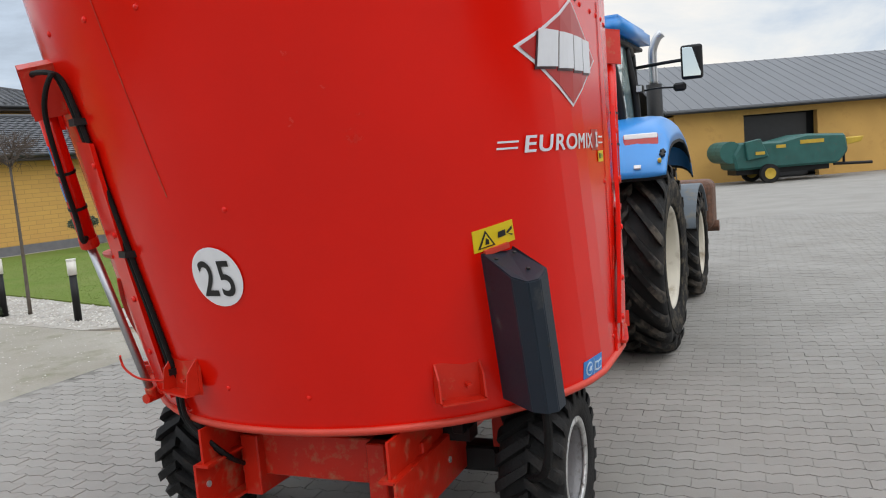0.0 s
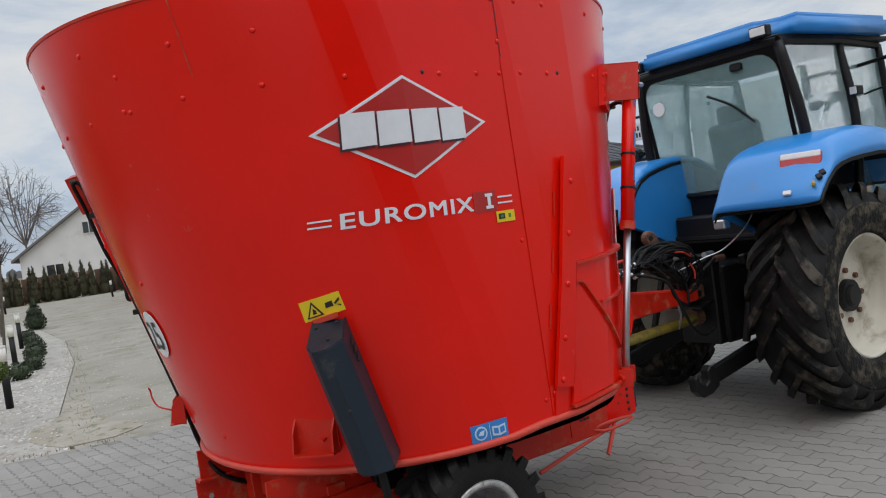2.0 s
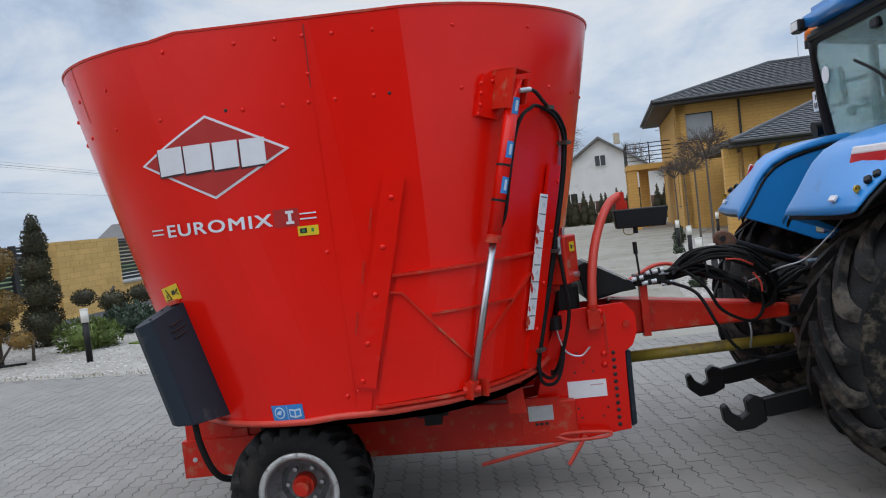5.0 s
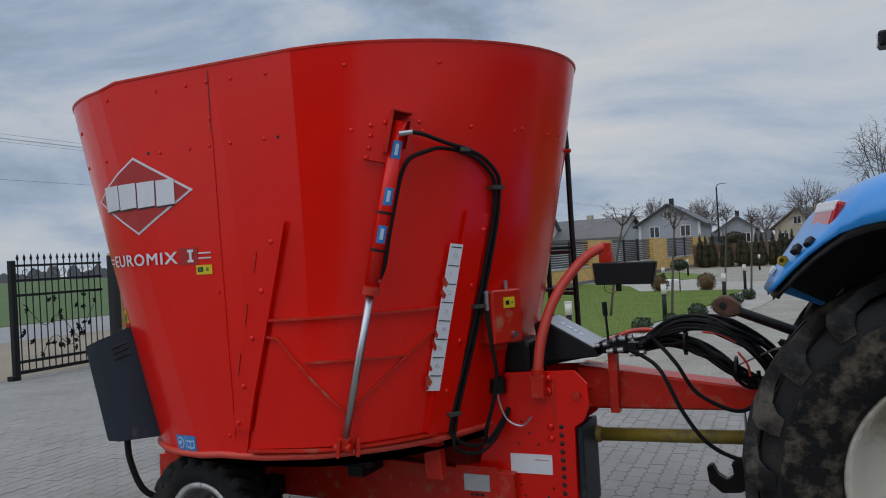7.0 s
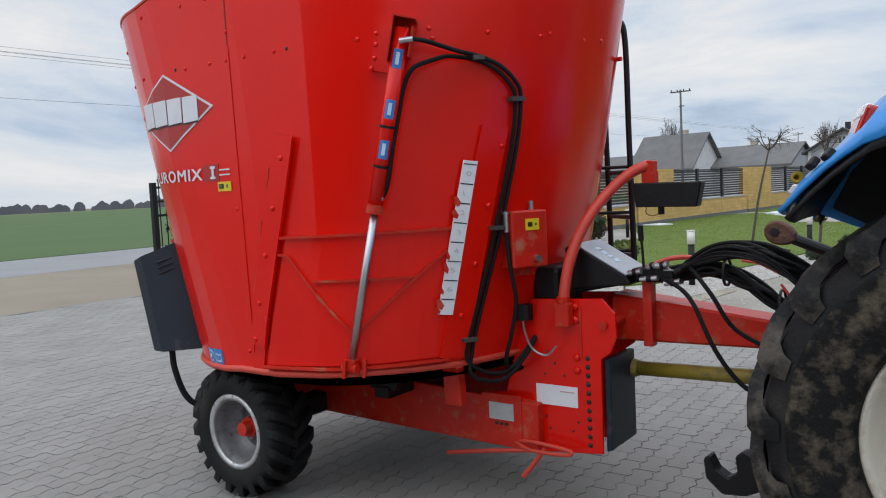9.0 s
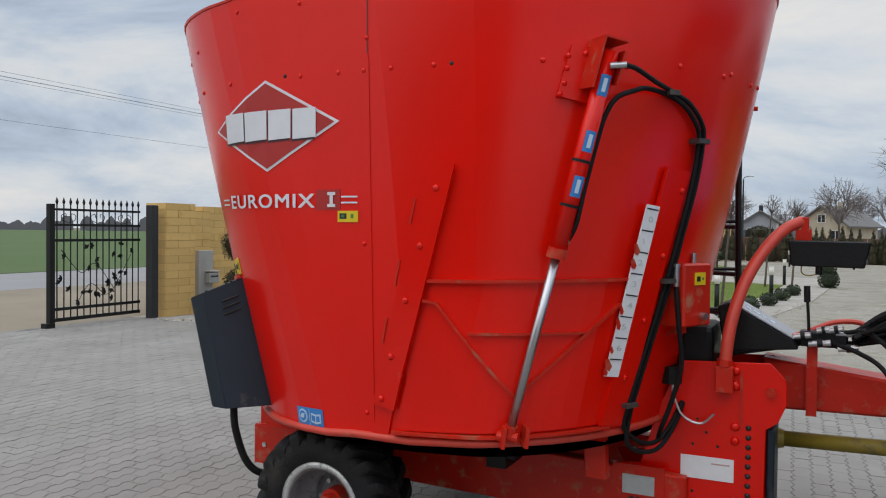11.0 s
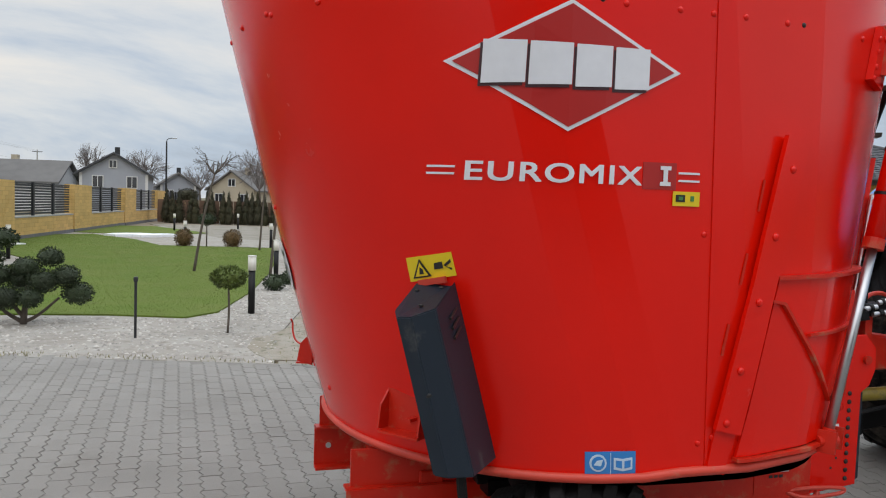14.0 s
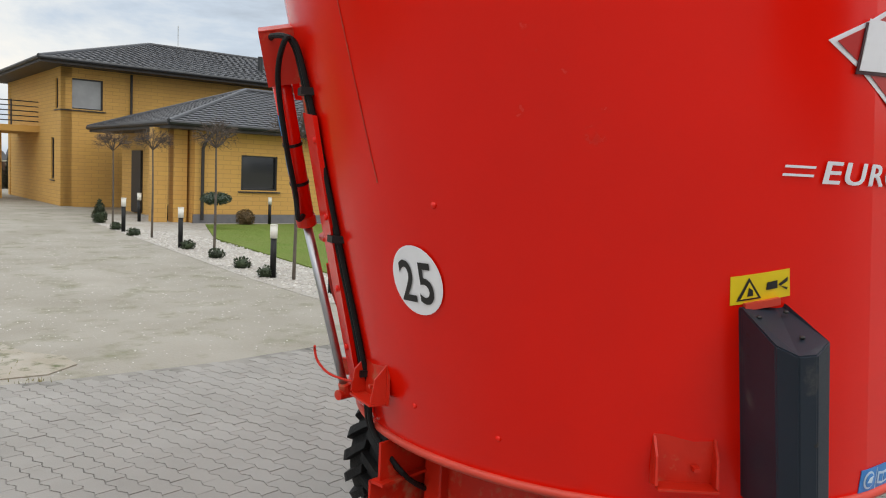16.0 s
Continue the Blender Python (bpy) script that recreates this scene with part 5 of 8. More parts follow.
def fender(s, drop=0.0):
    """A rounded wheel arch over a rear wheel: a broad crown, a swept rear face and a rolled shoulder down to the lip."""
    bm = bmesh.new()
    rows = []
    for (cx, cz), (lx, lz), yaw in zip(CROWN, LIP, YAW):
        row = []
        for y, sweep, f, low in ACROSS:
            x, z = cx + sweep * yaw, cz - low
            row.append(bm.verts.new((x + (lx - x) * f + drop * 0.9, s * y, z + (lz - z) * f - drop)))
        rows.append(row)
    for a, b in zip(rows, rows[1:]):
        for k in range(len(a) - 1):
            bm.faces.new((a[k], a[k + 1], b[k + 1], b[k]))
    bmesh.ops.recalc_face_normals(bm, faces=bm.faces)
    if bm.faces[len(bm.faces) // 2].normal.z < 0:
        bmesh.ops.reverse_faces(bm, faces=bm.faces)
    bmesh.ops.solidify(bm, geom=list(bm.faces), thickness=0.014)
    return bm


for s in (-1, 1):
    fe = part("rear_fender", fender(s), BLUE, tractor, "rounded blue rear fender", True)
    part("fender_liner", fender(s, 0.024), BLACK, fe, "", True)
    part("arch_lining", plate([(-0.63, 1.52), (-0.56, 1.66), (-0.44, 1.78), (-0.27, 1.87), (-0.05, 1.93), (0.30, 1.95), (0.70, 1.86), (0.95, 1.62), (0.95, 1.25), (-0.10, 1.25), (-0.40, 1.40)], 0.02, Matrix.Translation((0, s * 0.505 - 0.01, 0)), 0.003), BLACK, fe)
    part("inner_wall", plate([(-0.690, 1.500), (-0.655, 1.575), (-0.61, 1.645), (-0.545, 1.735), (-0.47, 1.82), (-0.35, 1.895), (-0.225, 1.935), (-0.05, 1.968), (0.30, 1.985), (0.30, 1.29), (-0.19, 1.29), (-0.45, 1.405)], 0.05, Matrix.Translation((0, s * 0.457 - 0.025, 0)), 0.004), BLUE, fe)
    lm = pose(-0.431, s * 0.98, 1.812, 0, 20, s * -16)
    tl = part("tail_lamp", boxed((0.012, 0, -0.004), (0.075, 0.272, 0.110), lm, 0.014, 3), LAMPRED, fe, "red and clear tail lamp")
    part("reverse_lens", boxed((0.009, 0, 0.027), (0.075, 0.264, 0.050), lm, 0.012, 3), LAMPWHITE, tl)
    part("plate_lamp", boxed((0, 0, 0), (0.02, 0.055, 0.035), pose(-0.648, s * 0.985, 1.607, 0, 35, s * -8), 0.004), LAMPWHITE, fe)
    part("side_marker", lathe([(0.0, 0.012), (0.012, 0.011), (0.019, 0.004), (0.021, -0.01)], 14, pose(-0.598, s * 1.145, 1.648, 0, -52, s * -30)), DULLYELLOW, fe, "small round yellow marker lamp", True)
    for k in range(2):
        part("rocker_switch", boxed((0, 0, 0), (0.026, 0.036, 0.040), pose(-0.546 + 0.046 * k, s * 1.160, 1.690 + 0.024 * k, s * 25, 40, s * -25), 0.005), BLACK, fe)

CAB = Matrix.Translation((0.50, 0, 0))
before = set(bpy.data.objects)
# cab: posts, glass, roof
part("cab_base", plate([(-0.62, 1.30), (-0.45, 1.10), (1.15, 1.00), (1.35, 1.35), (1.30, 1.46), (-0.40, 1.46)], 0.90, Matrix.Translation((0, -0.45, 0)), 0.02), BLACK, tractor)
CABX = {"rear": ((-0.30, 1.42), (-0.52, 2.71)), "mid": ((0.35, 1.50), (0.30, 2.71)), "front": ((1.38, 1.40), (1.10, 2.71))}
for s in (-1, 1):
    for k, ((x0, z0), (x1, z1)) in CABX.items():
        y0, y1 = (0.70, 0.66) if k != "front" else (0.52, 0.56)
        part("cab_post", hose([(x0, s * y0 * 0.96, z0), ((x0 + x1) / 2 - 0.02, s * (y0 + 0.035), (z0 + z1) / 2), (x1, s * y1, z1)], 0.042 if k != "mid" else 0.036), BLACK, tractor, "", True)


def pane(pts, parent, name="side_glass", mat=None):
    bm = bmesh.new()
    bm.faces.new([bm.verts.new(p) for p in pts])
    bmesh.ops.solidify(bm, geom=list(bm.faces), thickness=0.006)
    ob = part(name, bm, mat or GLASS, parent)
    ob.visible_shadow = False
    return ob


for s in (-1, 1):
    pane([(-0.34, s * 0.70, 1.76), (0.35, s * 0.73, 1.76), (0.30, s * 0.665, 2.70), (-0.52, s * 0.665, 2.70)], tractor)
    pane([(0.37, s * 0.73, 1.30), (1.36, s * 0.53, 1.30), (1.10, s * 0.56, 2.70), (0.32, s * 0.665, 2.70)], tractor)
pane([(-0.36, -0.66, 1.66), (-0.36, 0.66, 1.66), (-0.54, 0.63, 2.69), (-0.54, -0.63, 2.69)], tractor, "rear_window")
pane([(1.40, -0.50, 1.42), (1.40, 0.50, 1.42), (1.13, 0.54, 2.69), (1.13, -0.54, 2.69)], tractor, "windscreen")
# black printed border of the rear window, with rounded inner corners
bm = bmesh.new()


def rear_glass(y, z):
    return bm.verts.new((-0.366 - 0.175 * (z - 1.66), y, z))


def rounded(hy, z0, z1, r):
    pts = []
    for sy, cz, a0 in ((1, z1 - r, 0), (-1, z1 - r, 90), (-1, z0 + r, 180), (1, z0 + r, 270)):
        for k in range(5):
            a = radians(a0 + 22.5 * k)
            pts.append((sy * (hy - r) + r * math.cos(a), cz + r * math.sin(a)))
    return pts


outer_r = [rear_glass(*p) for p in rounded(0.675, 1.63, 2.70, 0.02)]
inner_r = [rear_glass(*p) for p in rounded(0.635, 1.67, 2.65, 0.15)]
for k in range(20):
    bm.faces.new((outer_r[k], outer_r[(k + 1) % 20], inner_r[(k + 1) % 20], inner_r[k]))
bmesh.ops.solidify(bm, geom=list(bm.faces), thickness=0.008)
part("window_border", bm, BLACK, tractor)
part("rear_window_frame", hose([(-0.365, -0.66, 1.70), (-0.37, -0.5, 1.655), (-0.37, 0.0, 1.64), (-0.37, 0.5, 1.655), (-0.365, 0.66, 1.70)], 0.022), BLACK, tractor)
part("cab_back_panel", boxed((-0.32, 0, 1.53), (0.07, 0.86, 0.27), bevel=0.01), BLACK, tractor)
part("cab_rail", hose([(-0.53, -0.66, 2.71), (-0.53, 0.66, 2.71)], 0.035), BLACK, tractor)
for s in (-1, 1):
    part("cab_rail", hose([(-0.53, s * 0.66, 2.715), (0.3, s * 0.67, 2.72), (1.10, s * 0.56, 2.715)], 0.035), BLACK, tractor)
roof = bmesh.new()
box(roof, (0.28, 0, 2.825), (1.80, 1.56, 0.12))
bmesh.ops.bevel(roof, geom=[ed for ed in roof.edges if abs(ed.verts[0].co.z - ed.verts[1].co.z) > 0.1], offset=0.22, segments=5, affect="EDGES")
bmesh.ops.bevel(roof, geom=[ed for ed in roof.edges if ed.verts[0].co.z > 2.87 and ed.verts[1].co.z > 2.87], offset=0.045, segments=4, affect="EDGES")
for v in roof.verts:
    v.co.z += 0.05 * max(0.0, 1 - (v.co.x - 0.3) ** 2 / 0.9) * (1 if v.co.z > 2.8 else 0)
rf = part("cab_roof", roof, BLUE, tractor, "blue cab roof", True)
part("roof_lining", boxed((0.28, 0, 2.745), (1.62, 1.36, 0.04), bevel=0.01), BLACK, rf)
for s in (-1, 1):
    lp = part("work_lamp", boxed((-0.63, s * 0.60, 2.79), (0.07, 0.15, 0.085), bevel=0.012, seg=2), BLACK, rf)
    part("lens", boxed((-0.668, s * 0.60, 2.79), (0.008, 0.125, 0.06), bevel=0.003), LAMPWHITE, lp)
    lp = part("side_lamp", boxed((0.28, s * 0.78, 2.30), (0.10, 0.06, 0.07), bevel=0.01, seg=2), BLACK, tractor)
    part("lens", boxed((0.225, s * 0.78, 2.30), (0.008, 0.05, 0.055)), LAMPWHITE, lp)
part("rear_wiper", hose([(-0.44, -0.35, 2.16), (-0.50, -0.20, 2.32), (-0.55, -0.02, 2.43)], 0.010), BLACK, tractor)
part("wiper_motor", boxed((-0.53, -0.30, 2.60), (0.05, 0.10, 0.06), bevel=0.01), BLACK, tractor)
part("roof_sticker", lathe([(0.0, 0), (0.06, 0), (0.06, 0.003), (0.0, 0.003)], 24, pose(-0.52, 0.50, 2.42, 90, 0, 0) @ pose(0, 0, 0, 0, 0, 0) @ pose(0, 0, 0, 0, 0, 90)), WHITE, tractor)
# driver's seat, wheel and panel inside
se = part("driver_seat", boxed((0.12, 0, 1.62), (0.50, 0.50, 0.14), bevel=0.05, seg=3), SEATM, tractor, "dark driver's seat", True)
part("seat_back", boxed((0, 0, 0), (0.13, 0.48, 0.62), pose(-0.12, 0, 1.92, 0, -8, 0), 0.06, 3), SEATM, se, "", True)
part("headrest", boxed((-0.17, 0, 2.29), (0.09, 0.25, 0.15), bevel=0.035, seg=3), SEATM, se, "", True)
part("steering_wheel", lathe([(0.185, -0.012), (0.21, -0.012), (0.21, 0.012), (0.185, 0.012)], 28, pose(0.78, 0, 1.92, 60, 0, 90)), BLACK, tractor)
part("dashboard", boxed((1.02, 0, 1.70), (0.22, 0.42, 0.40), bevel=0.05, seg=2), BLACK, tractor)
part("side_console", boxed((0.30, -0.50, 1.68), (0.65, 0.20, 0.30), bevel=0.05, seg=2), BLACK, tractor)
for ob in set(bpy.data.objects) - before:
    if ob.parent == tractor:
        ob.matrix_basis = CAB @ ob.matrix_basis
# hood
hd = bmesh.new()
box(hd, (2.10, 0, 1.42), (1.75, 0.74, 0.52))
bmesh.ops.bevel(hd, geom=[ed for ed in hd.edges if ed.verts[0].co.z > 1.6 and ed.verts[1].co.z > 1.6], offset=0.14, segments=4, affect="EDGES")
for v in hd.verts:
    v.co.z -= max(0.0, v.co.x - 1.3) * 0.10
part("hood", hd, BLUE, tractor, "blue engine hood", True)
part("grille", boxed((2.985, 0, 1.20), (0.03, 0.62, 0.42), bevel=0.01), BLACK, tractor)
wt = part("front_ballast", boxed((3.62, 0, 0.98), (0.50, 2.24, 0.62), bevel=0.10, seg=3), RUST, tractor, "wide rusty front ballast block")
part("lifting_eye", rodded((3.62, -0.98, 0.70), (3.62, -1.16, 0.70), 0.07), RUST, wt)
for q in (-1, 1):
    lb = part("loader_bracket", plate([(2.12, 1.0), (2.42, 1.0), (2.40, 1.45), (2.30, 1.78), (2.18, 1.78), (2.14, 1.45)], 0.07, Matrix.Translation((0, q * 0.70 - 0.035, 0)), 0.008), BLACK, tractor, "black loader bracket beside the hood")
    part("bracket_pin", rodded((2.25, q * 0.62, 1.70), (2.25, q * 0.84, 1.70), 0.045), BLACK, lb)
    part("bracket_pin", rodded((2.32, q * 0.62, 1.42), (2.32, q * 0.82, 1.42), 0.035), BLACK, lb)
    part("strut", rodded((2.34, q * 0.72, 1.50), (2.72, q * 0.74, 1.16), 0.035), BLACK, lb)
    for k in range(3):
        part("hose", hose([(2.20 + 0.05 * k, q * 0.80, 1.66), (2.34 + 0.06 * k, q * 0.86, 1.80 - 0.04 * k), (2.46 + 0.03 * k, q * 0.84, 1.55), (2.36, q * 0.78, 1.30)], 0.013), HOSE, lb)
part("weight_carrier", boxed((3.22, 0, 0.80), (0.6, 0.5, 0.2)), BLACK, tractor)
# mudguards over the front wheels
for s in (-1, 1):
    arc = [(2.66 + 0.69 * math.cos(radians(a)), 0.605 + 0.69 * math.sin(radians(a))) for a in range(28, 172, 12)]
    inn = [(2.66 + 0.665 * math.cos(radians(a)), 0.605 + 0.665 * math.sin(radians(a))) for a in range(28, 172, 12)]
    fm = part("front_mudguard", plate(arc + inn[::-1], 0.40, Matrix.Translation((0, s * 0.87 - 0.20, 0)), 0.004), GUARD, tractor, "dull grey front mudguard", True)
    part("guard_stay", rodded((2.66, s * 0.60, 1.0), (2.66, s * 0.80, 1.28), 0.02), BLACK, fm)
# exhaust, mirrors, beacon
part("exhaust_guard", rodded((2.05, -0.70, 1.35), (2.05, -0.70, 2.42), 0.085, seg=20), BLACK, tractor, "black exhaust guard", True)
part("exhaust_pipe", hose([(2.05, -0.70, 2.40), (2.05, -0.70, 2.72), (2.05, -0.715, 2.82), (2.05, -0.76, 2.91), (2.05, -0.81, 2.95)], 0.046, 6, 14), STEEL, tractor, "bare steel exhaust elbow", True)
for s in (-1, 1):
    mr = part("mirror_arm", hose([(1.12, s * 0.60, 2.52), (1.10, s * 0.90, 2.54), (1.08, s * 1.16, 2.55)], 0.016), BLACK, tractor)
    part("mirror_housing", boxed((1.075, s * 1.22, 2.52), (0.06, 0.20, 0.32), bevel=0.025, seg=2), BLACK, mr)
    part("mirror_glass", boxed((0, 0, 0), (0.006, 0.16, 0.27), pose(1.036, s * 1.22, 2.52, 0, 4, s * -14), 0.002), shader("mirror_silver", (0.75, 0.82, 0.80), 0.05, metal=1.0, var=0.0, bump=0.0) if s < 0 else bpy.data.materials["mirror_silver"], mr)
    part("small_mirror", boxed((1.08, s * 1.10, 2.30), (0.05, 0.12, 0.08), bevel=0.02), BLACK, mr)
    part("mirror_stay", hose([(1.18, s * 0.58, 2.28), (1.10, s * 0.85, 2.31), (1.08, s * 1.08, 2.30)], 0.009), BLACK, mr)
be = part("beacon_post", hose([(0.08, 0.68, 2.40), (0.08, 0.80, 2.41), (0.08, 0.91, 2.44), (0.08, 0.91, 2.68)], 0.012), BLACK, tractor, "post with orange beacon")
part("beacon_base", rodded((0.08, 0.91, 2.68), (0.08, 0.91, 2.735), 0.06, seg=20), BLACK, be)
part("beacon_lens", rod(rodded((0.08, 0.91, 2.735), (0.08, 0.91, 2.87), 0.058, 0.050, 20), (0.08, 0.91, 2.87), (0.08, 0.91, 2.888), 0.050, 0.025, 20), AMBER, be, "orange beacon lens", True)
npl = part("number_board", boxed((0.065, 0.86, 2.28), (0.02, 0.17, 0.15), bevel=0.004), WHITE, tractor, "white square plate with dark bars")
for k, (dz, n) in enumerate(((0.03, 3), (-0.03, 4))):
    for j in range(n):
        part("bar", boxed((0.053, 0.81 + 0.033 * j + 0.012 * (4 - n), 2.28 + dz), (0.002, 0.018, 0.04)), INK, npl)
part("plough_lamp", rod(rodded((0.08, 0.88, 2.08), (0.02, 0.88, 2.07), 0.055, 0.06, 16), (0.14, 0.88, 2.08), (0.08, 0.88, 2.08), 0.03, 0.055, 16), BLACK, tractor)
part("lamp_stay", hose([(0.13, 0.68, 2.18), (0.12, 0.80, 2.10), (0.11, 0.88, 2.06)], 0.010), BLACK, tractor)
# rear linkage
for s in (-1, 1):
    la = part("lift_arm", plate([(-0.10, 0.52), (-0.10, 0.66), (-0.92, 0.52), (-1.02, 0.50), (-1.02, 0.42), (-0.92, 0.40)], 0.05, Matrix.Translation((0.02, s * 0.44 - 0.025, -0.06)), 0.008), BLACK, tractor, "black lower lift arm with claw")
    claw = [(-0.94, 0.40), (-0.95, 0.53), (-1.02, 0.56), (-1.06, 0.53), (-1.05, 0.46), (-1.09, 0.43), (-1.14, 0.46), (-1.17, 0.52), (-1.20, 0.50), (-1.19, 0.41), (-1.12, 0.35), (-1.02, 0.36)]
    part("claw", plate(claw, 0.07, Matrix.Translation((0.02, s * 0.44 - 0.035, -0.08)), 0.008), BLACK, la)
    part("lift_rod", rodded((-0.52, s * 0.44, 0.55), (-0.30, s * 0.42, 1.12), 0.028), BLACK, tractor)
    part("lift_crank", boxed((-0.20, s * 0.38, 1.14), (0.36, 0.06, 0.08), bevel=0.01), BLACK, tractor)
part("top_link", rodded((-0.38, 0.02, 1.15), (-0.90, -0.03, 1.365), 0.026), BLACK, tractor, "black top link with rusty ball end")
part("top_link_end", plate([(0.060 * math.cos(a) * (1 + 0.55 * max(0.0, math.cos(a - 0.2))), 0.056 * math.sin(a)) for a in [k * math.tau / 14 for k in range(14)]], 0.055, pose(-0.965, -0.06, 1.395, 0, 24, 0), 0.010), RUST, tractor, "rusty ball end")
part("link_hole", rodded((-0.972, -0.066, 1.398), (-0.972, 0.0, 1.398), 0.020), INK, tractor)
part("hitch_frame", boxed((-0.42, 0, 0.85), (0.10, 0.36, 0.70), bevel=0.01), BLACK, tractor, "black hitch ladder frame")
part("hitch_jaw", boxed((-0.52, 0, 0.92), (0.18, 0.16, 0.12), bevel=0.02), RUST, tractor)
part("pto_stub", rodded((-0.36, 0, 0.72), (-0.56, 0, 0.72), 0.07), RUST, tractor)
part("pto_shield", plate([(-0.62, 0.80), (-0.40, 0.84), (-0.40, 0.86), (-0.62, 0.82)], 0.30, Matrix.Translation((0, -0.15, 0))), BLACK, tractor)
for k in range(6):
    part("remote_coupler", rodded((-0.40, -0.24 + 0.095 * k, 1.17 + 0.03 * (k % 2)), (-0.50, -0.24 + 0.095 * k, 1.17 + 0.03 * (k % 2)), 0.024), (RUST, STEEL, BLACK)[k % 3], tractor)
rng = random.Random(8)
for k in range(7):
    a = Vector((-0.50, -0.24 + 0.08 * k, 1.17))
    part("hose", hose([a, a + Vector((-0.12, rng.uniform(-.08, .08), -0.02)), a + Vector((-0.22, rng.uniform(-.1, .1), rng.uniform(-.2, 0))), Vector((-0.30, rng.uniform(-.4, .4), rng.uniform(0.8, 1.1)))], 0.013), HOSE, tractor)
part("grey_cable", hose([(-0.40, -0.55, 1.50), (-0.50, -0.52, 1.38), (-0.60, -0.40, 1.25), (-0.72, -0.30, 1.20), (-0.90, -0.12, 1.10)], 0.0055), STEEL, tractor)
part("lamp_socket", boxed((-0.42, -0.28, 1.42), (0.08, 0.10, 0.07), bevel=0.01), STEEL, tractor)
part("rear_panel", boxed((0.0, 0, 1.36), (0.20, 0.84, 0.24), bevel=0.02), BLACK, tractor)


# ---- ground ----
def ground_patch(name, poly, z0, z1, mat, label, cat):
    return solo(name, sheet(poly, z0, z1), mat, label, cat, kind="structure")


ground_patch("ground", [(-2500, -2500), (2500, -2500), (2500, 2500), (-2500, 2500)], -0.3, -0.05, FARFIELD, "open farmland of brown and green fields", "ground")
ground_patch("crop_field", [(-420, -300), (-25.2, -20), (-25.2, 60), (-36, 330), (-420, 330)], -0.045, -0.012, FIELD, "green winter crop field beyond the road", "field")
ground_patch("road", [(-24.8, -90), (-17.8, -90), (-17.8, 90), (-24.8, 90)], -0.045, -0.006, ROADM, "pale asphalt country road", "road")
ground_patch("verge", [(-17.8, -40), (-10.1, -40), (-10.1, 60), (-17.8, 60)], -0.045, -0.010, SAND, "trodden sandy verge outside the gate", "verge")
EDGE = [(-10.1, 7.0), (-8.3, 6.75), (-6.6, 6.25), (-5.2, 5.95), (-3.4, 5.55), (-1.9, 5.05), (-0.5, 4.62), (0.8, 4.40), (2.2, 4.38), (4.0, 4.45), (8.0, 4.7), (14.0, 6.0), (36.0, 9.0)]
pavement = ground_patch("pavement", [(-10.1, -30), (36, -30)] + EDGE[::-1], -0.06, -0.004, JOINT, "wide yard of grey interlocking concrete pavers", "pavement")
ground_patch("yard_south", [(-10.1, -30), (15.42, -30), (15.42, -7.9), (-10.1, -7.9)], -0.03, 0.0, PAVER, "grey paved yard towards the added wall", "pavement")
ground_patch("apron", [(15.42, -30), (36, -30), (36, 8.9), (15.42, 6.15)], -0.03, 0.0, PAVER, "grey paved apron before the barn", "pavement")
ground_patch("yard_soil", [(-10.1, 6.5), (-10.1, 120), (60, 120), (60, 6.5), (36, 6.5), (14.0, 4.0), (4, 3.4), (-3, 4.0)], -0.08, -0.030, SAND, "bare soil under the garden", "soil")
ground_patch("driveway", [(-1.0, 4.3), (-0.75, 6.7), (0.6, 12.5), (1.45, 17.8), (1.9, 24.0), (2.0, 30), (-1.0, 31.0), (-5.0, 48), (14.0, 46), (12.2, 36), (10.0, 29.9), (10.4, 27.8), (9.1, 24.6), (7.2, 20.8), (5.4, 13.5), (4.2, 8.8), (3.75, 6.4), (3.6, 4.2)], -0.05, -0.008, DRIVE, "drive of pale crushed stone", "driveway")
ground_patch("gravel_bed", [(-10.1, 6.85), (-8.3, 6.72), (-5.2, 5.92), (-1.9, 5.02), (-1.0, 4.75), (-0.76, 6.7), (0.59, 12.5), (1.44, 17.8), (1.88, 24.0), (1.95, 30), (-1.0, 31.0), (-4.0, 44), (-7.2, 44), (-10.0, 12)], -0.04, -0.002, GRAVEL, "bed of pale decorative gravel with clipped shrubs", "gravel")
ground_patch("bare_patch", [(-1.02, 4.95), (-0.55, 4.85), (-0.22, 5.05), (-0.18, 5.4), (-0.38, 5.75), (-0.42, 6.3), (-0.30, 7.1), (-0.20, 8.0), (-0.42, 8.1), (-0.58, 7.2), (-0.85, 6.6), (-1.12, 6.3), (-1.22, 5.7), (-1.15, 5.3)], -0.03, 0.003, shader("damp_brown_sand", (0.27, 0.235, 0.18), 0.95, alt=(0.345, 0.315, 0.27), scale=2.2, bump=0.6, bscale=60, dirt=(0.10, 0.11, 0.05), dirt_at=0.6, dirt_scale=6), "patch of damp brown sand at the corner of the drive", "soil")
ground_patch("lawn", [(-5.75, 9.15), (-4.4, 8.55), (-3.0, 8.40), (-1.95, 8.05), (-1.5, 8.6), (-0.9, 11.2), (-0.35, 14.6), (0.15, 18.5), (0.5, 24.6), (-1.0, 24.9), (-3.2, 25.3), (-4.3, 29.0), (-6.3, 33), (-8.2, 31.5), (-9.0, 23.5), (-7.6, 22.0), (-5.8, 18.2), (-6.2, 14.6), (-5.0, 10.9)], -0.03, 0.022, GRASS, "mown green lawn with a rounded edge", "lawn")
ground_patch("lawn", [(-7.4, 34.5), (-3.4, 33.0), (-1.6, 36.0), (-4.4, 43.5), (-6.8, 43.5)], -0.03, 0.022, GRASS, "mown green lawn by the fence", "lawn")
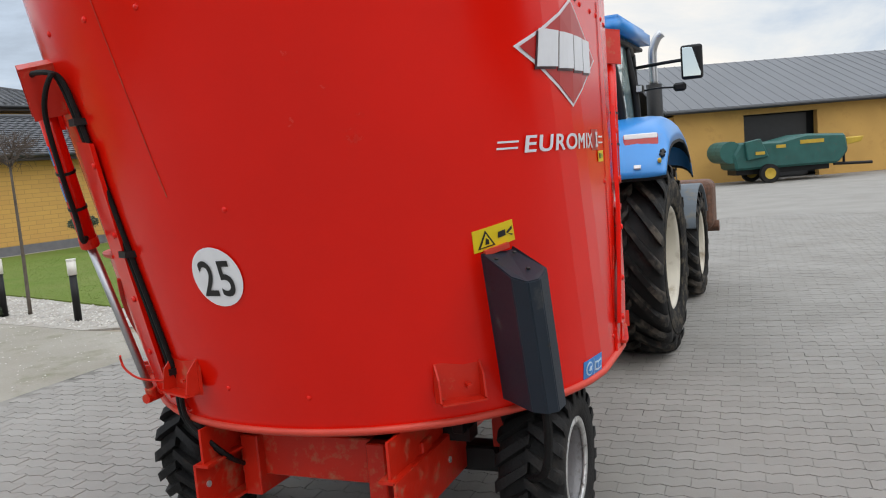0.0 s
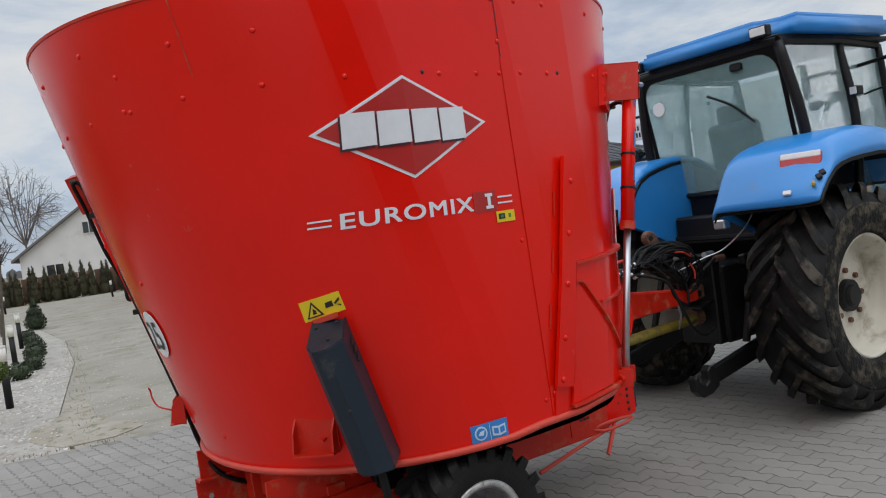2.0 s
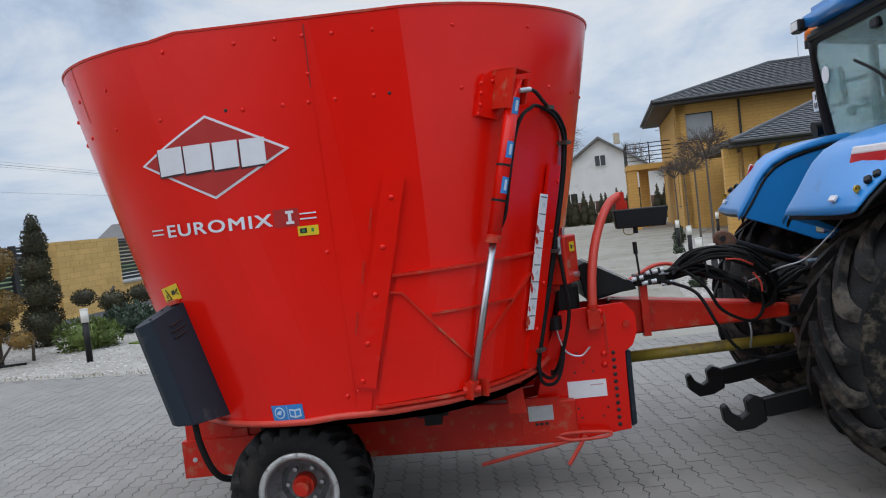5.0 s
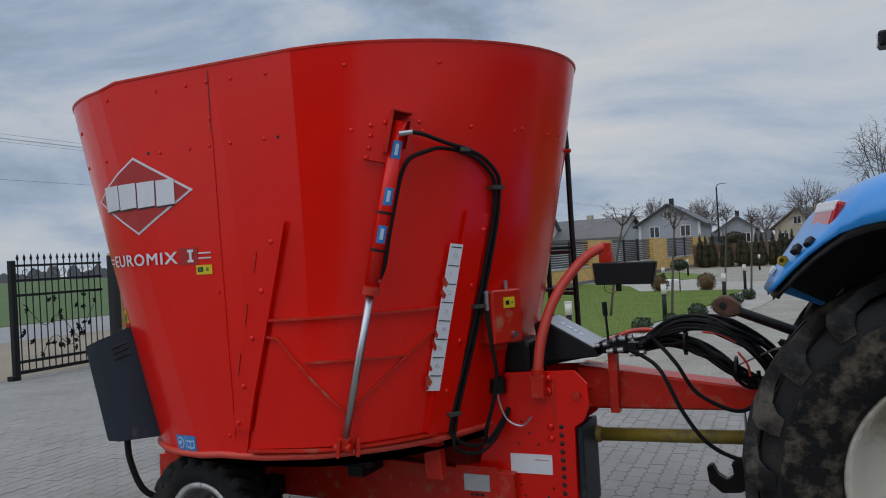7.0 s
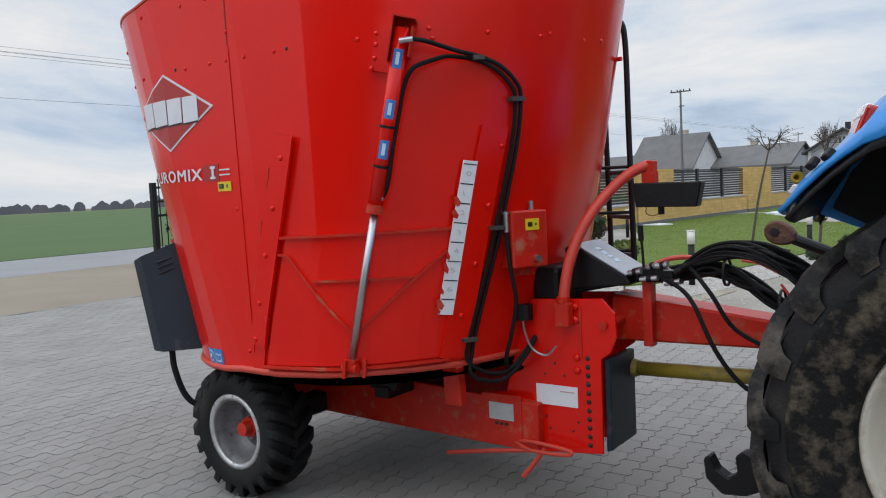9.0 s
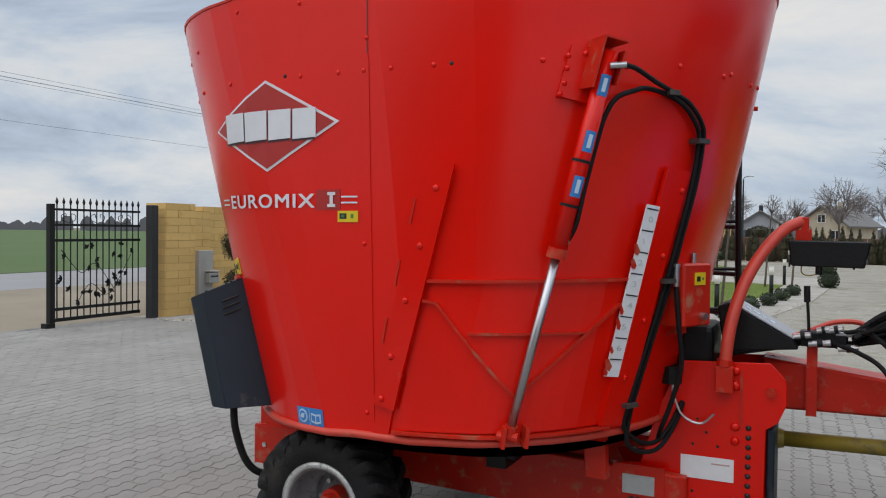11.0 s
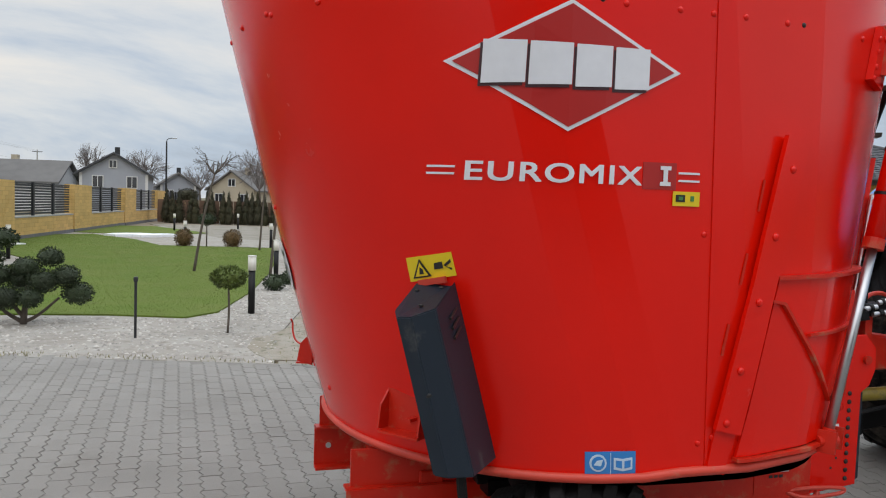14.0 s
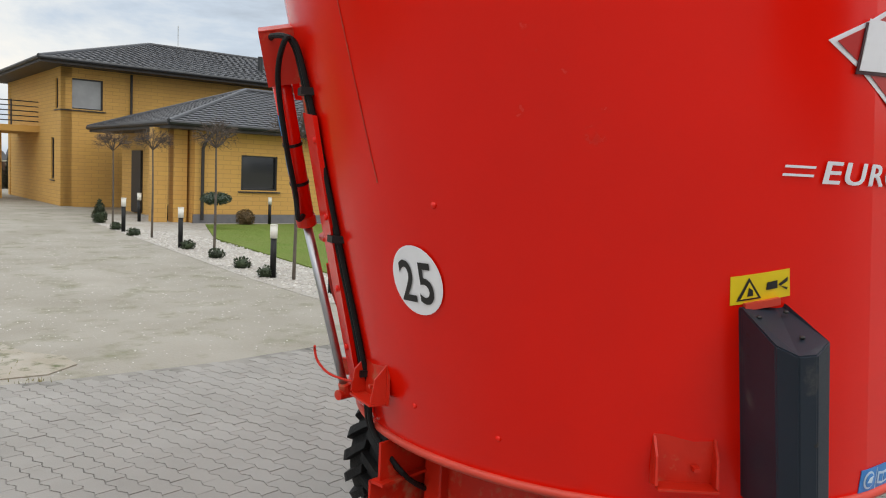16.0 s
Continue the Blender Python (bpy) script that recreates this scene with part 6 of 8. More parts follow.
ground_patch("border", [(3.75, 6.4), (4.2, 8.8), (5.4, 13.5), (7.2, 20.8), (9.1, 24.6), (10.6, 24.0), (22, 18.6), (22, 16), (9.5, 17.6), (7.3, 14.5), (6.0, 9.5), (5.2, 7.2), (5.4, 5.9), (20, 9.2), (20, 8.4), (5.0, 5.3), (4.0, 5.6)], -0.04, -0.002, GRAVEL, "curved border of white gravel along the drive", "gravel")
ground_patch("house_lawn", [(5.15, 7.0), (5.5, 6.1), (19, 9.3), (20, 18.0), (13.9, 18.7), (9.9, 19.3), (7.6, 15.2), (6.1, 10.0)], -0.03, 0.022, GRASS, "mown green lawn before the house", "lawn")
solo("snow_patch", sheet([(-5.7, 31.5), (-5.2, 31.0), (-4.6, 31.3), (-4.2, 30.8), (-3.7, 31.1), (-3.4, 31.7), (-2.9, 31.9), (-2.8, 32.4), (-3.3, 32.7), (-3.9, 32.4), (-4.4, 32.9), (-5.1, 32.6), (-5.5, 32.1)], 0.0, 0.10), SNOW, "last patch of melting snow on the lawn", "snow")
solo("snow_patch", sheet([(-2.9, 52.6), (-2.0, 51.6), (-0.9, 52.2), (-0.6, 53.6), (-1.5, 54.6), (-2.5, 54.2)], 0.0, 0.16), SNOW, "last patch of melting snow at the edge of the drive", "snow")
solo("snow_patch", sheet([(-8.3, 24.4), (-7.6, 24.1), (-7.2, 24.6), (-7.9, 25.1)], 0.0, 0.06), SNOW, "last patch of melting snow on the lawn", "snow")


# unseen wall, added to give the dark band reflected in the tub's side
added_south_wall = solo("added_south_wall", boxed((1.0, -15.2, 3.9), (9.0, 0.3, 7.9)), shader("dark_reflected_wall", (0.060, 0.055, 0.050), 0.85, var=0.3, scale=0.8, bump=0.2), "plain dark unseen wall closing the yard, added for the tub's reflections", "wall", kind="structure")


# ---- plants ----
def foliage(parent, name, blobs, mat, leaf=0.05, density=260, seed=1, label="", spread=0.05, spiky=0.0):
    """A crown of many small leaves over ellipsoids: blobs of (centre, radii)."""
    rng = random.Random(seed)
    verts, faces = [], []
    for c, rad in blobs:
        c = Vector(c)
        area = 4.2 * (rad[0] * rad[1] + rad[1] * rad[2] + rad[0] * rad[2])
        # dark inner body
        base = len(verts)
        bm = bmesh.new()
        bmesh.ops.create_icosphere(bm, subdivisions=2, radius=0.86)
        for v in bm.verts:
            k = 1 + 0.10 * noise.noise(v.co * 2.5 + c * 3)
            verts.append(tuple(c + Vector((v.co.x * rad[0], v.co.y * rad[1], v.co.z * rad[2])) * k))
        for f in bm.faces:
            faces.append([base + v.index for v in f.verts])
        bm.free()
        for _ in range(int(area * density)):
            d = Vector((rng.gauss(0, 1), rng.gauss(0, 1), rng.gauss(0, 1))).normalized()
            k = (1 + 0.10 * noise.noise(d * 2.5 + c * 3)) * rng.uniform(0.86, 1.0 + spread)
            p = c + Vector((d.x * rad[0], d.y * rad[1], d.z * rad[2])) * k
            n = (d + Vector((rng.uniform(-.6, .6), rng.uniform(-.6, .6), rng.uniform(-.6, .6) + spiky))).normalized()
            t = n.orthogonal().normalized()
            t.rotate(Matrix.Rotation(rng.uniform(0, 6.28), 3, n))
            s = leaf * rng.uniform(0.5, 1.0)
            b2 = n.cross(t)
            i = len(verts)
            verts += [tuple(p - t * s * 0.4), tuple(p + t * s * 0.4 + b2 * s * 0.1), tuple(p + n * s * 1.1 + b2 * s * 0.3)]
            faces.append([i, i + 1, i + 2])
    me = bpy.data.meshes.new(name)
    me.from_pydata(verts, [], faces)
    me.materials.append(mat)
    ob = new(name, me)
    ob.parent = parent
    if label:
        tagged(ob, label)
    return ob


def plant(name, at, label, cat, trunk, blobs, mat, leaf, density, seed, group="", spread=0.05, spiky=0.0):
    ob = thing(name, label, cat, pose(*at), group)
    if trunk:
        bm = bmesh.new()
        for line, r0, r1 in trunk:
            ln = smooth_line(line, 3)
            tube(bm, ln, [r0 + (r1 - r0) * i / (len(ln) - 1) for i in range(len(ln))], 7)
        part("trunk", bm, BARK, ob, "", True)
    foliage(ob, "crown", blobs, mat, leaf, density, seed, spread=spread, spiky=spiky)
    return ob


# clipped shrubs along the fence side
plant("topiary", (-8.85, 8.48, 0), "dark green topiary clipped into stacked balls", "topiary", [([(0, 0, 0), (0, 0, 1.4)], 0.035, 0.02)], [((0, 0, 1.36), (0.33, 0.33, 0.33)), ((0, 0, 0.62), (0.30, 0.30, 0.26)), ((0, 0, 0.22), (0.28, 0.28, 0.20))], LEAF_DARK, 0.035, 1500, 3)
plant("topiary", (-7.35, 7.8, 0), "golden brown topiary of stacked balls on a forked trunk", "topiary", [([(0, 0, 0), (0, 0, 1.9)], 0.07, 0.03), ([(0, 0, 0.05), (-0.25, 0.1, 0.3), (-0.45, 0.15, 0.5)], 0.025, 0.015), ([(0, 0, 0.05), (0.25, -0.1, 0.3), (0.42, -0.1, 0.5)], 0.025, 0.015)], [((0, 0, 1.72), (0.40, 0.40, 0.31)), ((0.02, 0, 1.00), (0.43, 0.43, 0.29)), ((-0.56, 0.12, 0.46), (0.26, 0.2, 0.16)), ((0.0, -0.1, 0.50), (0.19, 0.17, 0.17)), ((0.46, -0.1, 0.42), (0.2, 0.18, 0.15))], LEAF_GOLD, 0.04, 1300, 4)
plant("topiary", (-7.0, 8.2, 0), "small dark topiary balls on thin stems", "topiary", [([(0, 0, 0), (0.05, 0, 0.6)], 0.03, 0.02)], [((0.1, 0, 0.66), (0.16, 0.16, 0.15)), ((-0.52, 0.1, 0.62), (0.16, 0.16, 0.15))], LEAF_DARK, 0.035, 1500, 5)
plant("thuja", (-7.85, 10.2, 0), "tall dark green thuja clipped in a spiral", "thuja", [([(0, 0, 0), (0, 0, 2.6)], 0.06, 0.02)], [((0, 0, 0.42), (0.38, 0.38, 0.44)), ((0.02, 0, 1.02), (0.34, 0.34, 0.40)), ((-0.03, 0, 1.55), (0.28, 0.28, 0.38)), ((0, 0, 2.02), (0.23, 0.23, 0.36)), ((0, 0, 2.34), (0.13, 0.13, 0.26))], LEAF_DARK, 0.05, 1100, 6, spiky=0.6)
plant("shrub", (-6.5, 9.1, 0), "low shrub with yellow-green needles", "shrub", None, [((0, 0, 0.22), (0.42, 0.38, 0.28)), ((0.25, 0.1, 0.2), (0.3, 0.3, 0.22))], LEAF_LIGHT, 0.09, 420, 7, spread=0.35, spiky=0.5)
plant("juniper", (-6.6, 11.3, 0), "spreading blue-green juniper on the gravel bed", "shrub", None, [((0, 0, 0.24), (0.42, 0.4, 0.27)), ((0.34, 0, 0.16), (0.32, 0.3, 0.18)), ((-0.28, 0.1, 0.2), (0.28, 0.28, 0.2))], LEAF_BLUE, 0.11, 420, 8, spread=0.35, spiky=0.6)
plant("topiary", (-8.1, 13.3, 0), "dark green cloud-pruned pine on bent stems", "topiary", [([(0, 0, 0), (0.1, 0, 0.5), (0.3, 0, 0.9)], 0.05, 0.03)], [((-0.45, 0, 0.70), (0.28, 0.26, 0.19)), ((0.2, 0.1, 0.55), (0.34, 0.30, 0.24)), ((0.85, 0.2, 0.66), (0.32, 0.28, 0.20)), ((1.15, 0.4, 0.86), (0.26, 0.24, 0.15)), ((0.25, 0, 0.22), (0.24, 0.24, 0.2))], LEAF_DARK, 0.05, 900, 9)
plant("topiary", (-7.55, 17.6, 0), "dark lollipop yew over a low clipped mound", "topiary", [([(0, 0, 0), (0, 0, 2.2)], 0.08, 0.05)], [((0, 0, 1.98), (0.62, 0.62, 0.48)), ((-0.15, 0, 0.42), (0.5, 0.46, 0.40)), ((0.5, 0, 0.36), (0.38, 0.38, 0.34))], LEAF_DARK, 0.06, 700, 10)
plant("topiary", (-6.05, 14.8, 0), "green pine cloud-pruned into round cushions", "topiary", [([(0, 0, 0), (0.1, 0, 0.5)], 0.05, 0.03)], [((-0.45, 0, 0.62), (0.32, 0.28, 0.22)), ((0.25, 0.2, 0.72), (0.34, 0.28, 0.21)), ((0.1, -0.2, 0.38), (0.32, 0.28, 0.22))], LEAF, 0.055, 800, 11)
plant("cloud_pine", (-3.92, 7.7, 0), "green pine cloud-pruned into small balls on bent stems", "topiary", [([(0, 0, 0), (0.02, 0, 0.25), (0.05, 0, 0.5)], 0.045, 0.025), ([(0, 0, 0.02), (-0.2, 0, 0.15), (-0.38, 0, 0.34)], 0.03, 0.018), ([(0, 0, 0.02), (0.18, 0, 0.12), (0.42, 0, 0.34)], 0.025, 0.015), ([(0, 0, 0.1), (-0.1, 0, 0.22), (-0.16, 0, 0.36)], 0.03, 0.018)],
      [((-0.5, 0, 0.4), (0.155, 0.15, 0.125)), ((-0.3, 0.1, 0.62), (0.175, 0.17, 0.137)), ((-0.18, -0.12, 0.36), (0.195, 0.15, 0.149)), ((0.1, -0.15, 0.36), (0.155, 0.17, 0.125)), ((0.02, 0.05, 0.72), (0.175, 0.15, 0.137)), ((0.24, -0.05, 0.56), (0.195, 0.17, 0.149)), ((0.3, 0.1, 0.86), (0.155, 0.15, 0.125)), ((0.5, 0, 0.62), (0.175, 0.17, 0.137)), ((0.64, 0, 0.4), (0.195, 0.15, 0.149)), ((-0.05, 0.12, 0.56), (0.155, 0.17, 0.125))], LEAF, 0.03, 2600, 12, spread=0.03)
plant("standard_shrub", (-1.41, 6.75, 0), "yellow-green pincushion conifer grafted on a thin stem", "shrub", [([(0, 0, 0), (0.01, 0, 0.3), (0, 0, 0.62)], 0.016, 0.012)], [((0, 0, 0.70), (0.21, 0.21, 0.125))], LEAF_LIGHT, 0.05, 2200, 13, spiky=0.5)
plant("standard_shrub", (-1.67, 24.9, 0), "dark green conifer grafted on a thin stem", "shrub", [([(0, 0, 0), (0, 0, 0.9)], 0.025, 0.018)], [((0, 0, 0.95), (0.29, 0.29, 0.18))], LEAF, 0.06, 900, 14)
for k, (x, y, sx) in enumerate(((-2.42, 25.2, 0.29), (-0.8, 25.2, 0.31))):
    plant("ball_shrub", (x, y, 0), "bronze clipped ball on the gravel", "shrub", None, [((0, 0, 0.28), (sx, sx, 0.32))], LEAF_BRONZE, 0.06, 700, 15 + k, "bronze balls")
plant("topiary", (-3.2, 66.0, 0), "dark lollipop yew by the fence end", "topiary", [([(0, 0, 0), (0, 0, 1.7)], 0.09, 0.06)], [((0, 0, 1.85), (0.80, 0.75, 0.54)), ((0, 0, 0.55), (0.55, 0.5, 0.55))], LEAF_DARK, 0.09, 300, 17)
for k, (x, y, r) in enumerate(((-0.45, 11.6, 0.20), (-0.05, 12.7, 0.18), (0.25, 14.5, 0.22), (0.55, 16.2, 0.20), (0.75, 18.0, 0.20), (0.95, 20.0, 0.20))):
    plant("ball_shrub", (x, y, 0), "small green clipped ball in the gravel strip", "shrub", None, [((0, 0, r * 0.7), (r * 0.95, r * 0.95, r * 0.75))], LEAF, 0.05, 1100, 20 + k, "clipped balls by the drive")
plant("conifer", (1.85, 24.3, 0), "dark green pointed conifer", "shrub", None, [((0, 0, 0.25), (0.30, 0.30, 0.32)), ((0, 0, 0.52), (0.20, 0.20, 0.27)), ((0, 0, 0.78), (0.10, 0.10, 0.2))], LEAF, 0.05, 1100, 27, spiky=0.4)
for k, (x, y) in enumerate(((6.7, 18.4), (6.25, 16.6), (5.75, 13.3), (5.35, 11.6), (4.9, 10.1), (4.55, 8.9))):
    r = 0.125
    plant("ball_shrub", (x, y, 0), "small green clipped ball in the gravel strip", "shrub", None, [((0, 0, r * 0.6), (r * 1.1, r * 1.1, r * 0.8))], LEAF, 0.05, 1100, 30 + k, "clipped balls by the drive")
plant("conifer", (7.35, 20.7, 0), "dark green pointed conifer", "shrub", None, [((0, 0, 0.18), (0.19, 0.19, 0.22)), ((0, 0, 0.38), (0.12, 0.12, 0.20)), ((0, 0, 0.55), (0.055, 0.055, 0.13))], LEAF, 0.05, 1400, 37, spiky=0.4)
for k, (x, y) in enumerate(((9.9, 21.4), (11.1, 19.0))):
    plant("ball_shrub", (x, y, 0), "bronze clipped ball before the house", "shrub", None, [((0, 0, 0.22), (0.27, 0.27, 0.25))], LEAF_BRONZE, 0.05, 1100, 40 + k, "bronze balls")
for k, (x, y) in enumerate(((9.35, 17.9), (13.6, 16.6))):
    plant("standard_shrub", (x, y, 0), "blue-green conifer grafted on a thin stem", "shrub", [([(0, 0, 0), (0, 0, 0.8)], 0.025, 0.02)], [((0, 0, 0.86), (0.42, 0.38, 0.16))], LEAF_BLUE, 0.06, 800, 42 + k)
plant("thuja", (17.2, 17.2, 0), "narrow dark green thuja before the house", "thuja", None, [((0, 0, 0.6), (0.45, 0.45, 0.7)), ((0, 0, 1.3), (0.34, 0.34, 0.6)), ((0, 0, 1.85), (0.18, 0.18, 0.5))], LEAF, 0.07, 500, 44, spiky=0.6)
# bare trees along the drive
def round_tree(at, low, top, rx, seed, label, group="", lean=(0.0, 0.0), r=0.035, limbs=7, forks=6, twigs=3, crown=None):
    """A leafless tree whose limbs fork into a rounded head between two heights."""
    rng = random.Random(seed)
    ob = thing("tree", label, "tree", pose(*at), group)
    neck = Vector((lean[0] * 0.9, lean[1] * 0.9, low + (top - low) * 0.12))
    bm = bmesh.new()
    tube(bm, smooth_line([(0, 0, -0.05), (lean[0] * 0.35 + r * 0.4, lean[1] * 0.35, neck.z * 0.5), neck], 4), [r * (1 - 0.45 * k / 8) for k in range(9)], 8)
    part("trunk", bm, BARK, ob, "", True)
    bm = bmesh.new()
    rz = (top - low) / 2
    mid = Vector((lean[0], lean[1], low + rz))

    def head(d, share):
        return mid + Vector((d.x * rx, d.y * rx, d.z * rz)) * share

    for k in range(limbs):
        a = k * math.tau / limbs + rng.uniform(-0.4, 0.4)
        up = rng.uniform(-0.35, 0.95)
        d = Vector((math.cos(a) * math.sqrt(1 - up * up), math.sin(a) * math.sqrt(1 - up * up), up))
        knee = head(d, rng.uniform(0.38, 0.60))
        bow = neck.lerp(knee, 0.5) + Vector((0, 0, -0.05 * rz)) + Vector((rng.uniform(-1, 1), rng.uniform(-1, 1), 0)) * 0.06 * rx
        tube(bm, [neck, bow, knee], [r * 0.42, r * 0.34, r * 0.26], 5)
        for j in range(forks):
            e = Vector((rng.gauss(0, 1), rng.gauss(0, 1), rng.gauss(0, 1))).normalized()
            d2 = (d + e * 0.75).normalized()
            tip = head(d2, rng.uniform(0.72, 0.97))
            start = bow.lerp(knee, rng.uniform(0.3, 1.0))
            half = start.lerp(tip, 0.55) + e * 0.07 * rx
            tube(bm, [start, half, tip], [r * 0.20, r * 0.15, r * 0.09], 4)
            for i in range(twigs):
                e = Vector((rng.gauss(0, 1), rng.gauss(0, 1), rng.gauss(0.1, 1))).normalized()
                p = half.lerp(tip, rng.uniform(0.0, 1.0))
                tube(bm, [p, p + (e + d2 * 0.5) * rx * rng.uniform(0.10, 0.24)], [r * 0.10, r * 0.06], 3)
    part("crown", bm, crown or TWIG, ob, "leafless crown of fine twigs")
    return ob


for k, (x, y, h) in enumerate(((6.95, 19.1, 2.60), (6.4, 16.0, 2.62), (5.55, 12.0, 2.66), (4.75, 8.45, 2.75))):
    round_tree((x, y, 0), h - 0.62, h, 0.50, 50 + k, "leafless round-headed young tree with a straight stem", "trees along the drive", r=0.03, limbs=11, forks=9, twigs=6)
for k, (x, y, lo, hi, rx, ln) in enumerate(((-1.95, 15.3, 2.12, 2.98, 0.62, (0.47, 0.0)), (-0.32, 14.4, 1.96, 2.60, 0.40, (0.20, -0.1)), (0.0, 23.3, 2.28, 2.98, 0.36, (0.18, 0.0)), (0.78, 23.7, 2.15, 2.86, 0.36, (0.15, 0.0)))):
    round_tree((x, y, 0), lo, hi, rx, 60 + k, "leafless young tree with a small round head leaning over the gravel", "trees along the drive", ln)
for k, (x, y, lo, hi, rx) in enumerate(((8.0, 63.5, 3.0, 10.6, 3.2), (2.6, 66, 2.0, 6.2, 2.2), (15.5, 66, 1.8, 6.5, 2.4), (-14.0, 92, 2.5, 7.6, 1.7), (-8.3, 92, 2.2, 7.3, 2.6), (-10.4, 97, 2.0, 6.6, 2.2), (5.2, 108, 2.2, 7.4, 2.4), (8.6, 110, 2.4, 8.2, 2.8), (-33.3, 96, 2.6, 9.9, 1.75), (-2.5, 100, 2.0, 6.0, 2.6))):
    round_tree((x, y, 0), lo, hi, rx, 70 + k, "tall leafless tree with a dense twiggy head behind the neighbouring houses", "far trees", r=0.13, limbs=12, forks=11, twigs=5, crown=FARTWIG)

# thuja hedge at the end of the yard
hedge = plant("thuja", (-4.2, 51.5, 0), "narrow dark green thuja in a hedge row", "thuja", None, [((0, 0, 0.50), (0.33, 0.33, 0.58)), ((0, 0, 0.98), (0.26, 0.26, 0.52)), ((0, 0, 1.42), (0.17, 0.17, 0.46)), ((0, 0, 1.85), (0.08, 0.08, 0.36))], LEAF_DARK, 0.08, 300, 90, "thuja hedge", spiky=0.6)
rng = random.Random(4)
board_fence = thing("board_fence", "brown timber board fence behind the hedge", "fence", pose(0, 0, 0), kind="structure")
board = boxed((0, 0, 0.75), (0.42, 0.03, 1.5))
board_me = bpy.data.meshes.new("board")
board.to_mesh(board_me)
board.free()
board_me.materials.append(shader("brown_fence_boards", (0.17, 0.10, 0.065), 0.85, var=0.3, scale=3, bump=0.2, random_mix=0.2))
for k in range(46):
    ob = new("board", board_me)
    ob.parent = board_fence
    ob.matrix_basis = pose(-4.6 + 0.44 * k, 52.5 - 0.113 * k, 0, 0, 0, -14.4)
for k in range(1, 41):
    t = k / 40
    copy_thing(hedge, pose(-4.2 + 19.5 * t + rng.uniform(-.2, .2), 51.5 - 5.0 * t + rng.uniform(-.2, .2), rng.uniform(-0.25, 0.0), 0, 0, rng.uniform(0, 360)))


# ---- bollard lamps, pegs, posts ----
def bollard(at, h=0.86, first=[None]):
    if first[0] is None:
        ob = thing("bollard_lamp", "black bollard lamp with a pale opal head", "garden lamp", pose(*at), "bollard lamps")
        part("post", rodded((0, 0, 0), (0, 0, 0.64), 0.050, seg=16), BLACK, ob, "", True)
        part("head", rodded((0, 0, 0.64), (0, 0, 0.84), 0.06, seg=16), LAMPCAP, ob, "pale opal lamp head", True)
        part("cap", rodded((0, 0, 0.84), (0, 0, 0.86), 0.064, seg=16), LAMPCAP, ob)
        first[0] = ob
        return ob
    return copy_thing(first[0], pose(*at))


for x, y in ((-5.6, 7.35), (-1.03, 8.5), (-6.45, 18.7), (-0.28, 13.3), (0.5, 18.0), (-2.4, 25.9), (0.5, 25.0), (6.55, 17.7), (8.7, 21.0), (5.75, 13.6), (4.6, 8.8), (12.0, 19.0), (4.3, 7.0), (3.0, 40), (0.0, 42), (-3.2, 38), (8.0, 40)):
    bollard((x, y, 0))
pg = thing("garden_stake", "thin black garden stake with a small cap", "stake", pose(-2.48, 6.5, 0))
part("stake", rodded((0, 0, -0.05), (0, 0, 0.70), 0.016), ANTHRACITE, pg)
part("cap", boxed((0, 0, 0.70), (0.05, 0.05, 0.06), bevel=0.008), ANTHRACITE, pg)


# ---- fence ----
FX = lambda y: -10.2 + 0.112 * (y - 10)
FROT = -math.degrees(math.atan(0.112))
PIERS = [(8.85, 10.15), (14.2, 17.0), (24.3, 27.2), (34.6, 37.5), (44.8, 47.8), (55.2, 58.8), (67.0, 69.6)]


def brick_mesh(lx, ly, lz):
    bm = boxed((0, 0, 0), (lx, ly, lz), bevel=0.004)
    me = bpy.data.meshes.new("brick")
    bm.to_mesh(me)
    bm.free()
    me.materials.append(BRICK)
    return me


def coursed(parent, length, depth, z0, z1, course=0.145, brick=0.58, gap=0.010, proud=0.008, seed=1):
    """A wall body along local y, faced with long bricks on its yard side and ends as one joined mesh."""
    rng = random.Random(seed)
    part("core", boxed((0, length / 2, (z0 + z1) / 2), (depth, length, z1 - z0)), MORTAR, parent)
    bm = bmesh.new()
    z, row = z0, 0
    while z < z1 - 0.03:
        h = min(course, z1 - z)
        y = -brick * (0.5 if row % 2 else 0.0)
        while y < length:
            a, b = max(0.0, y), min(length, y + brick)
            if b - a > 0.03:
                box(bm, (0, (a + b) / 2, z + h / 2), (depth + 2 * proud + rng.uniform(-.003, .003), b - a - gap, h - gap))
            y += brick
        z += h
        row += 1
    for y in (0.0 - proud / 2, length + proud / 2):
        z = z0
        while z < z1 - 0.03:
            h = min(course, z1 - z)
            box(bm, (0, y, z + h / 2), (depth - 0.01, proud, h - gap))
            z += h
    return tagged(part("brickwork", bm, BRICK, parent, "courses of long yellow facing bricks"), kind="stuff")


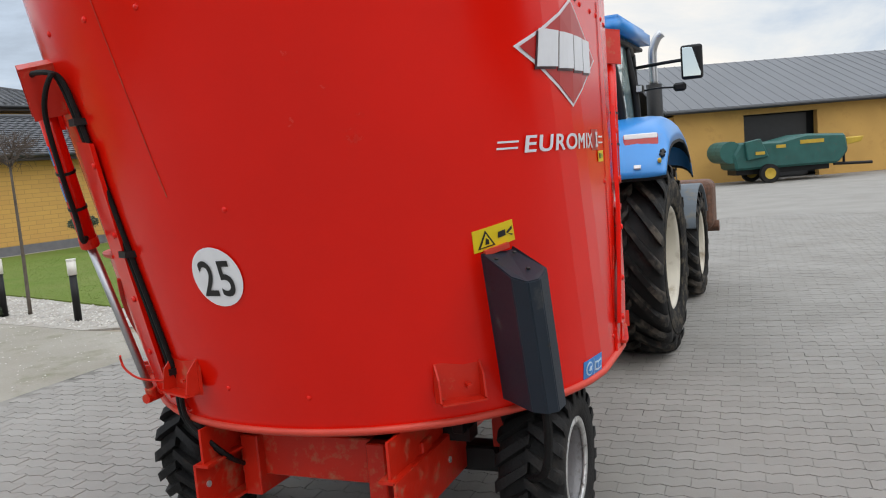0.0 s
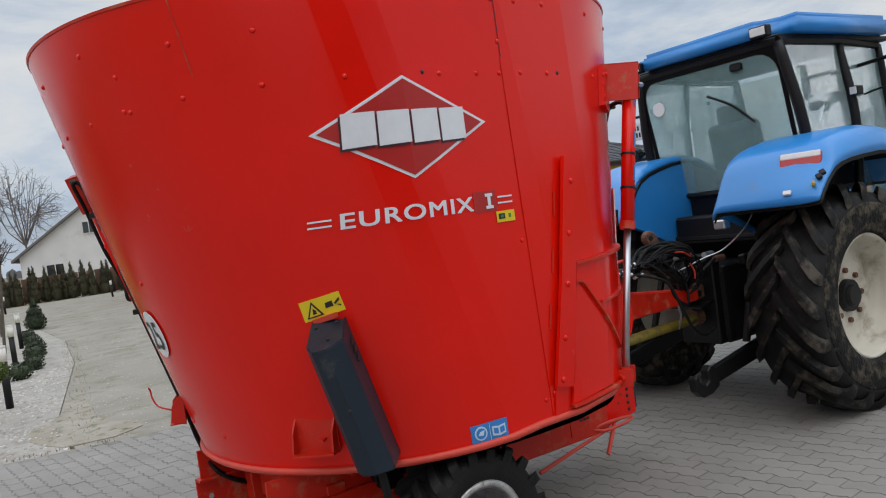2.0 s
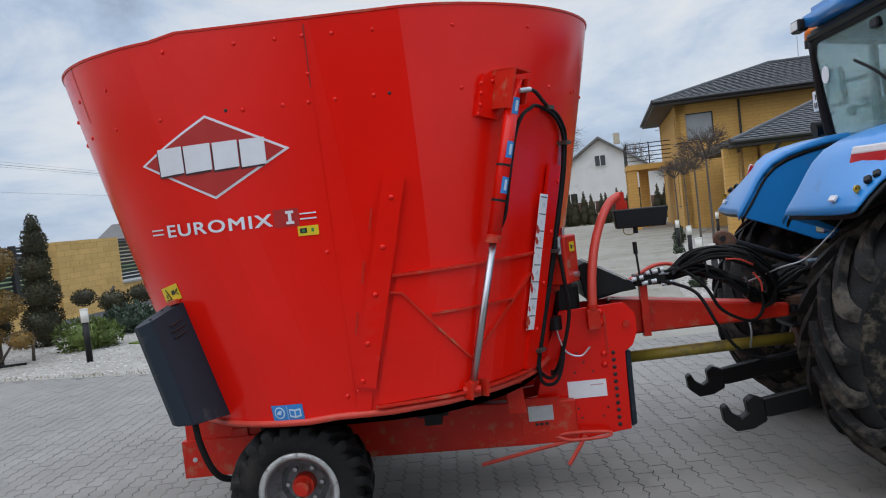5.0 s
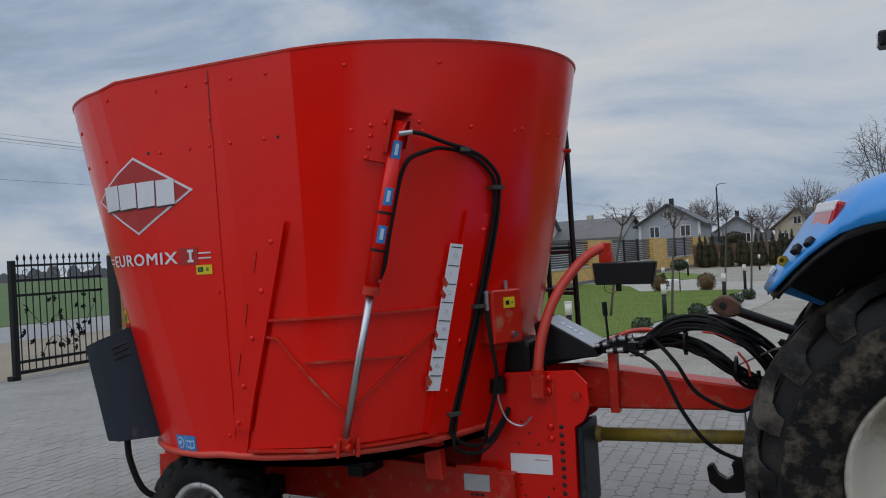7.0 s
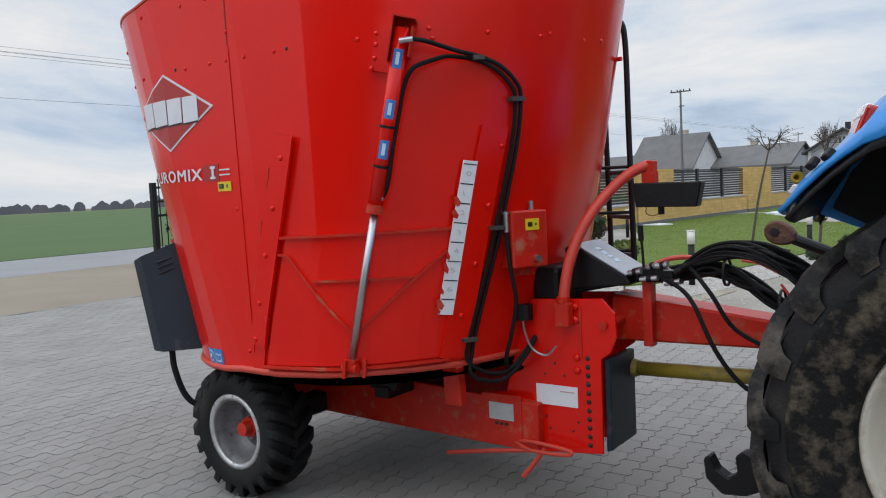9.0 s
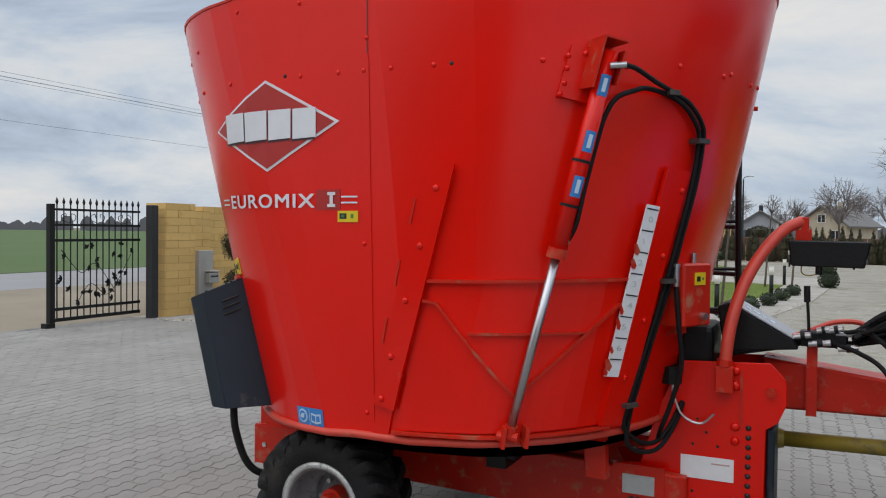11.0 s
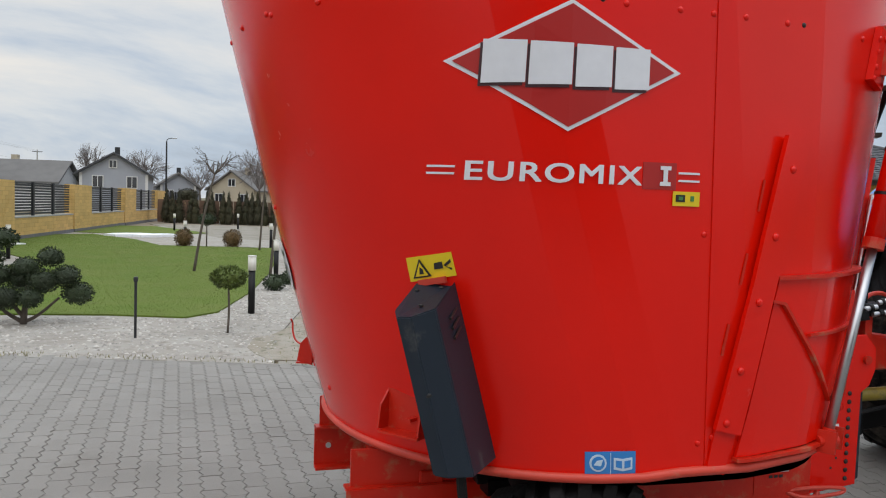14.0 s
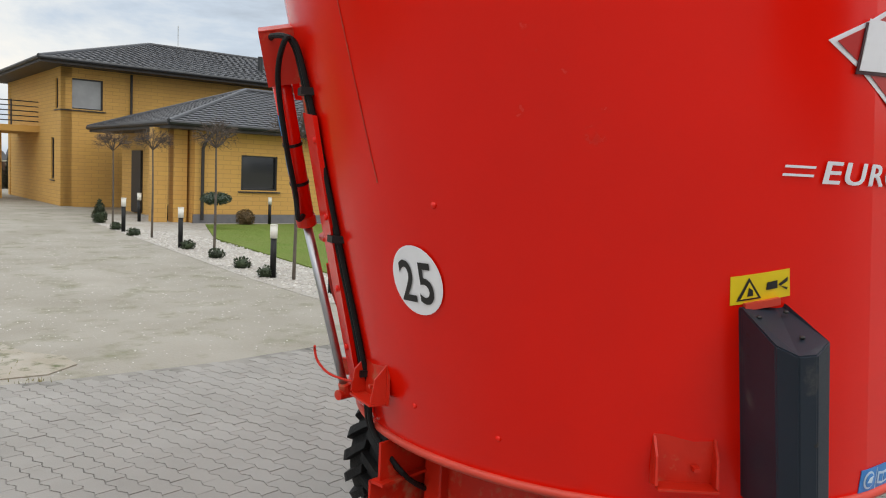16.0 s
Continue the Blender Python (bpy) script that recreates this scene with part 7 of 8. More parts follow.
fence = thing("fence", "yellow brick garden fence with piers and dark slatted panels", "fence", pose(0, 0, 0), kind="structure")
for i, (a, b) in enumerate(PIERS):
    pr = part("pier_base", boxed((0, (b - a) / 2, 0.06), (0.50, b - a + 0.02, 0.16)), PLINTH, fence)
    pr.matrix_basis = pose(FX(a), a, 0, 0, 0, FROT)
    coursed(pr, b - a, 0.42, 0.12, 2.09 if i else 2.15, seed=i)
    if i + 1 < len(PIERS):
        c = PIERS[i + 1][0]
        wb = part("low_wall", boxed((0, (c - b) / 2, 0.06), (0.40, c - b, 0.16)), PLINTH, fence)
        wb.matrix_basis = pose(FX(b), b, 0, 0, 0, FROT)
        coursed(wb, c - b, 0.30, 0.12, 0.76, seed=10 + i)
        part("coping", boxed((0, (c - b) / 2, 0.79), (0.36, c - b, 0.05)), CONCRETE, wb)
        pan = part("panel_rail", boxed((0, (c - b) / 2, 2.02), (0.05, c - b - 0.05, 0.05)), ANTHRACITE, wb)
        for k in range(11):
            part("slat", boxed((0, (c - b) / 2, 0.90 + 0.105 * k), (0.02, c - b - 0.05, 0.072)), ANTHRACITE, pan)
        n = 3
        for k in range(1, n):
            part("panel_post", boxed((0.04, (c - b) * k / n, 1.43), (0.09, 0.16, 1.30)), ANTHRACITE, pan)

# gate with its pillar
gate = thing("gate", "open black wrought iron gate leaf with spear tips", "gate", pose(-9.86, 4.95, 0, 0, 0, 0))
GL = 1.95
part("end_post", boxed((0, 0.0, 1.02), (0.10, 0.10, 2.10), bevel=0.006), BLACK, gate)
part("end_post", boxed((0.25, GL + 0.02, 1.04), (0.16, 0.16, 2.14), bevel=0.006), ANTHRACITE, gate)
part("foot", boxed((0, -0.05, 0.04), (0.14, 0.16, 0.08)), BLACK, gate)
for z, h in ((1.98, 0.04), (1.72, 0.04), (1.46, 0.045), (0.30, 0.05), (0.12, 0.06)):
    part("rail", boxed((0.0, GL / 2, z), (0.04, GL - 0.1, h)), BLACK, gate)
for k in range(14):
    y = 0.12 + k * (GL - 0.2) / 13
    b = part("bar", rodded((0, y, 0.12), (0, y, 2.06), 0.011, seg=8), BLACK, gate)
    part("spear_tip", rod(rodded((0, y, 2.06), (0, y, 2.11), 0.010, 0.026, 8), (0, y, 2.11), (0, y, 2.19), 0.026, 0.002, 8), BLACK, b)
rng = random.Random(6)
lf = plate([(0, 0), (0.05, 0.02), (0.065, 0.06), (0.03, 0.05), (0.0, 0.09), (-0.03, 0.05), (-0.065, 0.06), (-0.05, 0.02)], 0.006)
leaf_me = bpy.data.meshes.new("iron_leaf")
lf.to_mesh(leaf_me)
lf.free()
leaf_me.materials.append(BLACK)
for k in range(30):
    ob = new("iron_leaf", leaf_me)
    ob.parent = gate
    ob.matrix_basis = pose(-0.015, rng.uniform(0.15, GL - 0.15), rng.uniform(0.40, 1.38), 0, rng.uniform(0, 360), 90)
for k in range(3):
    y0 = 0.35 + 0.6 * k
    for s in (-1, 1):
        part("scroll", hose([(0, y0, 1.76), (0, y0 + s * 0.12, 1.80), (0, y0 + s * 0.14, 1.88), (0, y0 + s * 0.06, 1.91), (0, y0 + s * 0.05, 1.85)], 0.006), BLACK, gate)
for pts in ([(0, 0.2, 1.3), (0, 0.6, 0.9), (0, 0.9, 1.05), (0, 1.3, 0.6)], [(0, 0.5, 0.35), (0, 0.8, 0.7), (0, 1.2, 0.5), (0, 1.7, 1.2)]):
    part("vine", hose(pts, 0.006), BLACK, gate)
pil = thing("gate_pillar", "yellow brick gate pillar", "pillar", pose(-9.75, 7.15, 0, 0, 0, -4), kind="structure")
coursed(pil, 0.72, 0.55, 0.0, 2.16, seed=31)
wl2 = thing("wall_by_gate", "tall yellow brick wall beside the gate pillar", "wall", pose(-10.28, 7.85, 0, 0, 0, -4), kind="structure")
coursed(wl2, 1.1, 0.35, 0.0, 2.05, seed=32)
cab = thing("meter_cabinet", "pale grey electricity meter cabinet at the wall", "cabinet", pose(-9.95, 8.65, 0, 0, 0, 88))
part("body", boxed((0, 0, 0.62), (0.42, 0.16, 1.22), bevel=0.01), CONCRETE, cab)
part("letter_box", boxed((0.12, -0.12, 0.66), (0.30, 0.16, 0.22), bevel=0.02, seg=2), PLATE, cab)
part("slot", boxed((0.12, -0.202, 0.69), (0.20, 0.004, 0.03)), INK, cab)
part("lid", boxed((0.12, -0.13, 0.80), (0.32, 0.18, 0.03), bevel=0.006), CONCRETE, cab)
hs = solo("garden_hose", hose([(-9.4, 8.1, 0.03), (-9.0, 8.0, 0.05), (-8.6, 7.8, 0.02), (-8.0, 7.7, 0.02), (-7.5, 7.65, 0.02), (-6.9, 7.8, 0.02)], 0.02), HOSE, "black garden hose lying on the gravel", "hose")
solo("garden_hose", hose([(-9.3, 8.2, 0.03), (-9.1, 8.4, 0.10), (-8.8, 8.2, 0.04), (-9.1, 7.9, 0.05), (-9.4, 8.2, 0.06)], 0.03), HOSE, "black garden hose coiled by the wall", "hose")


# ---- house ----
def courses(parent, a, b, c, d, n, name="tiles", mat=TILE, thick=0.035):
    """A roof slope between an eave from a to b and a ridge from d to c, laid in overlapping courses of tiles."""
    a, b, c, d = map(Vector, (a, b, c, d))
    nrm = (b - a).cross(d - a).normalized()
    if nrm.z < 0:
        nrm = -nrm
    vs, fs = [], []
    for k in range(n):
        t0, t1 = k / n, min(1.0, (k + 1.15) / n)
        l0, r0, l1, r1 = a.lerp(d, t0), b.lerp(c, t0), a.lerp(d, t1), b.lerp(c, t1)
        m = max(1, int((r0 - l0).length / 0.30))
        for j in range(m):
            u0, u1 = j / m, (j + 1) / m
            i = len(vs)
            w = 0.018
            p = [l0.lerp(r0, u0), l0.lerp(r0, (u0 + u1) / 2), l0.lerp(r0, u1), l1.lerp(r1, u1), l1.lerp(r1, (u0 + u1) / 2), l1.lerp(r1, u0)]
            up = [thick, thick + w, thick, 0.004, 0.004 + w, 0.004]
            vs += [tuple(q + nrm * h) for q, h in zip(p, up)]
            vs += [tuple(p[0]), tuple(p[2])]
            fs += [(i, i + 1, i + 4, i + 5), (i + 1, i + 2, i + 3, i + 4), (i, i + 6, i + 7, i + 2, i + 1)]
    me = bpy.data.meshes.new(name)
    me.from_pydata(vs, [], fs)
    me.materials.append(mat)
    ob = new(name, me)
    ob.parent = parent
    tagged(ob, "overlapping dark grey roof tiles", kind="stuff")
    return ob


def hip_roof(parent, x0, x1, y0, y1, ze, rise, over, n):
    """A hipped roof: deck, soffit, gutters and tiled slopes."""
    x0, x1, y0, y1 = x0 - over, x1 + over, y0 - over, y1 + over
    half = min(x1 - x0, y1 - y0) / 2
    r0, r1 = (x0 + half, (y0 + y1) / 2, ze + rise), (x1 - half, (y0 + y1) / 2, ze + rise)
    A, B, C, D = (x0, y0, ze), (x1, y0, ze), (x1, y1, ze), (x0, y1, ze)
    rf = part("roof", boxed(((x0 + x1) / 2, (y0 + y1) / 2, ze - 0.10), (x1 - x0 - 0.1, y1 - y0 - 0.1, 0.12)), SOFFIT, parent, "dark hipped roof with wide eaves")
    bm = bmesh.new()
    v = [bm.verts.new(p) for p in (A, B, C, D, r0, r1)]
    for f in ((0, 1, 5, 4), (2, 3, 4, 5), (1, 2, 5), (3, 0, 4), (3, 2, 1, 0)):
        bm.faces.new([v[i] for i in f])
    bmesh.ops.translate(bm, verts=bm.verts, vec=(0, 0, -0.03))
    part("deck", bm, ANTHRACITE, rf)
    courses(rf, A, B, r1, r0, n)
    courses(rf, C, D, r0, r1, n)
    courses(rf, B, C, r1, r1, n)
    courses(rf, D, A, r0, r0, n)
    for p, q in ((A, B), (B, C), (C, D), (D, A)):
        part("gutter", rodded(p, q, 0.07, seg=8), ANTHRACITE, rf)
    for p, q in ((A, r0), (D, r0), (B, r1), (C, r1), (r0, r1)):
        part("ridge_tile", rodded(Vector(p) + Vector((0, 0, 0.03)), Vector(q) + Vector((0, 0, 0.03)), 0.08, seg=8), TILE, rf)
    return rf


def window(parent, c, w, h, axis="y", light=False, depth=0.14):
    """A window set in a wall that looks along -y or -x: frame, pane and sill."""
    m = Matrix.Translation(c) if axis == "y" else Matrix.Translation(c) @ Matrix.Rotation(radians(-90), 4, "Z")
    fr = bmesh.new()
    for dx, dz, sx, sz in ((-w / 2, 0, 0.09, h), (w / 2, 0, 0.09, h), (0, h / 2, w + 0.09, 0.09), (0, -h / 2, w + 0.09, 0.09)):
        box(fr, (dx, 0.0, dz), (sx, depth, sz), m)
    wn2 = part("window", fr, ANTHRACITE, parent, "dark framed window")
    part("pane", boxed((0, 0.03, 0), (w - 0.06, 0.02, h - 0.06), m), PANE_LIGHT if light else PANE, wn2)
    part("sill", boxed((0, -0.08, -h / 2 - 0.06), (w + 0.2, 0.16, 0.04), m), ANTHRACITE, wn2)
    return wn2


brickwall = bpy.data.materials.new("ochre_brick_wall")
brickwall.use_nodes = True
n_, l_ = brickwall.node_tree.nodes, brickwall.node_tree.links
bt = n_.new("ShaderNodeTexBrick")
bt.inputs["Color1"].default_value, bt.inputs["Color2"].default_value, bt.inputs["Mortar"].default_value = (0.62, 0.36, 0.10, 1), (0.58, 0.33, 0.095, 1), (0.47, 0.27, 0.085, 1)
bt.inputs["Scale"].default_value, bt.inputs["Mortar Size"].default_value = 1.0, 0.010
bt.inputs["Brick Width"].default_value, bt.inputs["Row Height"].default_value = 0.50, 0.14
tc_ = n_.new("ShaderNodeTexCoord")
sx_ = n_.new("ShaderNodeSeparateXYZ")
ad_ = n_.new("ShaderNodeMath")
cb_ = n_.new("ShaderNodeCombineXYZ")
l_.new(tc_.outputs["Object"], sx_.inputs[0])
l_.new(sx_.outputs[0], ad_.inputs[0])
l_.new(sx_.outputs[1], ad_.inputs[1])
l_.new(ad_.outputs[0], cb_.inputs[0])
l_.new(sx_.outputs[2], cb_.inputs[1])
l_.new(cb_.outputs[0], bt.inputs["Vector"])
l_.new(bt.outputs["Color"], n_["Principled BSDF"].inputs["Base Color"])
n_["Principled BSDF"].inputs["Roughness"].default_value = 0.85
bp_ = n_.new("ShaderNodeBump")
bp_.inputs["Strength"].default_value, bp_.inputs["Distance"].default_value, bp_.invert = 0.6, 0.01, True
l_.new(bt.outputs["Fac"], bp_.inputs["Height"])
l_.new(bp_.outputs[0], n_["Principled BSDF"].inputs["Normal"])


def wall_with_holes(x0, x1, z0, z1, y, t, holes):
    """A wall along x with rectangular openings (x0, x1, z0, z1)."""
    bm = bmesh.new()
    xs = sorted({x0, x1, *(h[0] for h in holes), *(h[1] for h in holes)})
    zs = sorted({z0, z1, *(h[2] for h in holes), *(h[3] for h in holes)})
    for a, b in zip(xs, xs[1:]):
        for c, d in zip(zs, zs[1:]):
            mx, mz = (a + b) / 2, (c + d) / 2
            if not any(h[0] < mx < h[1] and h[2] < mz < h[3] for h in holes):
                box(bm, (mx, y + t / 2, mz), (b - a, t, d - c))
    bmesh.ops.remove_doubles(bm, verts=bm.verts, dist=1e-5)
    return bm


house = thing("house", "two-storey ochre brick house with dark hipped roofs", "house", pose(0, 0, 0, 0, 0, -10))
part("wall", wall_with_holes(4.63, 20.0, -0.1, 5.25, 30.5, 0.4, [(4.80, 6.15, 3.70, 4.85)]), brickwall, house, "front wall of ochre brick")
side_w = wall_with_holes(30.5, 40.0, -0.1, 5.25, 0, 0.4, [(31.5, 32.0, 1.0, 2.6), (30.55, 31.3, 3.70, 4.85)])
bmesh.ops.transform(side_w, matrix=Matrix.Translation((4.63, 0, 0)) @ Matrix.Rotation(radians(90), 4, "Z") @ Matrix.Translation((0, -0.4, 0)), verts=side_w.verts)
part("wall", side_w, brickwall, house)
part("wall", boxed((12.3, 40.2, 2.6), (15.4, 0.4, 5.4)), brickwall, house)
part("wall", boxed((20.2, 35.3, 2.6), (0.4, 10.2, 5.4)), brickwall, house)
window(house, (5.475, 30.60, 4.275), 1.35, 1.15, light=True)
window(house, (4.75, 30.93, 4.275), 0.75, 1.15, "x")
window(house, (4.75, 31.75, 1.8), 0.5, 1.6, "x")
part("interior", boxed((6.2, 32.0, 4.2), (2.6, 2.4, 1.9)), DARKROOM, house)
hip_roof(house, 4.63, 20.2, 30.5, 40.2, 5.40, 1.75, 0.95, 24)
part("downpipe", rodded((7.2, 30.42, 5.2), (7.2, 30.42, 3.0), 0.05), SOFFIT, house)
ch = part("chimney_vent", rodded((13.5, 32.2, 6.1), (13.5, 32.2, 6.85), 0.12), ANTHRACITE, house)
part("aerial", rodded((10.8, 35.3, 7.1), (10.8, 35.3, 8.2), 0.02), PLATE, house)
# single-storey wing
part("wing_wall", wall_with_holes(6.35, 22.0, -0.1, 2.85, 21.5, 0.35, [(7.85, 9.1, 1.05, 2.15), (14.5, 16.2, 0.9, 2.15)]), brickwall, house)
part("wing_wall", boxed((6.52, 25.2, 1.38), (0.35, 7.0, 2.95)), brickwall, house)
part("wing_wall", boxed((22.2, 25.2, 1.38), (0.35, 7.4, 2.95)), brickwall, house)
window(house, (8.475, 21.60, 1.60), 1.25, 1.10)
window(house, (15.35, 21.60, 1.525), 1.7, 1.25)
part("interior", boxed((8.475, 22.6, 1.6), (1.6, 1.4, 1.4)), DARKROOM, house)
part("interior", boxed((15.35, 22.6, 1.6), (2.0, 1.4, 1.5)), DARKROOM, house)
hip_roof(house, 5.9, 22.2, 21.5, 29.0, 2.98, 1.55, 0.55, 20)
for x in (5.45, 6.05):
    part("porch_column", boxed((x, 22.1, 1.40), (0.42, 0.42, 2.9)), brickwall, house)
part("porch_door", boxed((6.30, 24.6, 1.1), (0.08, 1.0, 2.2)), ANTHRACITE, house, "dark entrance door")
part("porch_door", boxed((6.30, 26.8, 1.1), (0.08, 1.0, 2.2)), ANTHRACITE, house)
part("downpipe", rodded((6.55, 21.38, 0.1), (6.55, 21.38, 2.3), 0.05), SOFFIT, house)
part("downpipe", hose([(6.55, 21.38, 2.28), (6.6, 21.25, 2.5), (6.8, 21.0, 2.85)], 0.05), SOFFIT, house)
part("plinth", boxed((14.2, 21.47, 0.12), (15.8, 0.06, 0.3)), PLINTH, house)
# terrace with balcony at the corner
for x, y in ((2.75, 34.3), (3.35, 36.2), (2.75, 38.0)):
    part("terrace_column", boxed((x, y, 1.35), (0.45, 0.45, 2.9)), brickwall, house)
bal = part("balcony", boxed((3.6, 36.2, 2.95), (2.2, 4.4, 0.25)), RENDER, house)
for z in (3.25, 3.45, 3.65, 3.85, 4.05):
    part("rail", rodded((2.55, 34.05, z), (2.55, 38.4, z), 0.022, seg=6), ANTHRACITE, bal)
    part("rail", rodded((2.55, 34.05, z), (4.6, 34.05, z), 0.022, seg=6), ANTHRACITE, bal)
for x, y in ((2.55, 34.05), (2.55, 36.2), (2.55, 38.4), (3.6, 34.05)):
    part("baluster", rodded((x, y, 3.0), (x, y, 4.1), 0.03, seg=6), ANTHRACITE, bal)

# ---- barn and machine beside it ----
barn = thing("barn", "long ochre rendered barn with a grey sheet roof", "barn", pose(30.6, 1.75, 0, 0, 0, -67.2))
part("wall", wall_with_holes(0.0, 46.0, -0.1, 2.95, 0.0, 0.35, [(2.85, 5.9, -0.1, 2.70)]), RENDER, barn, "ochre rendered front wall")
part("wall", boxed((0.17, 6.5, 1.4), (0.35, 12.4, 3.0)), RENDER, barn)
part("wall", boxed((23, 12.8, 1.4), (46, 0.3, 3.0)), RENDER, barn)
part("wall", boxed((46, 6.5, 1.4), (0.3, 12.4, 3.0)), RENDER, barn)
part("sliding_door", boxed((4.2, 0.5, 1.35), (2.9, 0.06, 2.6)), ANTHRACITE, barn, "dark steel sliding door")
part("interior", boxed((4.4, 2.2, 1.4), (4.0, 3.0, 2.6)), DARKROOM, barn)
rf = part("roof", plate([(-0.5, 2.95), (6.4, 5.35), (13.3, 2.95), (13.3, 3.08), (6.4, 5.48), (-0.5, 3.08)], 47.0, Matrix.Translation((-0.5, 0, 0)) @ Matrix(((0, 1, 0, 0), (1, 0, 0, 0), (0, 0, 1, 0), (0, 0, 0, 1)))), SHEET, barn, "grey profiled sheet roof")
for k in range(95):
    x = -0.4 + 0.49 * k
    part("sheet_rib", rodded((x, -0.48, 3.085), (x, 6.4, 5.485), 0.02, seg=4), SHEET, rf)
part("gutter", rodded((-0.5, -0.52, 2.98), (46.4, -0.52, 2.98), 0.08, seg=8), ANTHRACITE, barn)
lean = part("lean_to_wall", plate([(-2.3, -0.1), (0.0, -0.1), (0.0, 2.85), (-0.6, 2.75), (-2.3, 1.35)], 5.0, Matrix.Translation((0, 0.1, 0))), RENDER, barn, "low side annex")
part("lean_to_roof", plate([(-2.6, 1.15), (-0.5, 2.95), (0.1, 3.0), (0.1, 3.10), (-0.55, 3.06), (-2.65, 1.25)], 5.6, Matrix.Translation((0, -0.2, 0))), SHEET, lean)
part("annex_door", boxed((-0.95, 0.06, 0.85), (0.5, 0.06, 1.7)), ANTHRACITE, lean)
window(lean, (-1.55, 0.12, 1.25), 0.4, 0.4)

mach = thing("haymaking_machine", "old teal farm machine with yellow wheels parked by the barn", "farm machine", pose(30.75, 1.0, 0, 0, 0, -67.2))
part("hopper", plate([(0.7, 0.55), (4.6, 0.55), (5.0, 1.0), (4.9, 1.65), (3.4, 1.75), (2.4, 1.55), (0.9, 1.60), (0.6, 1.1)], 1.7, Matrix.Translation((0, -2.6, 0)), 0.08), TEAL, mach, "long teal hopper")
part("pickup_drum", rodded((0.55, -2.5, 1.25), (0.55, -1.0, 1.25), 0.42, seg=18), TEAL, mach)
part("chute", plate([(1.1, 0.9), (1.9, 1.0), (1.6, 1.7), (1.0, 1.6)], 0.2, Matrix.Translation((0, -2.75, 0)), 0.03), TEAL, mach)
for x in (1.45, 2.25):
    part("panel_stripe", boxed((x + 0.1, -2.77, 1.15 + 0.2 * (x > 2)), (0.35, 0.02, 0.12)), DULLYELLOW, mach)
part("panel_stripe", boxed((3.6, -2.61, 1.45), (0.9, 0.03, 0.14)), DULLYELLOW, mach)
part("sheet_end", plate([(5.0, 1.2), (5.6, 1.3), (5.7, 1.5), (5.0, 1.45)], 0.8, Matrix.Translation((0, -2.4, 0)), 0.02), DULLYELLOW, mach)
part("drawbar", rod(rodded((4.8, -1.8, 0.5), (6.3, -1.8, 0.45), 0.06), (5.2, -1.8, 0.5), (5.2, -1.8, 1.1), 0.05), BLACK, mach)
for x, y in ((1.9, -2.7), (1.9, -0.9)):
    tw = part("wheel", lathe([(0.2, -0.1), (0.36, -0.1), (0.36, 0.1), (0.2, 0.1)], 28, Matrix.Translation((x, y, 0.36))), RUBBER, mach, "black tyre with yellow rim")
    part("rim", lathe([(0.0, -0.08), (0.21, -0.11), (0.21, 0.08), (0.0, 0.05)], 24, Matrix.Translation((x, y, 0.36))), DULLYELLOW, tw)
part("undercarriage", boxed((2.6, -1.8, 0.45), (3.6, 0.9, 0.2)), BLACK, mach)

# ---- neighbouring houses ----
def gable_house(name, at, rot, w, d, eave, ridge, wallm, roofm, label, wins=(), slim=0):
    """A plain house whose gable looks along -y."""
    ob = thing(name, label, "house", pose(*at, 0, 0, rot))
    part("wall", plate([(-w / 2, -0.1), (w / 2, -0.1), (w / 2, eave), (0, ridge), (-w / 2, eave)], d), wallm, ob)
    o = 0.5
    k = (ridge - eave) / (w / 2)
    for s in (-1, 1):
        rfp = plate([(s * (w / 2 + o), eave - o * k), (0, ridge), (0, ridge + 0.18), (s * (w / 2 + o), eave - o * k + 0.18)], d + 0.9, Matrix.Translation((0, -0.45, 0.02)))
        part("roof", rfp, roofm, ob)
    if slim:
        part("chimney", boxed((0.12, d * 0.16, ridge + 0.28), (0.42, 0.42, 0.9)), ANTHRACITE, ob, "dark chimney")
        for sx in (-1, 1):
            part("corner_board", boxed((sx * (w / 2 - 0.10), -0.03, eave / 2), (0.24, 0.06, eave)), WHITEWALL, ob)
    else:
        part("chimney", boxed((w * 0.12, d * 0.4, ridge + 0.2), (0.5, 0.6, 0.9)), BEIGEWALL, ob)
    for x, z, ww, hh in wins:
        wf = part("window", boxed((x, -0.03, z), (ww + 0.16, 0.08, hh + 0.16)), WHITEWALL, ob)
        part("pane", boxed((x, -0.06, z), (ww, 0.06, hh)), PANE, wf)
        part("glazing_bar", boxed((x, -0.10, z), (0.06, 0.02, hh)), WHITEWALL, wf)
    return ob


gable_house("white_house", (11.5, 58.5, 0), -14, 9.6, 12, 3.0, 6.3, WHITEWALL, OLDROOF, "white rendered gabled house beyond the hedge", ((0, 4.6, 0.8, 0.8), (-2.6, 1.6, 1.1, 1.2), (2.4, 1.6, 1.1, 1.2)))
gable_house("grey_house", (-9.67, 73.5, 0), 1, 5.7, 11, 3.60, 5.32, GREYWALL, TILE, "grey rendered gabled house with a dark slate roof behind the fence", ((-0.1, 4.45, 0.55, 0.6), (-1.35, 2.85, 0.8, 0.95), (1.5, 2.85, 0.8, 0.95)), 1)
gable_house("grey_outbuilding", (-4.6, 86, 0), 6, 3.6, 9, 2.9, 4.1, GREYWALL, OLDROOF, "low pale grey outbuilding behind the house", ((-0.9, 1.9, 0.7, 0.9), (0.9, 1.9, 0.7, 0.9)), 1)
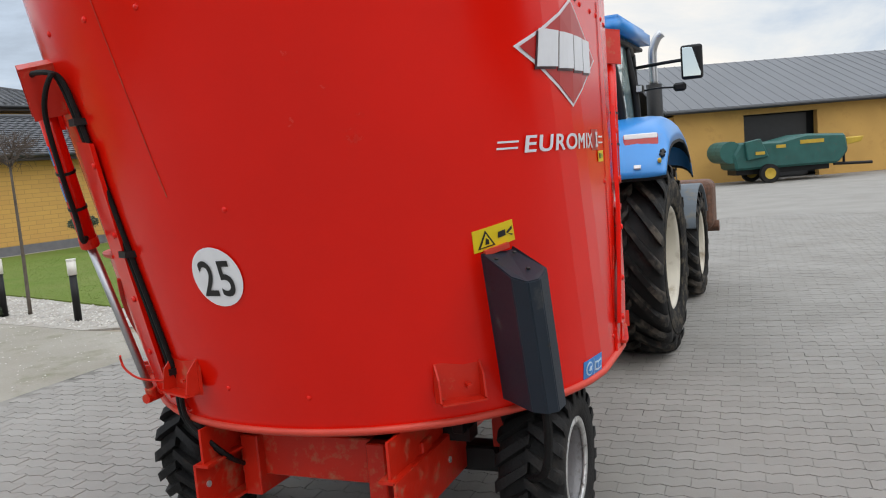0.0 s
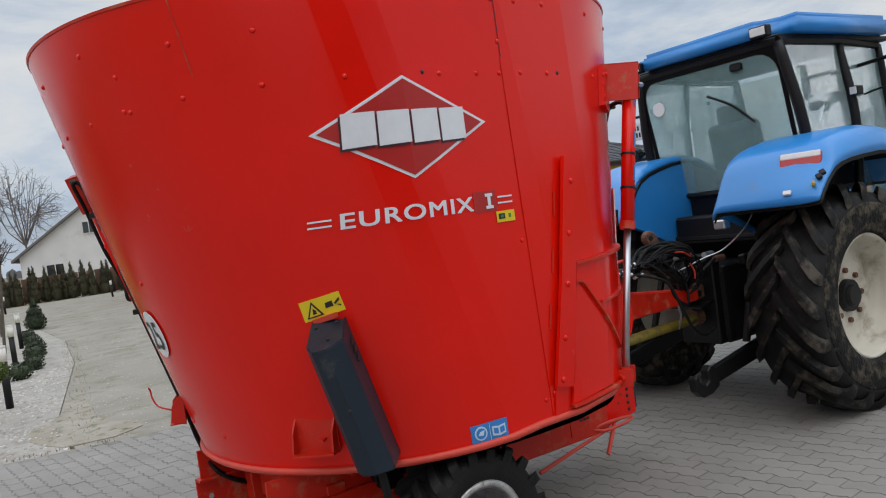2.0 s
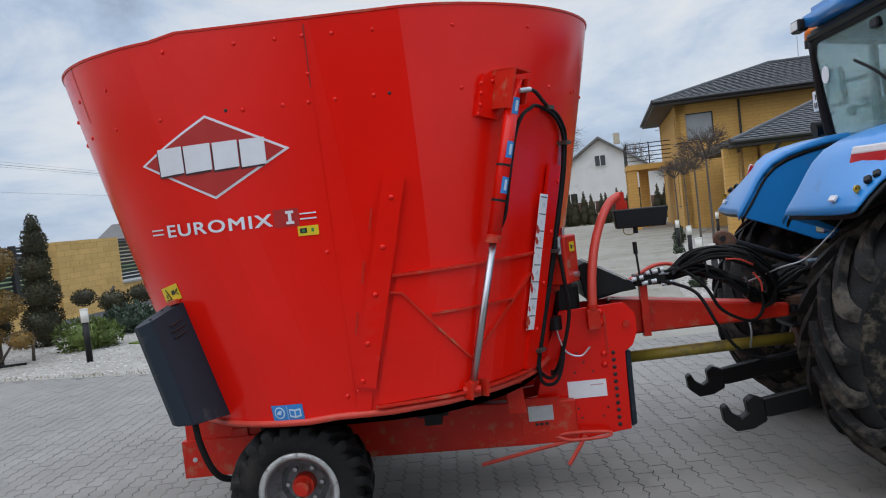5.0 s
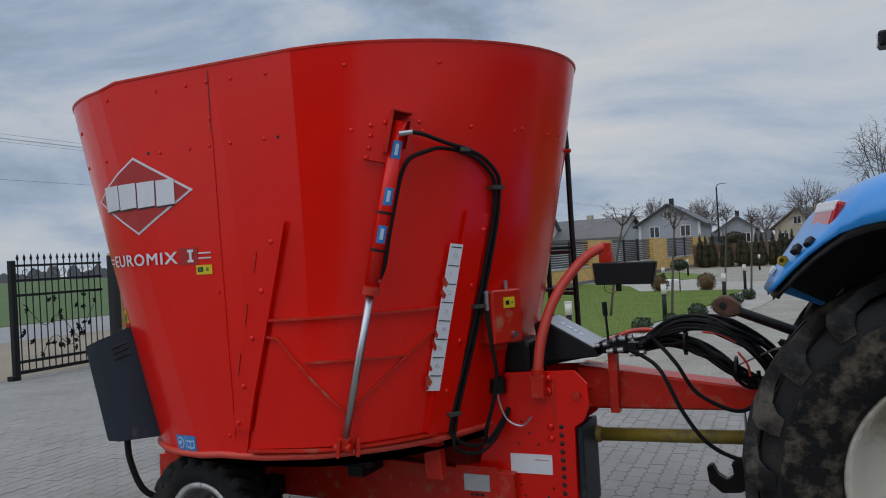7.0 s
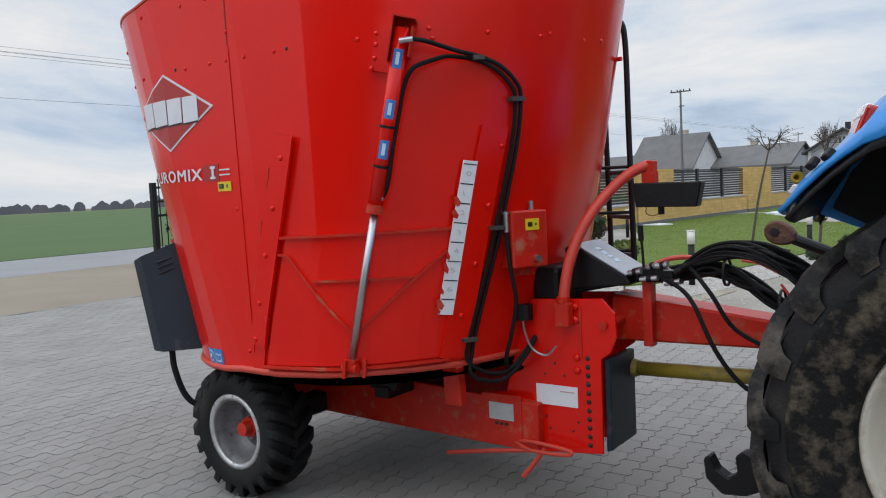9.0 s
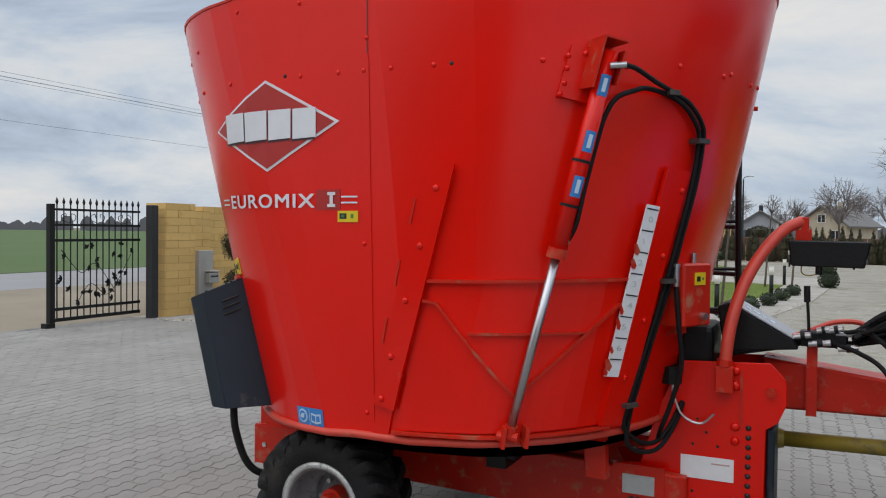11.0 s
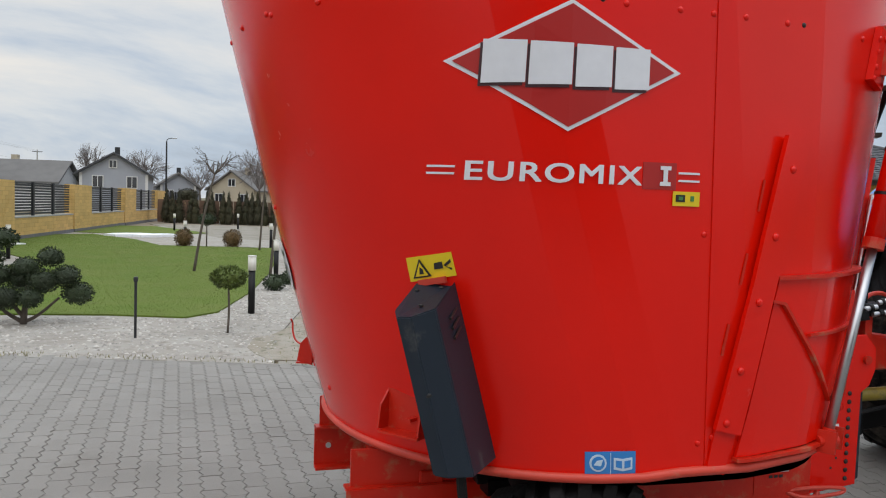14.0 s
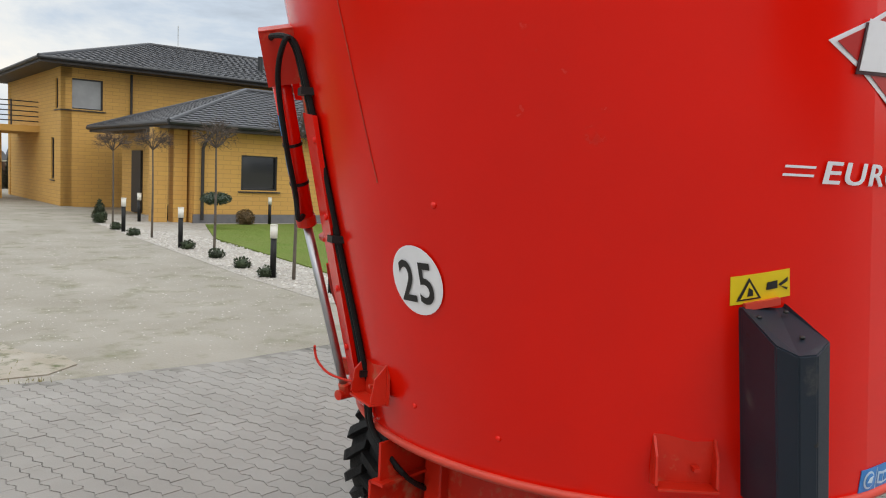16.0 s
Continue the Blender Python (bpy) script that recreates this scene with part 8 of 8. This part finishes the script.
gable_house("beige_house", (1.2, 96, 0), -25, 5.6, 8, 2.9, 4.9, BEIGEWALL, OLDROOF, "beige rendered gabled house", ((0, 3.6, 0.8, 0.8), (-1.6, 1.7, 0.9, 1.0), (1.6, 1.7, 0.9, 1.0)))
gable_house("farm_building", (-22.8, 77, 0), 82, 6.5, 6.5, 3.0, 6.1, WHITEWALL, OLDROOF, "white farm building with a weathered grey roof")
gable_house("farm_building", (-14.5, 80, 0), 80, 6.0, 12.5, 2.8, 4.6, WHITEWALL, OLDROOF, "long white farm building with a low grey roof")
gable_house("farm_building", (-31, 92, 0), 75, 7.0, 14, 2.8, 4.8, BEIGEWALL, OLDROOF, "long beige farm building with a low grey roof")

# ---- power pole, street lamps, cables ----
pole = thing("power_pole", "grey concrete power pole with a cross-arm", "pole", pose(-12.4, 40.5, 0))
part("pole", rodded((0, 0, -0.2), (0, 0, 6.65), 0.09, 0.05, 10), PLINTH, pole)
part("cross_arm", boxed((0, 0, 6.55), (1.15, 0.08, 0.06)), ANTHRACITE, pole)
for x in (-0.52, -0.18, 0.18, 0.52):
    part("insulator", rodded((x, 0, 6.58), (x, 0, 6.68), 0.03), ANTHRACITE, pole)
part("lower_arm", boxed((0.05, 0, 5.75), (0.30, 0.05, 0.05)), ANTHRACITE, pole)
for k, (x, z) in enumerate(((-32.6, 9.0), (-32.2, 8.75), (-31.6, 9.0), (-31.2, 8.7), (-32.0, 6.9))):
    solo("power_cable", hose([(x, -60, z + 0.4), (x, -10, z - 0.3), (x, 40, z - 0.3), (x, 160, z + 0.4)], 0.007, 8, 5), ANTHRACITE, "thin black overhead power cable beside the road", "cable", group="overhead cables")
for y in (-60, 160):
    rp = thing("power_pole", "grey concrete power pole beside the road", "pole", pose(-31.9, y, 0))
    part("pole", rodded((0, 0, -0.2), (0, 0, 9.6), 0.17, 0.10, 10), CONCRETE, rp)
    part("cross_arm", boxed((0, 0, 9.25), (1.8, 0.12, 0.10)), ANTHRACITE, rp)
for k, (x, y, h, r) in enumerate(((-5.3, 74.6, 7.0, 10), (22, 80, 8, 200),)):
    lp = thing("street_lamp", "slim dark street lamp with a short curved arm", "street lamp", pose(x, y, 0, 0, 0, r), "street lamps")
    part("mast", rodded((0, 0, -0.1), (0, 0, h - 0.25), 0.11, 0.07, 10), ANTHRACITE, lp)
    part("arm", hose([(0, 0, h - 0.25), (0.06, 0, h - 0.06), (0.25, 0, h + 0.04), (0.5, 0, h + 0.09)], 0.035), ANTHRACITE, lp)
    part("lantern", boxed((0.68, 0, h + 0.10), (0.45, 0.2, 0.12), bevel=0.03), PLATE, lp)

# ---- far woods ----
rng = random.Random(12)
vs, fs = [], []
for ring_r, base_h, cnt in ((560, 7.5, 1100), (500, 5, 900)):
    for k in range(cnt):
        a = k * math.tau / cnt + rng.uniform(-.01, .01)
        h = base_h * rng.uniform(0.6, 1.25) * (1 + 0.5 * noise.noise(Vector((math.cos(a) * 4, math.sin(a) * 4, ring_r))))
        if ring_r < 520 and noise.noise(Vector((math.cos(a) * 6, math.sin(a) * 6, 3))) < 0.05:
            continue
        c = Vector((ring_r * math.cos(a), ring_r * math.sin(a), 0))
        t = Vector((-math.sin(a), math.cos(a), 0))
        w = ring_r * 0.006
        i = len(vs)
        for u, z in ((-1, 0), (-1.0, 0.55), (-0.6, 0.85), (-0.15, 1.0), (0.3, 0.9), (0.75, 0.75), (1.0, 0.5), (1, 0)):
            vs.append(tuple(c + t * w * u + Vector((0, 0, max(0, h * z * rng.uniform(0.9, 1.1)) - 0.3))))
        inw = c.normalized() * 6
        for u, z in ((-1, 0), (-1.0, 0.55), (-0.6, 0.85), (-0.15, 1.0), (0.3, 0.9), (0.75, 0.75), (1.0, 0.5), (1, 0)):
            vs.append(tuple(c + inw + t * w * u + Vector((0, 0, h * z * 0.9 - 0.3))))
        fs.append(tuple(range(i, i + 8)))
        for j in range(7):
            fs.append((i + j, i + j + 1, i + 9 + j, i + 8 + j))
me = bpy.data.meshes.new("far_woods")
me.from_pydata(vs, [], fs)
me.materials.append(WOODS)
tagged(new("far_woods", me), "belt of distant leafless woods with haze painted into its colour", "woods", kind="stuff")


# ---- pavers, pebbles, grass ----
PW, PL_, AMP = 0.122, 0.244, 0.013


def stone_outline():
    ys = [-PL_ / 2 + 0.003 + (PL_ - 0.006) * k / 8 for k in range(9)]
    wave = [AMP * (0, 1, 0, -1, 0, 1, 0, -1, 0)[k] for k in range(9)]
    left = [(-PW / 2 + 0.0040 + w, y) for w, y in zip(wave, ys)]
    right = [(PW / 2 - 0.0040 + w, y) for w, y in zip(wave, ys)]
    return left + right[::-1]


OUT = stone_outline()
EDGE_X = [p[0] for p in EDGE]
EDGE_Y = [p[1] for p in EDGE]


def edge_y(x):
    return float(np.interp(x, EDGE_X, EDGE_Y))


pm = bmesh.new()
top = [pm.verts.new((x, y, 0)) for x, y in OUT]
low = [pm.verts.new((x * 1.02, y * 1.005, -0.012)) for x, y in OUT]
for k in range(len(OUT)):
    j = (k + 1) % len(OUT)
    pm.faces.new((top[k], top[j], low[j], low[k]))
pm.faces.new(top)
bmesh.ops.recalc_face_normals(pm, faces=pm.faces)
paver_me = bpy.data.meshes.new("paver")
pm.to_mesh(paver_me)
pm.free()
paver_me.materials.append(PAVER)

rng = random.Random(21)
PROT = radians(2.0)
ca, sa = math.cos(PROT), math.sin(PROT)
pv, pf = [], []
placed = 0
for i in range(-96, 151):
    for j in range(-38, 36):
        lx, ly = i * PW, j * PL_ + (PL_ / 2 if i % 2 else 0)
        x, y = lx * ca - ly * sa, lx * sa + ly * ca
        if not (-9.9 < x < 15.5 and -8.0 < y < edge_y(x) - 0.10):
            continue
        dz, tx, ty = rng.uniform(-0.0012, 0.0012), rng.uniform(-0.006, 0.006), rng.uniform(-0.006, 0.006)
        if -3.2 < x < -0.1 and 0.9 < y < 4.5 and placed < 295:
            ob = new("paver", paver_me)
            ob.parent = pavement
            ob.matrix_basis = Matrix.Translation((x, y, dz)) @ Euler((ty, -tx, PROT)).to_matrix().to_4x4()
            placed += 1
            continue
        b = len(pv)
        m = len(OUT)
        for qx, qy in OUT:
            pv.append((x + qx * ca - qy * sa, y + qx * sa + qy * ca, dz + qx * tx + qy * ty))
        for qx, qy in OUT:
            pv.append((x + qx * ca * 1.02 - qy * sa, y + qx * sa + qy * ca * 1.005, -0.012))
        pf.append(tuple(range(b + m - 1, b - 1, -1)))
        for k in range(m):
            n2 = (k + 1) % m
            pf.append((b + k, b + n2, b + m + n2, b + m + k))
me = bpy.data.meshes.new("pavers")
me.from_pydata(pv, [], pf)
me.update()
bmf = bmesh.new()
bmf.from_mesh(me)
bmesh.ops.recalc_face_normals(bmf, faces=bmf.faces)
bmf.to_mesh(me)
bmf.free()
me.materials.append(PAVER)
rest = new("pavers", me)
rest.parent = pavement
tagged(rest, "grey wavy-edged concrete pavers", kind="stuff")


def scatter(name, poly, count, size, mat, label, cat, seed, z=0.0, blade=False):
    """Loose small pieces over an outline in plan, joined into one object."""
    rng = random.Random(seed)
    xs, ys = [p[0] for p in poly], [p[1] for p in poly]
    vs, fs = [], []
    n = len(poly)
    tries = 0
    while tries < count:
        tries += 1
        x, y = rng.uniform(min(xs), max(xs)), rng.uniform(min(ys), max(ys))
        inside = False
        for k in range(n):
            (x1, y1), (x2, y2) = poly[k], poly[(k + 1) % n]
            if (y1 > y) != (y2 > y) and x < (x2 - x1) * (y - y1) / (y2 - y1) + x1:
                inside = not inside
        if not inside:
            continue
        i = len(vs)
        if blade:
            a, h = rng.uniform(0, 6.28), size * rng.uniform(0.5, 1.3)
            w = size * 0.16
            vs += [(x - w * math.cos(a), y - w * math.sin(a), z), (x + w * math.cos(a), y + w * math.sin(a), z), (x + rng.uniform(-.5, .5) * h, y + rng.uniform(-.5, .5) * h, z + h)]
            fs.append((i, i + 1, i + 2))
        else:
            r = size * rng.uniform(0.5, 1.4)
            a = rng.uniform(0, 6.28)
            e1, e2, h = r * rng.uniform(0.7, 1.2), r * rng.uniform(0.6, 1.0), r * rng.uniform(0.4, 0.8)
            for k in range(5):
                b = a + k * 1.2566
                vs.append((x + e1 * math.cos(b), y + e2 * math.sin(b), z))
            vs.append((x + rng.uniform(-.3, .3) * r, y + rng.uniform(-.3, .3) * r, z + h))
            for k in range(5):
                fs.append((i + k, i + (k + 1) % 5, i + 5))
    me = bpy.data.meshes.new(name)
    me.from_pydata(vs, [], fs)
    me.materials.append(mat)
    return tagged(new(name, me), label, cat, kind="stuff")


scatter("pebbles", [(-10.0, 6.9), (-8.3, 6.75), (-5.2, 5.98), (-1.9, 5.08), (-1.0, 4.8), (-0.8, 6.7), (0.5, 12.5), (-0.6, 12.4), (-1.9, 8.0), (-4.4, 8.5), (-5.7, 9.1), (-6.2, 14.6), (-9.6, 14.0)], 16000, 0.022, PEBBLE, "loose pale pebbles of the gravel bed", "pebbles", 1, -0.002)
scatter("crushed_stone", [(-0.9, 4.75), (-0.7, 6.7), (0.6, 12.5), (1.4, 17.0), (6.2, 17.0), (5.3, 13.5), (4.15, 8.8), (3.7, 6.4), (3.6, 4.5)], 5000, 0.010, PEBBLE, "loose crushed stones on the drive", "pebbles", 2, -0.008)
scatter("pebbles", [(3.8, 6.4), (4.25, 8.8), (5.45, 13.5), (7.2, 20.6), (7.6, 15.2), (6.1, 10.0), (5.15, 7.0), (5.4, 6.0), (4.2, 5.6)], 9000, 0.024, PEBBLE, "loose white pebbles along the drive", "pebbles", 3, -0.002)
scatter("grass_blades", [(-5.75, 9.15), (-4.4, 8.55), (-3.0, 8.40), (-1.95, 8.05), (-1.5, 8.6), (-0.9, 11.2), (-0.35, 14.6), (0.15, 18.5), (0.5, 24.6), (-1.0, 24.9), (-3.2, 25.3), (-4.3, 29.0), (-6.3, 33), (-8.2, 31.5), (-9.0, 23.5), (-7.6, 22.0), (-5.8, 18.2), (-6.2, 14.6), (-5.0, 10.9)], 110000, 0.024, GRASS, "short blades of mown grass", "grass", 4, 0.018, True)
scatter("grass_blades", [(5.15, 7.0), (5.5, 6.1), (12, 7.8), (14, 14), (9.9, 19.3), (7.6, 15.2), (6.1, 10.0)], 36000, 0.024, GRASS, "short blades of mown grass", "grass", 5, 0.018, True)
WEED = shader("dry_weeds", (0.17, 0.16, 0.06), 0.9, alt=(0.28, 0.24, 0.13), scale=3, bump=0.0, random_mix=0.3)
scatter("weeds", [(-0.95, 5.0), (-0.65, 5.0), (0.75, 12.5), (1.6, 17.5), (1.3, 17.5), (0.4, 12.4)], 2600, 0.035, WEED, "dry weeds along the edge of the drive", "weeds", 6, -0.005, True)
scatter("weeds", [(-9.9, 6.95), (-8.3, 6.70), (-5.2, 5.92), (-1.9, 5.0), (-0.6, 4.6), (-0.6, 4.75), (-1.9, 5.22), (-5.2, 6.15), (-8.3, 6.95)], 7000, 0.035, WEED, "dry weeds along the edge of the pavers", "weeds", 7, -0.002, True)
